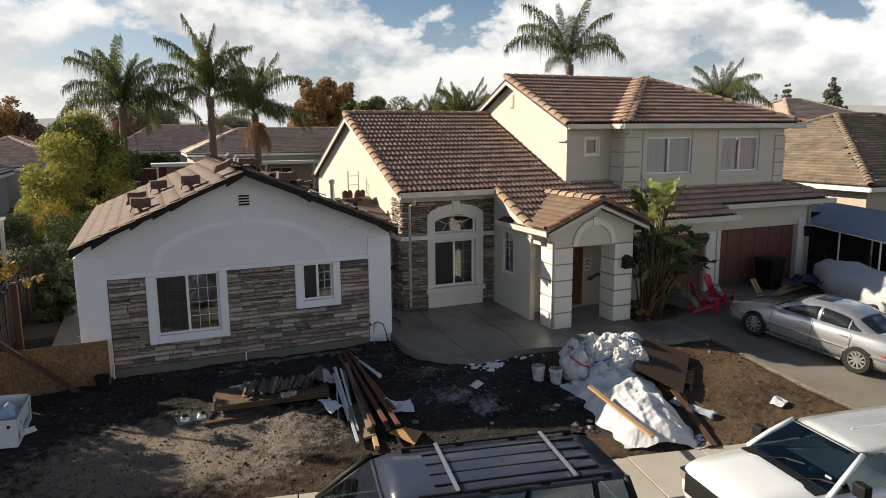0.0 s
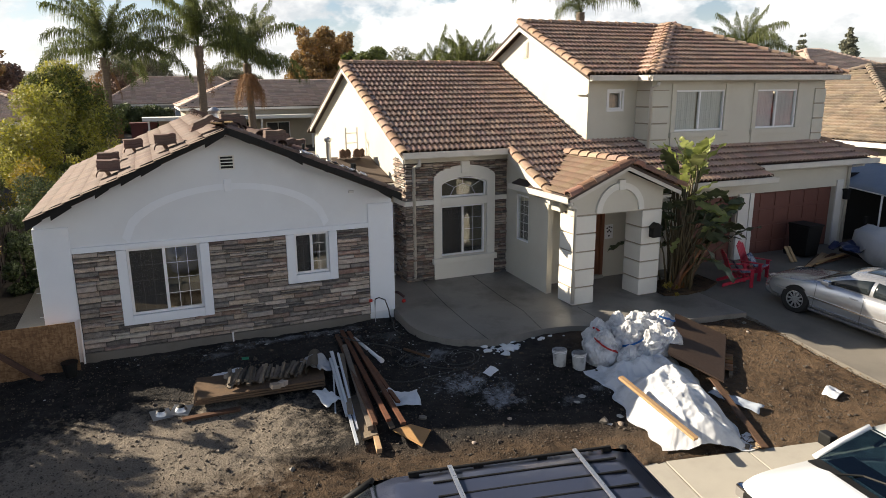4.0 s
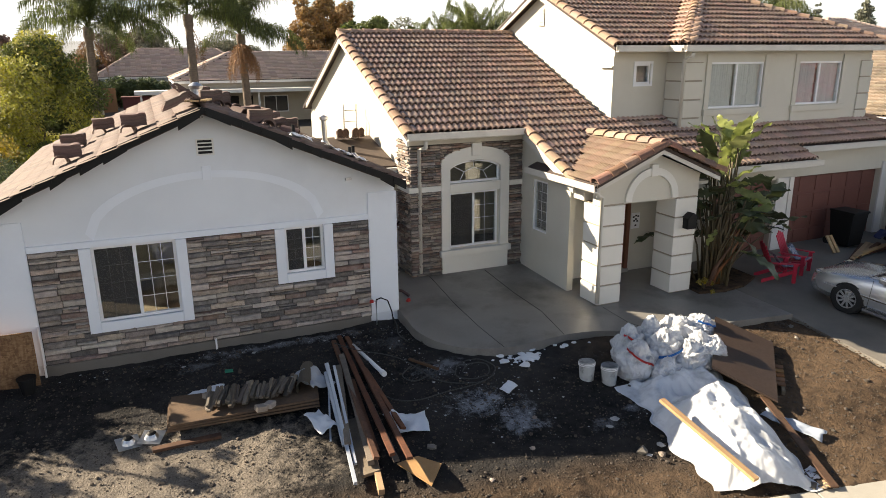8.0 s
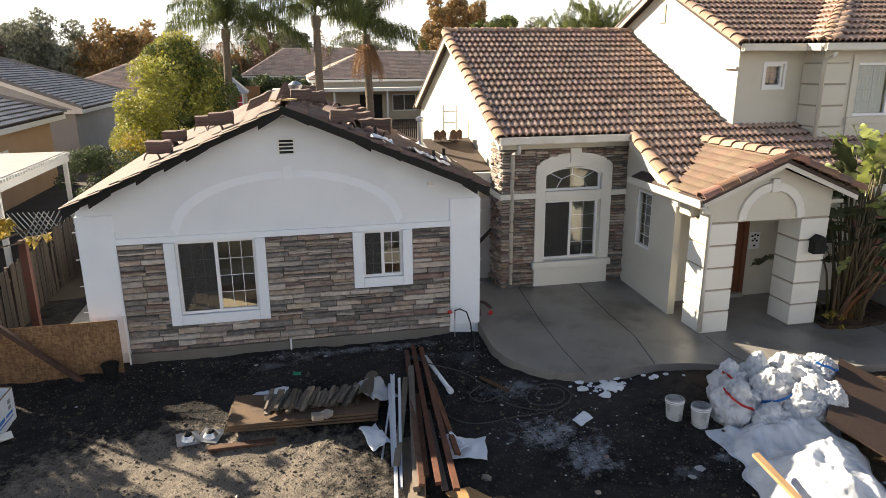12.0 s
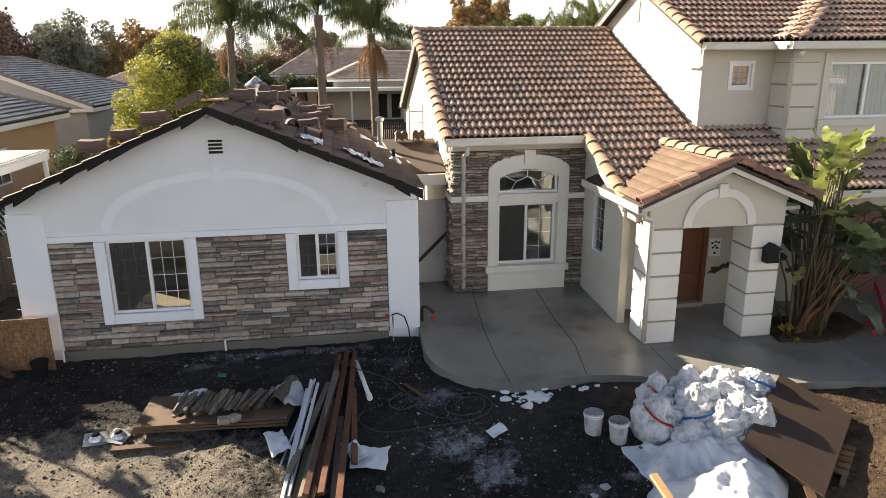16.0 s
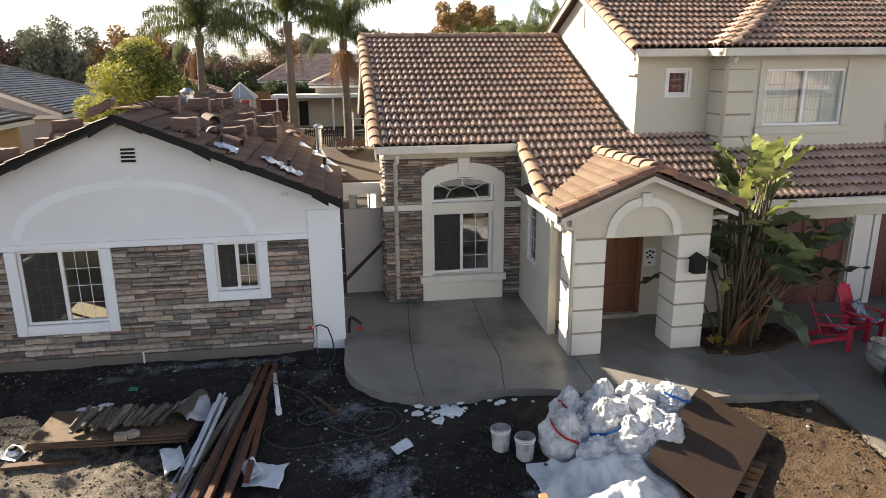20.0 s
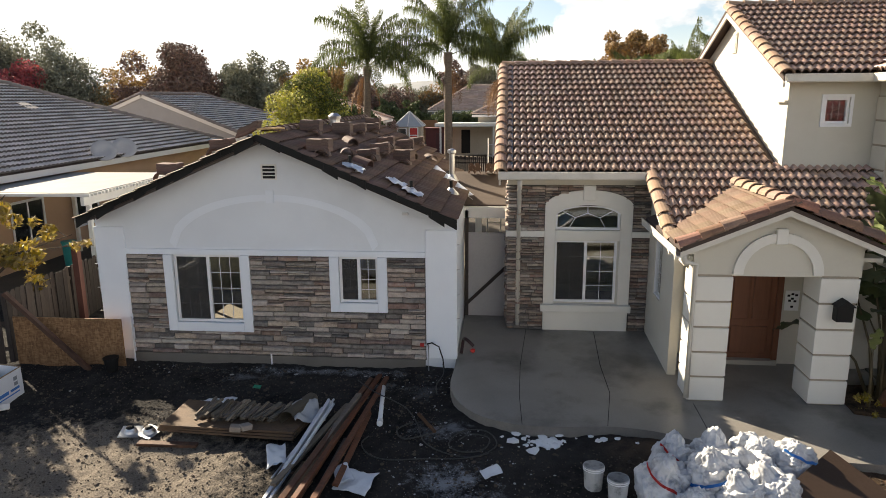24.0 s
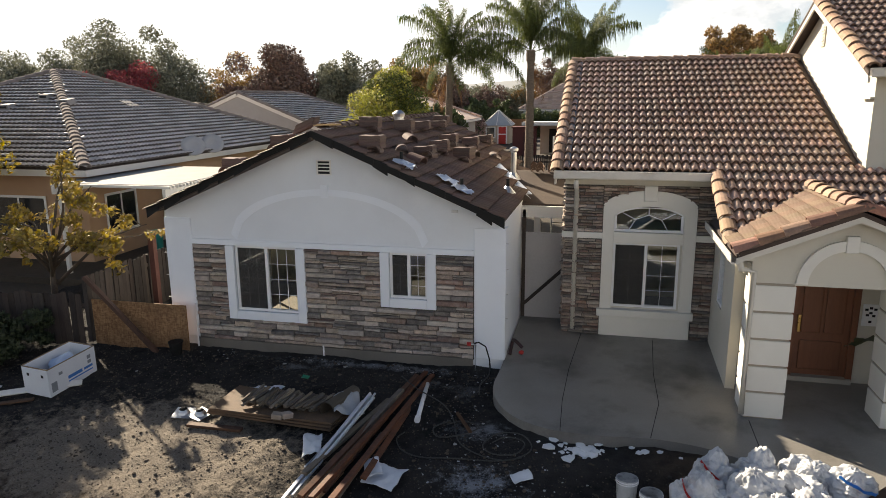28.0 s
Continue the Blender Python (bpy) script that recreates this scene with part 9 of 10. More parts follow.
def hip_house(name, label, x0, x1, y0, y1, zw, slope, wall_m, tile_m, over=0.5, gables=(), windows=(), rows=True, fascia=TRIM_WHITE, z0=-0.1):
    h = thing(name, label, "house")
    part("wall", boxes((x0, x1, y0, y1, z0, zw)), wall_m, h)
    ex0, ex1, ey0, ey1 = x0 - over, x1 + over, y0 - over, y1 + over
    w, d = ex1 - ex0, ey1 - ey0
    run = min(w, d) / 2
    top = zw + run * slope
    if w >= d:
        a, b = Vector((ex0 + (0 if "w" in gables else run), (ey0 + ey1) / 2, top)), Vector((ex1 - (0 if "e" in gables else run), (ey0 + ey1) / 2, top))
    else:
        a, b = Vector(((ex0 + ex1) / 2, ey0 + (0 if "s" in gables else run), top)), Vector(((ex0 + ex1) / 2, ey1 - (0 if "n" in gables else run), top))
    c = [Vector((ex0, ey0, zw)), Vector((ex1, ey0, zw)), Vector((ex1, ey1, zw)), Vector((ex0, ey1, zw))]
    if w >= d:
        planes = [("s", [c[0], c[1], b, a]), ("e", [c[1], c[2], b]), ("n", [c[2], c[3], a, b]), ("w", [c[3], c[0], a])]
    else:
        planes = [("s", [c[0], c[1], a]), ("e", [c[1], c[2], b, a]), ("n", [c[2], c[3], b]), ("w", [c[3], c[0], a, b])]
    roof_p = part("roof", boxes((a.x - 0.02, a.x + 0.02, a.y, a.y + 0.02, top - 0.3, top - 0.28)), tile_m, h)
    for tag, pts in planes:
        if tag in gables:
            bm = bmesh.new()
            poly(bm, [pts[0], pts[1], pts[2]], (0, 0.1 if tag == "s" else -0.1 if tag == "n" else 0, 0) if tag in "sn" else (-0.1 if tag == "e" else 0.1, 0, 0))
            part("gable", bm, wall_m, h)
            for p in pts[:2]:
                part("rake_board", plank(bmesh.new(), p + Vector((0, -0.06 if tag == "s" else 0, -0.16)), pts[2] + Vector((0, -0.06 if tag == "s" else 0, -0.16)), 0.08, 0.2), fascia, h)
            continue
        bm = bmesh.new()
        poly(bm, pts, (0, 0, -0.12))
        part("roof_deck", bm, DECK, roof_p)
        if rows and tag in rows:
            e = (pts[1] - pts[0]).normalized()
            mid = (pts[2] if len(pts) == 3 else (pts[2] + pts[3]) / 2)
            s_ = (mid - pts[0]) - e * (mid - pts[0]).dot(e)
            lay_far(roof_p, pts, e, s_.normalized(), tile_m)
        else:
            bm = bmesh.new()
            poly(bm, [p + Vector((0, 0, 0.03)) for p in pts], (0, 0, -0.03))
            part("roof_skin", bm, tile_m, roof_p)
    for p, q in ((c[0], c[1]), (c[1], c[2]), (c[2], c[3]), (c[3], c[0])):
        part("fascia", plank(bmesh.new(), p + Vector((0, 0, -0.22)), q + Vector((0, 0, -0.22)), 0.06, 0.20), fascia, h)
    for tag, u0, u1, lo, hi in windows:
        f = {"s": at_y(y0), "e": lambda u, z, dd: Vector((x1 - dd, u, z)), "w": at_x(x0)}[tag]
        wn = part("window", quad(bmesh.new(), [f(u0, lo, -0.02), f(u1, lo, -0.02), f(u1, hi, -0.02), f(u0, hi, -0.02)], 0.01), DARK_GLASS, h)
        for a_, b_, l_, h_ in ((u0 - 0.08, u0, lo - 0.08, hi + 0.08), (u1, u1 + 0.08, lo - 0.08, hi + 0.08), (u0, u1, lo - 0.08, lo), (u0, u1, hi, hi + 0.08), ((u0 + u1) / 2 - 0.025, (u0 + u1) / 2 + 0.025, lo, hi)):
            part("frame", quad(bmesh.new(), [f(a_, l_, -0.04), f(b_, l_, -0.04), f(b_, h_, -0.04), f(a_, h_, -0.04)], 0.02), VINYL, wn)
    for p, q in ((c[0], a), (c[1], b if w >= d else a), (c[2], b), (c[3], a if w >= d else b)):
        if (p.xy - q.xy).length > 0.5:
            lay_caps(roof_p, cap_far(tile_m), p, q, name="hip_tile", lift=0.06)
    if (b - a).length > 0.4:
        lay_caps(roof_p, cap_far(tile_m), a, b, name="ridge_tile", lift=0.06)
    return h


CAPS = {}
# Course shadows put into the colour of the neighbours' tile edges
EDGE_SHADE = mat("shaded_tile_edge", (0.15, 0.135, 0.128), (0.10, 0.09, 0.086), rough=0.95, spec=0.1, scale=4, fine=30)


def cap_far(m):
    if m.name not in CAPS:
        dull = mat("dull_ridge_tile", (0.27, 0.235, 0.22), (0.18, 0.155, 0.145), rough=0.95, spec=0.05, scale=3, fine=30, vary=0.15)
        CAPS[m.name] = cap_mesh("cap_tile", 0.38, 0.44, 0.15, dull if m is TILE_GREY else m)
    return CAPS[m.name]


def lay_far(parent, pts, e, s_, m):
    """Courses of tiles on a neighbour's roof, joined."""
    key = m.name + "_tile"
    if key not in CAPS:
        CAPS[key] = tile_mesh(key, 0.62, 0.36, 3, 0.035, 0.085, m, 0.075, 0.7, EDGE_SHADE if m is TILE_GREY else None)
    n = e.cross(s_)
    if n.z < 0:
        e = -e
        n = e.cross(s_)
        o = pts[1]
    else:
        o = pts[0]
    rot = Matrix((e, s_, n)).transposed().to_4x4()
    ring = [(p.x, p.y) for p in pts]
    mats_ = []
    L = max((p - o).dot(e) for p in pts)
    H_ = max((p - o).dot(s_) for p in pts)
    for j in range(int(H_ / 0.31) + 1):
        for i in range(int(L / 0.62) + 1):
            c = o + e * (0.62 * (i + 0.5)) + s_ * (0.31 * (j + 0.4))
            if inside((c.x, c.y), ring):
                mats_.append(Matrix.Translation(o + e * (0.62 * i) + s_ * (0.31 * j) + n * (0.02 + random.uniform(-0.006, 0.006))) @ rot)
    if mats_:
        join_mesh("tiles", CAPS[key], mats_, m, parent)


TILE_OLD = mat("weathered_tile", (0.27, 0.215, 0.165), (0.165, 0.13, 0.10), rough=0.85, scale=2, fine=25, bump=0.25, vary=0.22, dirt=(0.11, 0.095, 0.08), dirt_scale=1.2, dirt_amount=0.6)
DARK_GLASS = mat("dark_glass", (0.03, 0.035, 0.04), (0.02, 0.022, 0.025), rough=0.08, bump=0.0, spec=0.8)
TAN_WALL = mat("tan_stucco", (0.50, 0.33, 0.215), (0.43, 0.28, 0.18), rough=0.9, fine=80)
BLUE_WALL = mat("blue_grey_stucco", (0.34, 0.37, 0.41), (0.29, 0.32, 0.36), rough=0.9, fine=80)
GREY_WALL = mat("grey_stucco", (0.36, 0.35, 0.34), (0.3, 0.29, 0.285), rough=0.9, fine=80)
PALE_WALL = mat("pale_stucco", (0.48, 0.42, 0.34), (0.42, 0.37, 0.3), rough=0.9, fine=80)
hip_house("left_house", "single-storey tan house with a dark grey tile hip roof", -22.6, -8.4, 22.4, 37.6, 3.1, 0.42, TAN_WALL, TILE_GREY, rows="se", windows=(("e", 23.2, 24.6, 0.9, 2.1), ("e", 26.2, 27.6, 0.9, 2.1), ("e", 31, 32.4, 0.9, 2.1), ("s", -12, -10, 0.9, 2.1)))
hip_house("grey_house", "single-storey grey house with a dark grey tile gable roof", -21.1, -9.3, 44.5, 58, 2.9, 0.40, GREY_WALL, TILE_GREY, rows="es", gables=("s",), windows=(("s", -20, -18.4, 0.9, 2.1),))
hip_house("left_back_house", "single-storey house with a grey tile roof among trees", -14.5, -5.2, 60, 72, 3.1, 0.42, GREY_WALL, TILE_TAN, rows="s", gables=())
hip_house("blue_house", "blue-grey house with a brown tile roof behind the palms", -3.8, 16.0, 100.5, 110.5, 3.35, 0.61, BLUE_WALL, TILE_TAN, rows="s", windows=(("s", -2.2, -0.3, 1.5, 2.7), ("s", 3.2, 4.6, 1.5, 2.7)))
hip_house("rear_house", "tan house with a brown tile roof and a white patio cover", 4.1, 25, 66.5, 76, 3.65, 0.43, PALE_WALL, TILE_TAN, rows="sw", windows=(("s", 11, 13, 0.9, 2.2),))
hip_house("right_house", "single-storey house with a weathered grey-brown tile hip roof", 28.4, 46, 19.5, 33.5, 3.0, 0.42, PALE_WALL, TILE_OLD, rows="swe", windows=())
hip_house("back_house", "larger house with a tan tile roof beyond its neighbour", 44, 62, 36, 52, 4.6, 0.40, PALE_WALL, TILE_TAN, rows="s", windows=())
hip_house("far_house", "far single-storey house with a brown roof", -40, -26, 60, 74, 2.4, 0.3, GREY_WALL, TILE_OLD, rows="", windows=())
hip_house("far_house", "far single-storey house with a brown roof", -34, -20, 84, 98, 3.1, 0.42, PALE_WALL, TILE_TAN, rows="", windows=())
hip_house("far_house", "far pale house with a gabled brown roof", -27, -20, 128, 142, 4.3, 0.7, GREY_WALL, TILE_TAN, rows="", gables=("s",), windows=(("s", -24.5, -22.5, 2.0, 3.4),))
hip_house("far_house", "far blue-grey house with a gabled brown roof", -18.5, -11, 126, 140, 4.1, 0.6, BLUE_WALL, TILE_TAN, rows="", gables=("s",), windows=(("s", -16, -14.2, 2.0, 3.3),))
# low metal vents on the neighbour's roof
for x, y in ((-12.3, 26.4), (-13.6, 26.9), (-14.6, 26.0)):
    v = thing("roof_vent", "low grey metal vent on the neighbour's tile roof", "roof vent", "vents on the neighbour's roof", at=(x, y, 3.1 + 0.42 * (y - 21.9) + 0.05))
    bm = bmesh.new()
    poly(bm, [(-0.26, -0.2, -0.05), (-0.2, -0.18, 0.15), (0.2, -0.18, 0.15), (0.26, -0.2, -0.05)], (0, 0.42, 0.06))
    part("hood", bm, mat("dull_vent", (0.36, 0.33, 0.315), (0.27, 0.25, 0.24), rough=0.8, spec=0.2), v)
    part("opening", boxes((-0.15, 0.15, -0.204, -0.194, 0.02, 0.1)), BLACK, v)
v = thing("roof_vent", "low grey metal vent on the neighbour's tile roof", "roof vent", "vents on the neighbour's roof", at=(-12.0, 29.8, 3.1 + 0.42 * 4.1 + 0.05))
bm = bmesh.new()
poly(bm, [(-0.25, -0.3, 0.16), (0.25, -0.34, -0.06), (0.25, 0.34, -0.06), (-0.25, 0.3, 0.16)], (-0.2, 0, 0.12))
part("hood", bm, mat("dull_vent", (0.36, 0.33, 0.315), (0.27, 0.25, 0.24), rough=0.8, spec=0.2), v)
# patio cover of the rear house
cover = thing("patio_cover", "flat white patio cover on posts behind the palms", "patio cover", at=(0, 0, 0))
part("roof_sheet", boxes((0.5, 15, 63.2, 66.45, 2.86, 2.96)), TRIM_WHITE, cover)
part("fascia", boxes((0.5, 15, 63.12, 63.2, 2.72, 3.0)), TRIM_WHITE, cover)
for x in (0.9, 5.5, 10, 14.4):
    part("post", boxes((x, x + 0.15, 63.3, 63.45, 0, 2.86)), TRIM_WHITE, cover)
part("end_wall", boxes((1.8, 4.09, 66.3, 66.5, 0, 2.84)), PALE_WALL, cover)
for x in (2.6, 8.0, 9.2):
    part("arch_opening", boxes((x, x + 0.8, 66.24, 66.298, 0.2, 2.3) if x < 4 else (x, x + 0.8, 66.44, 66.498, 0.2, 2.3), bevel=0.02), BLACK, cover)
# maroon shed beneath the end of the cover
shed = thing("shed", "low dark maroon shed beside the white patio cover", "shed", at=(0.6, 64.7, 0))
MAROON = mat("maroon_boards", (0.13, 0.042, 0.04), (0.085, 0.03, 0.028), rough=0.85, stretch=(6, 1, 0.4), fine=18)
part("wall", boxes((-1.0, 1.0, -0.6, 0.6, 0, 2.45)), MAROON, shed)
part("roof", boxes((-1.1, 1.1, -0.7, 0.7, 2.45, 2.58), bevel=0.02), MAROON, shed)
part("door", boxes((-0.1, 0.7, -0.64, -0.6, 0.05, 2.1), bevel=0.01), mat("maroon_door", (0.09, 0.03, 0.03), (0.06, 0.022, 0.022), rough=0.7), shed)
# dark picket fence behind the link roof
pf = thing("picket_fence", "dark timber picket fence across the back yard", "fence", at=(0, 44.0, 0))
for k in range(60):
    part("picket", boxes((2.2 + k * 0.12, 2.29 + k * 0.12, 0, 0.025, 0.1, 1.78 + 0.08 * (k % 2))), FENCE, pf)
for z in (0.5, 1.4):
    part("rail", boxes((2.1, 9.4, 0.026, 0.07, z, z + 0.09)), FENCE, pf)
# garden hut in a back yard
ph = thing("playhouse", "pale garden hut with a white pyramid roof and red door", "garden hut", at=(-4.0, 79.6, 0.1))
part("wall", boxes((-1.35, 1.35, -1.35, 1.35, 0, 1.95)), PALE_WALL, ph)
bm = bmesh.new()
tube(bm, [(0, 0, 1.93), (0, 0, 2.0), (0, 0, 3.5), (0, 0, 3.62)], [2.2, 2.2, 0.1, 0.05], 4)
bm.transform(pose(0, 0, 0, 0, 0, 45))
hr = part("roof", bm, mat("hut_roof_sheet", (0.40, 0.43, 0.45), (0.32, 0.35, 0.37), rough=0.5, scale=2, fine=20), ph)
for k in range(8):
    a = math.pi * k / 4
    r_ = 1.57 * (math.sqrt(2) if k % 2 else 1.0)
    part("rib", plank(bmesh.new(), (math.cos(a) * r_, math.sin(a) * r_, 2.03), (0, 0, 3.58), 0.08, 0.05), TRIM_WHITE, hr)
dr = part("red_door", boxes((0.2, 1.0, -1.40, -1.35, 0.0, 1.82)), MATS["red_paint"], ph)
part("door_trim", boxes((0.08, 0.2, -1.42, -1.35, 0, 1.92), (1.0, 1.12, -1.42, -1.35, 0, 1.92), (0.2, 1.0, -1.42, -1.35, 1.82, 1.92), (0.2, 1.0, -1.42, -1.35, 1.0, 1.1)), VINYL, dr)
wn = part("dark_window", boxes((-1.1, -0.25, -1.37, -1.35, 0.75, 1.75)), DARK_GLASS, ph)
part("frame", boxes((-1.2, -1.1, -1.40, -1.35, 0.65, 1.85), (-0.25, -0.15, -1.40, -1.35, 0.65, 1.85), (-1.1, -0.25, -1.40, -1.35, 1.75, 1.85), (-1.1, -0.25, -1.40, -1.35, 0.65, 0.75)), VINYL, wn)
tagged(part("board_fence", boxes((-4.0, -1.5, 85.0, 85.06, 0.0, 2.55)), mat("orange_boards", (0.24, 0.13, 0.065), (0.18, 0.095, 0.048), rough=0.85, stretch=(6, 1, 0.4), fine=18)), "orange-brown board fence behind the garden hut", "fence")
# pergola beside the left-hand house
perg = thing("pergola", "white slatted patio pergola on posts beside the neighbour's house", "pergola", at=(0, 0, 0))
for i in range(30):
    part("slat", boxes((-8.3, -4.3, 20.9 + i * 0.175, 20.96 + i * 0.175, 2.72, 2.80)), TRIM_WHITE, perg)
part("cover_sheet", boxes((-8.2, -4.4, 21.0, 26.0, 2.80, 2.815)), mat("dusty_cover_sheet", (0.30, 0.295, 0.29), (0.25, 0.245, 0.24), rough=0.8, scale=1.5, fine=20), perg)
tb = thing("plastic_bin", "teal plastic bin under the white pergola", "bin", at=(-7.2, 24.0, 0.05))
TEAL = mat("teal_plastic", (0.02, 0.26, 0.24), (0.015, 0.2, 0.19), rough=0.5, bump=0.03)
part("tub", tube(bmesh.new(), [(0, 0, 0), (0, 0, 0.74)], [0.17, 0.21], 18), TEAL, tb, smooth=False)
part("rim", tube(bmesh.new(), [(0, 0, 0.74), (0, 0, 0.79)], [0.23, 0.23], 18), TEAL, tb)
for x in (-8.2, -4.5):
    part("beam", boxes((x, x + 0.1, 20.8, 26.2, 2.5, 2.72)), TRIM_WHITE, perg)
for x, y in ((-8.2, 21), (-4.5, 21), (-4.5, 25.9), (-8.2, 25.9)):
    part("post", boxes((x, x + 0.11, y, y + 0.11, 0, 2.5)), TRIM_WHITE, perg)
lat = thing("lattice", "white garden lattice panel on the neighbour's patio", "lattice", at=(-5.6, 25.2, 0.4))
for i in range(9):
    for s in (-1, 1):
        bm = bmesh.new()
        plank(bm, (i * 0.14 - (0.5 if s > 0 else -0.5) * 0.0, 0.01 * s, 0.0), (i * 0.14 + s * 0.5, 0.01 * s, 0.8), 0.01, 0.03)
        part("strip", bm, TRIM_WHITE, lat)
for x in (-8.0, -8.02):
    d_ = thing("satellite_dish", "grey satellite dish on the neighbour's eave", "satellite dish", "satellite dishes", at=(x, 27.7 if x > -8.01 else 29.1, 3.12))
    bm = bmesh.new()
    bmesh.ops.create_uvsphere(bm, u_segments=18, v_segments=12, radius=0.9)
    bmesh.ops.delete(bm, geom=[v for v in bm.verts if v.co.z > -0.76], context="VERTS")
    bmesh.ops.translate(bm, verts=bm.verts[:], vec=(0, 0, 0.9))
    bmesh.ops.solidify(bm, geom=bm.faces[:], thickness=0.012)
    bm.transform(pose(0.05, 0, 0.24, 52, 12, 30))
    part("reflector", bm, mat("dish_grey", (0.42, 0.42, 0.43), (0.34, 0.34, 0.35), rough=0.5), d_, smooth=True)
    part("arm", tube(bmesh.new(), [(0, 0, 0), (0, 0, 0.3)], 0.02, 6), METAL, d_)
# unseen houses added across the street close the place behind the camera, bouncing light
for x, w in ((-22, 15), (-4, 15), (14, 16), (33, 15)):
    hip_house("opposite_house", "plain cream house added across the street, out of view", x, x + w, -34, -24, 3.2, 0.42, PALE_WALL, TILE_TAN, rows="", windows=())
# red-leaved trees across the street, mirrored in the upper windows
for x, y, h, r in ((54.5, -12.5, 6.5, 3.4), (28.5, -12.0, 6.0, 2.4)):
    tree(x, y, h, r, LEAF_RED, "bright red autumn tree across the street", 5000, 0.16, 0.16, 30, 0.25, int(x), limbs=5)
# far hills, with the haze put into their grey colour
bm = bmesh.new()
pts = []
for i in range(60):
    a = radians(-75 + 150 * i / 59)
    d_ = 1600
    hgt = 22 + 34 * max(0, noise.noise(Vector((i * 0.16, 2.0, 0))) + 0.35) + (30 if i > 36 else 0) * min(1, (i - 36) / 8)
    pts.append((bm.verts.new((math.sin(a) * d_, math.cos(a) * d_, -5)), bm.verts.new((math.sin(a) * d_ * 1.15, math.cos(a) * d_ * 1.15, hgt))))
for p, q in zip(pts, pts[1:]):
    bm.faces.new((p[0], q[0], q[1], p[1]))
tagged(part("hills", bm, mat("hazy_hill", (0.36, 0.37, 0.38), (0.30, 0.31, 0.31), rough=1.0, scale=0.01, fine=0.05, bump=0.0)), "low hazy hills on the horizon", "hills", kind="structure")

# ---- tiles and stones of the two buildings ----
CA, SA = 1 / math.sqrt(1 + MS * MS), MS / math.sqrt(1 + MS * MS)
# Dark lower edges are painted in for the shadow under each course
tile_s = tile_mesh("roll_tile", 0.31, 0.40, 2, 0.075, 0.063, TILE_S, thick=0.036, flat=0.8, edge=mat("shaded_terracotta_edge", (0.15, 0.095, 0.07), (0.10, 0.065, 0.048), rough=0.95, spec=0.1, scale=4, fine=30))
cap_s = cap_mesh("cap_tile", 0.30, 0.42, 0.13, TILE_CAP)
main_roof = part("lower_roof", boxes((6.6, 6.62, 18.3, 18.32, 3.5, 3.52)), DECK, house, "terracotta roll tile roof, weathered and mottled")
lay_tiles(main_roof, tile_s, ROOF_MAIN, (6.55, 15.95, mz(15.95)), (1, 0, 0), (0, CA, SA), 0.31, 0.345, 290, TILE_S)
upper_roof = part("upper_roof", boxes((12.3, 12.32, 18.3, 18.32, 5.5, 5.52)), DECK, house, "terracotta roll tile roof, weathered and mottled")
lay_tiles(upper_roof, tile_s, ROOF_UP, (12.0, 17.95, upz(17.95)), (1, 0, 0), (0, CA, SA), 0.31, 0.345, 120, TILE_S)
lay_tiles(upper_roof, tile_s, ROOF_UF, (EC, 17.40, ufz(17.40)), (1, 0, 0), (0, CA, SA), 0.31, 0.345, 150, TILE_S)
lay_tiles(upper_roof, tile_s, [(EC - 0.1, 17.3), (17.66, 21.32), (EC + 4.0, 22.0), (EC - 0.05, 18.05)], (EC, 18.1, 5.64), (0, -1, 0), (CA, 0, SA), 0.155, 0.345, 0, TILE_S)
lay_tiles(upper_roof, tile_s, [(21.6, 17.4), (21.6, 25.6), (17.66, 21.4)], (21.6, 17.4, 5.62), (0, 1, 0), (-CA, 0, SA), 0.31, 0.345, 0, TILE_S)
porch_roof = part("porch_roof", boxes((11.2, 11.22, 15.3, 15.32, 3.4, 3.42)), DECK, house, "small terracotta tile gable roof over the porch")
PC, PS = 1 / math.sqrt(1 + PR * PR), PR / math.sqrt(1 + PR * PR)
TILE_PORCH = mat("pale_ribbed_tile", (0.235, 0.165, 0.12), (0.165, 0.113, 0.083), rough=0.8, spec=0.2, scale=3, fine=30, bump=0.15, vary=0.12)
lower_ok = [(9.52, 15.02), (pk, 15.02), (pk, 17.86), (9.55, 16.1)]
lay_tiles(porch_roof, tile_mesh("porch_tile", 0.31, 0.28, 4, 0.022, 0.016, TILE_PORCH, thick=0.018), lower_ok, (9.55, 18.0, pzr(9.55)), (0, -1, 0), (PC, 0, PS), 0.31, 0.235, 150, TILE_PORCH)
lay_tiles(porch_roof, tile_s, [(pk, 15.02), (12.9, 15.02), (12.9, 16.1), (pk, 17.86)], (12.89, 15.02, pzr(12.89)), (0, 1, 0), (-PC, 0, PS), 0.31, 0.335, 40, TILE_S)
# caps: rakes, ridges, hips
lay_caps(main_roof, cap_s, (6.60, 18.12, mz(18.12) + 0.0), (6.60, 23.7, mz(23.7)), name="rake_tile")
lay_caps(main_roof, cap_s, (9.66, 15.92, mz(15.92)), (9.66, 18.2, mz(18.2)), name="rake_tile")
lay_caps(main_roof, cap_s, (6.55, 23.72, mz(23.7) + 0.01), (12.2, 23.72, mz(23.7) + 0.01))
lay_caps(upper_roof, cap_s, (12.05, 17.92, upz(17.92)), (12.05, 21.9, upz(21.9)), name="rake_tile")
lay_caps(upper_roof, cap_s, (12.0, 21.92, upz(21.9) + 0.02), (17.72, 21.92, upz(21.9) + 0.02))
lay_caps(upper_roof, cap_s, (EC, 17.40, 5.65), (17.64, 21.34, 7.36), name="hip_tile")
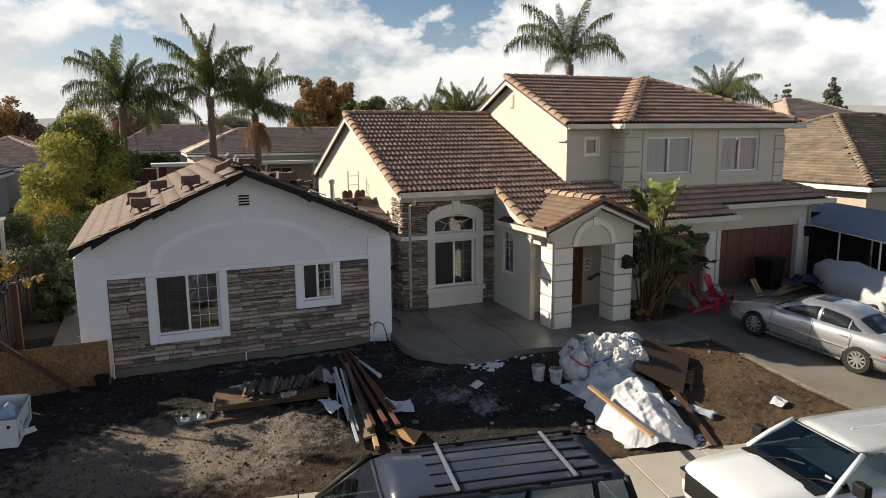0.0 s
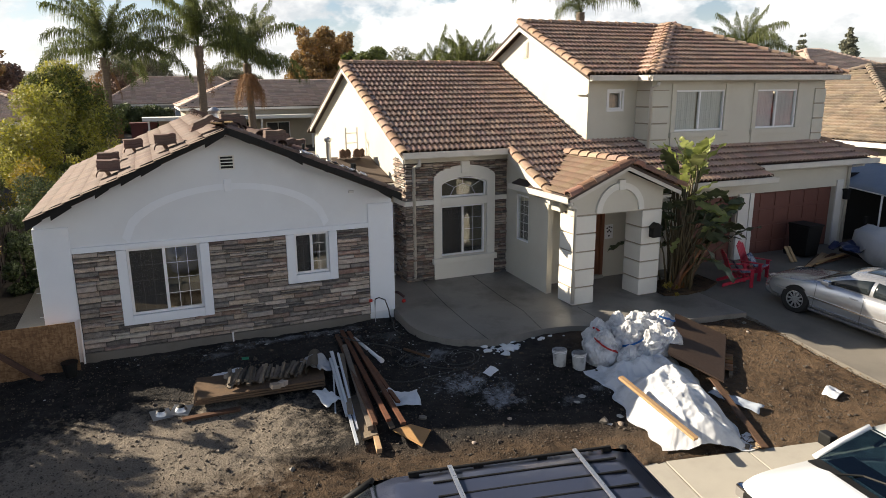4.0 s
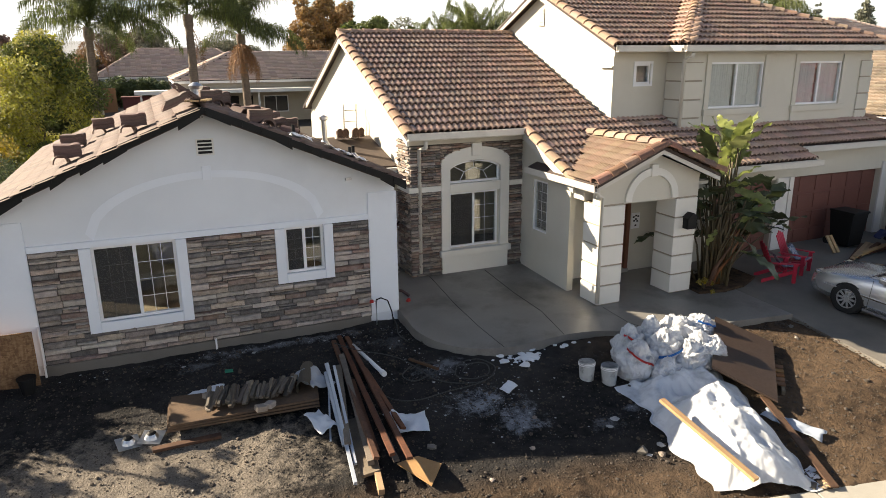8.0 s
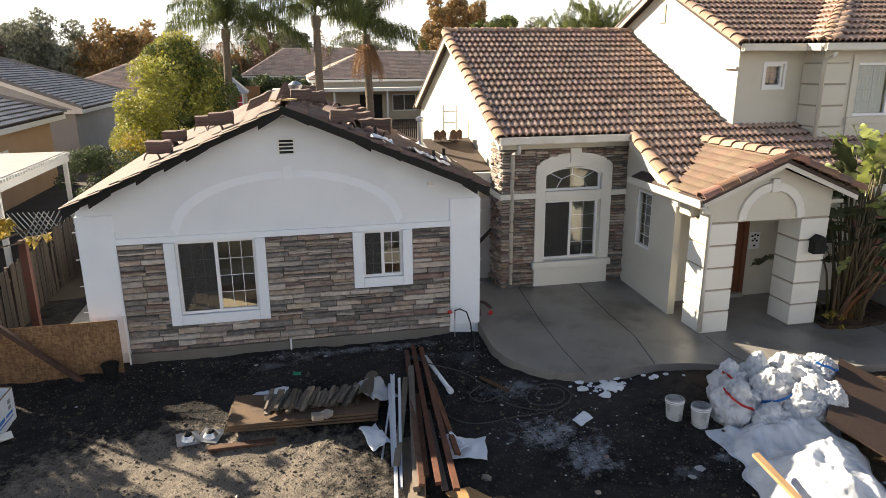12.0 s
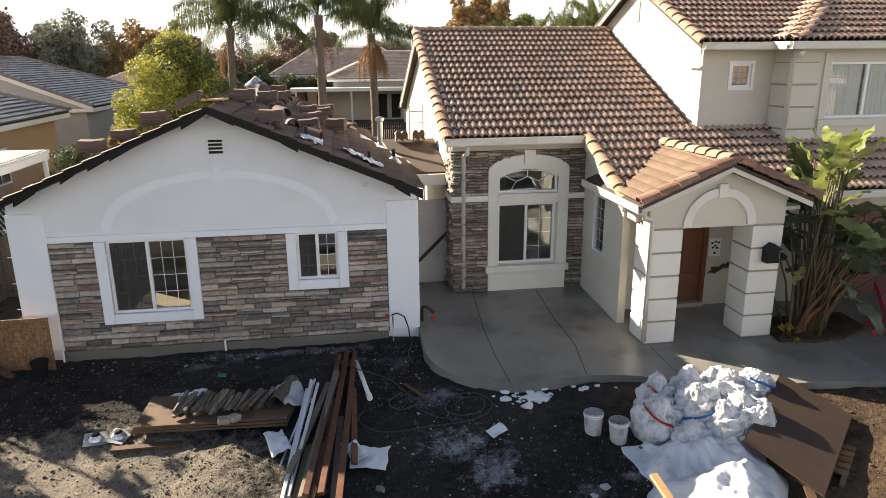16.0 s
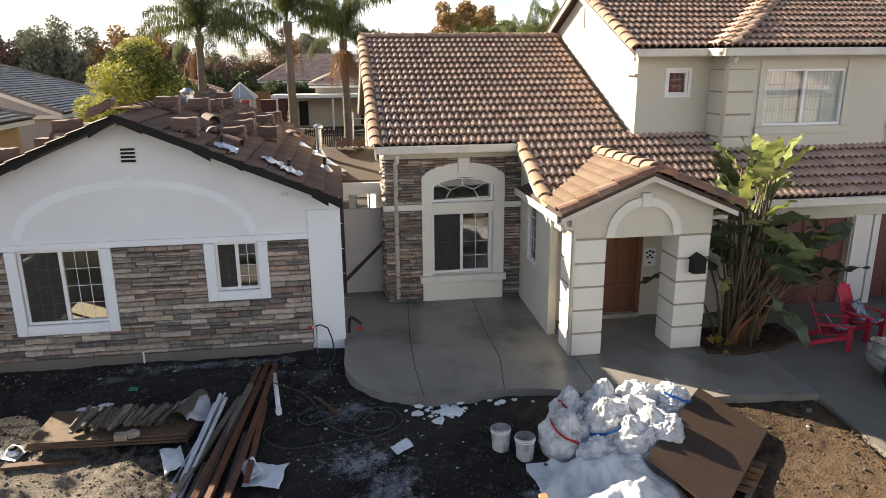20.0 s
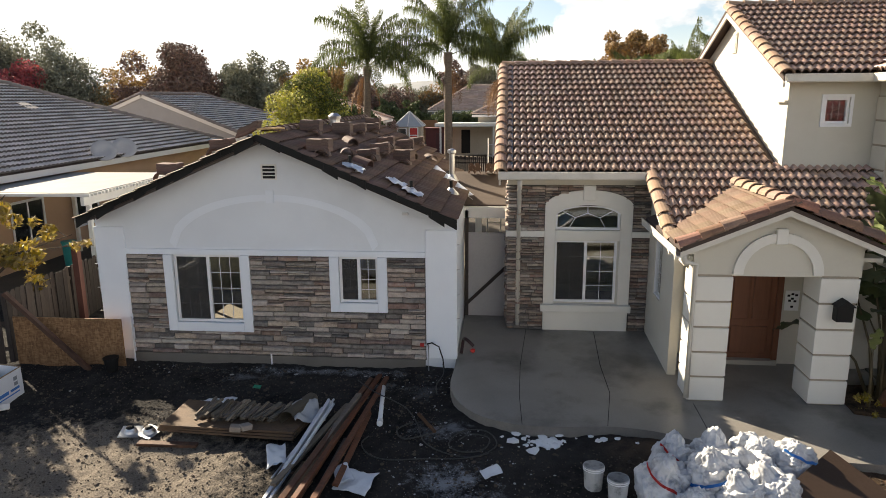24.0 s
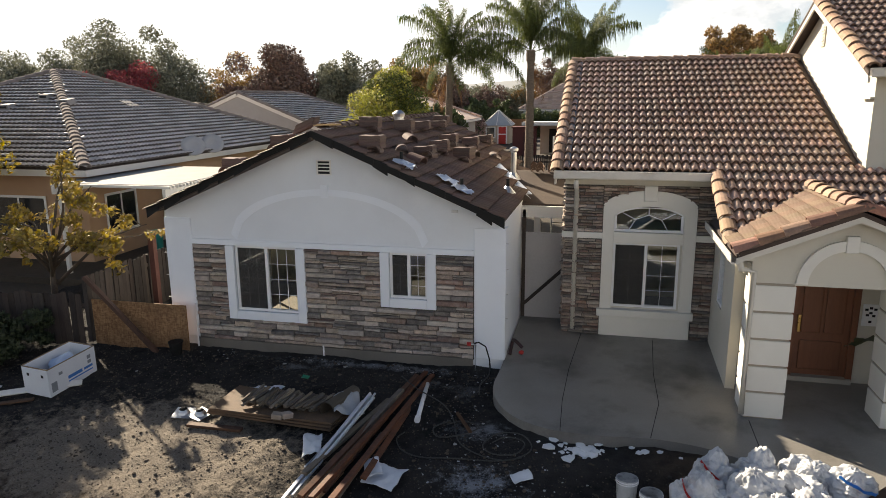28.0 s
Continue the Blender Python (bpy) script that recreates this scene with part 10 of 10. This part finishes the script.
lay_caps(upper_roof, cap_s, (21.62, 17.40, 5.65), (17.68, 21.36, 7.36), name="hip_tile")
lay_caps(main_roof, cap_s, (22.35, 16.55, mz(16.55) + 0.03), (21.1, 17.8, mz(17.8) + 0.03), name="hip_tile")
lay_caps(porch_roof, cap_s, (pk, 15.0, pzr(pk) + 0.0), (pk, 17.8, pzr(pk) + 0.0))
CAP_DARK = mat("dark_rake_tile", (0.30, 0.17, 0.12), (0.15, 0.085, 0.065), rough=0.78, scale=3, fine=30, vary=0.4)
cap_p = cap_mesh("porch_cap", 0.31, 0.42, 0.14, CAP_DARK)
for s in (-1, 1):
    lay_caps(porch_roof, cap_p, (pk + s * 1.70, 15.05, pzr(pk + 1.70)), (pk, 15.05, pzr(pk)), name="rake_tile")

# wing tiles: low double roll, courses uneven
tile_w = tile_mesh("wing_tile", 0.33, 0.40, 2, 0.055, 0.05, TILE_WING, flat=1.0)
WC, WS = 1 / math.sqrt(1 + 0.427 ** 2), 0.427 / math.sqrt(1 + 0.427 ** 2)
wing_roof = part("wing_roof", boxes((2.09, 2.11, 16.5, 16.52, 4.4, 4.42)), DECK, wing, "brown ribbed tile roof, partly stripped")
lay_tiles(wing_roof, tile_w, [(2.12, 16.26), (5.84, 16.26)] + [(x + 0.06, y) for x, y in WING_RIGHT[2:-1]] + [(2.12, 26.2)], (5.82, 16.28, 4.58 - 0.427 * 3.72), (0, 1, 0), (-WC, 0, WS), 0.33, 0.36, 290, TILE_WING, jitter=0.008)
wing_roof_l = part("wing_roof", boxes((2.05, 2.07, 16.6, 16.62, 4.38, 4.40)), DECK, wing)
tile_l = tile_mesh("wing_tile", 0.33, 0.40, 5, 0.014, 0.026, TILE_WING)
lay_tiles(wing_roof_l, tile_l, [(-1.62, 16.26), (2.08, 16.26), (2.08, 26.2), (-1.62, 26.2)], (-1.62, 26.39, 4.58 - 0.427 * 3.72), (0, -1, 0), (WC, 0, WS), 0.33, 0.36, 200, TILE_WING, jitter=0.003)
cap_w = cap_mesh("wing_cap", 0.26, 0.42, 0.10, TILE_WING)
lay_caps(wing_roof, cap_w, (2.1, 16.9, 4.60), (2.1, 26.2, 4.60))

# stacks of loose tiles standing on the wing roof
TILE_STACK = mat("loose_tile", (0.165, 0.108, 0.09), (0.105, 0.07, 0.058), rough=0.75, scale=3, fine=35, bump=0.2, vary=0.2)


def flat_tile_mesh(name, w, l, t, material):
    """A flat interlocking tile with one low roll along its right-hand edge, w across and l deep."""
    prof = [(0.0, 0.0), (w * 0.62, 0.0), (w * 0.74, 0.016), (w * 0.86, 0.022), (w * 0.96, 0.014), (w, -0.004)]
    k = len(prof)
    verts = [(x, y, z + o) for y in (0, l) for o in (0.0, t) for x, z in prof]
    faces = []
    for i in range(k - 1):
        faces += [(i, i + 1, k + i + 1, k + i), (k + i, k + i + 1, 3 * k + i + 1, 3 * k + i), (2 * k + i + 1, 2 * k + i, 3 * k + i, 3 * k + i + 1)]
    faces += [(0, k, 3 * k, 2 * k), (k - 1, 3 * k - 1, 4 * k - 1, 2 * k - 1)]
    me = bpy.data.meshes.new(name)
    me.from_pydata(verts, [], faces)
    me.update()
    me.materials.append(material)
    return me


stack_tile = flat_tile_mesh("stack_tile", 0.43, 0.34, 0.026, TILE_STACK)
prop = cap_mesh("prop_tile", 0.30, 0.36, 0.16, TILE_STACK)


def tile_stack(x, y, turn, count, props=1):
    s = thing("tile_stack", "tight stack of flat brown roof tiles on a half-round prop", "tile stack", "tile stacks on the wing roof", at=(x, y, 4.61 - 0.427 * abs(x - WPK)))
    s.rotation_euler = (0, 0, radians(turn))
    side = 1 if x > WPK else -1
    for k in range(props):
        t = new("prop_tile", prop)
        t.parent = s
        t.matrix_basis = pose(side * (0.10 + 0.16 * k), -0.26 - 0.05 * k, -0.427 * (0.10 + 0.16 * k) + 0.03, 0, 0, random.uniform(-12, 12))
    tilt = random.uniform(-3, 3)
    for k in range(count + 2):
        t = new("tile", stack_tile)
        t.parent = s
        t.matrix_basis = pose(0, 0, 0.10, 0, tilt, 0) @ pose(-0.21 + random.uniform(-0.006, 0.006), -0.17 + random.uniform(-0.008, 0.008), k * 0.0275, 0, 0, random.uniform(-1, 1))


def leaning_tiles(x, y, count):
    """A fanned row of tiles lying on the slope by the ridge."""
    s = thing("tile_stack", "fanned pack of flat brown tiles lying on the roof slope", "tile stack", "tile stacks on the wing roof", at=(x, y, 4.61 - 0.427 * abs(x - WPK)))
    for k in range(count):
        t = new("tile", stack_tile)
        t.parent = s
        t.matrix_basis = pose(-0.25 + 0.012 * k, -0.2, 0.05 + k * 0.026, 0, -21, 4 + random.uniform(-1, 1))


for x, y, turn, c in ((-0.17, 17.35, 4, 6), (-0.25, 19.6, -5, 6), (0.3, 20.5, 5, 6), (0.97, 17.4, 2, 6),
                      (2.45, 18.7, 2, 6), (2.78, 20.2, 0, 7), (2.85, 21.6, 4, 5), (2.7, 24.4, 0, 5), (3.14, 16.8, 0, 6), (3.72, 18.6, -2, 3), (3.78, 19.7, 3, 6), (3.62, 21.4, 0, 5), (4.28, 20.1, -14, 7), (3.95, 22.6, 2, 5), (4.0, 24.6, 0, 4), (2.9, 23.2, 5, 4)):
    tile_stack(x, y, turn, c)
leaning_tiles(1.72, 17.05, 7)
for x, y, turn in ((3.45, 17.75, 20), (3.95, 17.5, 70), (3.2, 19.4, 40), (4.35, 21.3, 60), (3.4, 22.6, 10), (4.7, 22.4, 30)):
    one = tagged(new("loose_tile", prop), "loose half-round brown tile lying on the roof", "roof tile", "loose tiles on the wing roof")
    one.matrix_world = pose(x, y, 4.64 - 0.427 * abs(x - WPK), 0, 23, 0) @ pose(0, 0, 0, 0, 0, turn)
for a_, b_, w_ in (((2.02, 16.75, 4.66), (1.86, 17.75, 4.62), 0.14), ((2.16, 16.55, 4.68), (2.30, 17.2, 4.66), 0.12)):
    timber("board", a_, b_, w_, 0.03, WOOD_PALE, "short pale board lying at the ridge of the stripped roof", "")


# loose tiles and a ladder on the roof between wing and house, valley flashing, rake channel
for x, y in ((5.9, 21.4), (6.33, 21.45)):
    s = thing("tile_stack", "stack of loose terracotta roll tiles on the low link roof", "tile stack", "tile stacks on the wing roof", at=(x, y, 3.33))
    for k in range(6):
        o = new("tile", tile_s)
        o.parent = s
        o.matrix_basis = pose(-0.15 + random.uniform(-0.01, 0.01), -0.2, k * 0.034 - 0.02, 0, 0, random.uniform(-3, 3))
lad = thing("ladder", "slim aluminium ladder standing behind the link roof", "ladder", at=(6.4, 22.3, 0.1))
for x in (-0.18, 0.18):
    part("rail", tube(bmesh.new(), [(x, 0, 0), (x, -0.06, 4.07)], 0.022, 6), METAL, lad)
for k in range(13):
    part("rung", tube(bmesh.new(), [(-0.18, -0.0015 * k * 3, 0.3 + 0.3 * k), (0.18, -0.0015 * k * 3, 0.3 + 0.3 * k)], 0.014, 6), METAL, lad)
bm = bmesh.new()
plank(bm, (5.85, 19.55, 3.02), (4.78, 21.75, 3.48), 0.26, 0.012)
tagged(part("valley_flashing", bm, mat("white_flashing", (0.75, 0.76, 0.78), (0.6, 0.61, 0.63), rough=0.4, metal=0.4)), "bright metal valley flashing along the roof edge", "flashing")
part("rake_channel", plank(bmesh.new(), (6.80, 18.25, mz(18.25) + 0.07), (6.80, 23.55, mz(23.55) + 0.07), 0.10, 0.02), mat("grey_flashing", (0.16, 0.17, 0.19), (0.11, 0.115, 0.13), rough=0.6), house, "dark grey metal channel beside the rake tiles")


# ledge stone: rows of split slips of uneven length and height
def stone_box(w, h, d):
    """A split stone: its face is cut in strips with uneven top and bottom edges."""
    k = max(2, int(w / 0.13))
    verts, faces = [], []
    top = random.uniform(-0.012, 0.0)
    for i in range(k + 1):
        x = w * i / k
        out = d + random.uniform(-0.016, 0.012)
        lo, hi = random.uniform(0.0, 0.012), h + top + random.uniform(-0.016, 0.006)
        c = 0.006 if 0 < i < k else 0.0
        for y, z in ((0.005, 0.0), (-out + 0.010, lo), (-out, lo + 0.009), (-out + random.uniform(-0.008, 0.008), (lo + hi) / 2), (-out, hi - 0.009), (-out + 0.010, hi), (0.005, h)):
            verts.append((x + (random.uniform(-c, c) if c else (0.006 if y < -out + 0.009 else 0.0) * (1 if i == 0 else -1)), y, z))
    for i in range(k):
        o = 7 * i
        faces += [(o + c, o + c + 1, o + c + 8, o + c + 7)[::-1] for c in range(6)]
    e = 7 * k
    faces += [tuple(range(7))[::-1], tuple(range(e, e + 7))]
    me = bpy.data.meshes.new("stone")
    me.from_pydata(verts, [], [f[::-1] for f in faces])
    me.update()
    return me


STONES = [mat("ledge_stone_tan", (0.45, 0.37, 0.305), (0.255, 0.208, 0.172), rough=0.88, scale=9, fine=45, bump=1.0, contrast=0.25, vary=0.3, dirt=(0.20, 0.185, 0.18), dirt_scale=7, dirt_amount=0.6),
          mat("ledge_stone_grey", (0.215, 0.192, 0.175), (0.125, 0.112, 0.102), rough=0.88, scale=9, fine=45, bump=1.0, contrast=0.25, vary=0.3, dirt=(0.36, 0.33, 0.30), dirt_scale=7, dirt_amount=0.4),
          mat("ledge_stone_rust", (0.29, 0.205, 0.165), (0.175, 0.122, 0.10), rough=0.88, scale=9, fine=45, bump=1.0, contrast=0.25, vary=0.3, dirt=(0.36, 0.32, 0.29), dirt_scale=7, dirt_amount=0.4),
          mat("ledge_stone_cream", (0.52, 0.455, 0.395), (0.36, 0.31, 0.27), rough=0.88, scale=9, fine=45, bump=0.8, contrast=0.3, vary=0.2, dirt=(0.24, 0.22, 0.21), dirt_scale=7, dirt_amount=0.5)]


def lay_stones(parent, u0, u1, z0, z1, place, holes=(), heights=(0.085, 0.1, 0.115, 0.125), lengths=(0.2, 0.62), mix=(5, 4, 2, 4)):
    """Rows of stones; place(u, z) is a matrix whose x runs along the wall and whose -y points out of it."""
    z = z0
    while z < z1 - 0.03:
        h = min(random.choice(heights), z1 - z)
        spans = [(u0, u1)]
        for a, b, lo, hi in holes:
            if z + h * 0.5 > lo and z + h * 0.5 < hi:
                spans = [q for p, r in spans for q in ((p, min(r, a)), (max(p, b), r)) if q[1] - q[0] > 0.03]
        for p, r in spans:
            u = p
            while u < r - 0.02:
                w = min(random.uniform(*lengths), r - u)
                if r - u - w < 0.1:
                    w = r - u
                split = h > 0.09 and random.random() < 0.28
                for k in range(2 if split else 1):
                    cut = h * (0.4 + 0.2 * (int(u * 37) % 2)) if split else h
                    hh, base_z = (cut, 0.0) if k == 0 else (h - cut, cut)
                    me = stone_box(w - 0.011, hh - 0.010, random.uniform(0.02, 0.085))
                    me.materials.append(random.choices(STONES, mix)[0])
                    t = new("stone", me)
                    t.parent = parent
                    t.matrix_basis = place(u + 0.005, z + base_z + 0.005)
                u += w
        z += h


clad = part("stone_cladding", boxes((-0.95, -0.93, WY - 0.013, WY - 0.005, 0.06, 0.08)), MORTAR, wing, "tan and grey ledge stone cladding")
s = 0.19
lay_stones(clad, -0.97, 5.15, 0.08, 2.18, lambda u, z: pose(u, WY - 0.01, z), [(W1[0] - s, W1[1] + s, W1[2] - s, 9), (W2[0] - s, W2[1] + s, W2[2] - s, 9)], lengths=(0.26, 0.68))
clad = part("stone_cladding", boxes((6.9, 6.92, 18.57, 18.576, 0.2, 0.22)), MORTAR, house, "rust and tan ledge stone cladding")
for a, b, lo, hi in ((6.76, 7.555, 0.16, 2.27), (6.76, 7.555, 2.40, 3.40), (9.425, 9.8, 0.16, 2.27), (9.425, 9.8, 2.40, 3.40)):
    lay_stones(clad, a, b, lo, hi, lambda u, z: pose(u, 18.578, z), heights=(0.05, 0.065, 0.08), lengths=(0.14, 0.36), mix=(4, 2, 3, 1))


def over_arch(a, b):
    return [(x0, x0 + 0.1, 0, arch_z(x0 + 0.05, 7.56, 9.42, 2.92, 0.40)) for x0 in [7.555 + 0.1 * i for i in range(19)]]


lay_stones(clad, 7.555, 9.425, 2.95, 3.40, lambda u, z: pose(u, 18.578, z), over_arch(0, 0), heights=(0.05, 0.065, 0.08), lengths=(0.14, 0.36), mix=(4, 2, 3, 1))
for lo, hi in ((0.16, 2.27), (2.40, 3.5)):
    lay_stones(clad, 0.0, 0.84, lo, hi, lambda u, z: pose(6.78, 19.42 - u, z, 0, 0, -90), heights=(0.05, 0.065, 0.08), lengths=(0.14, 0.36), mix=(4, 2, 3, 1))
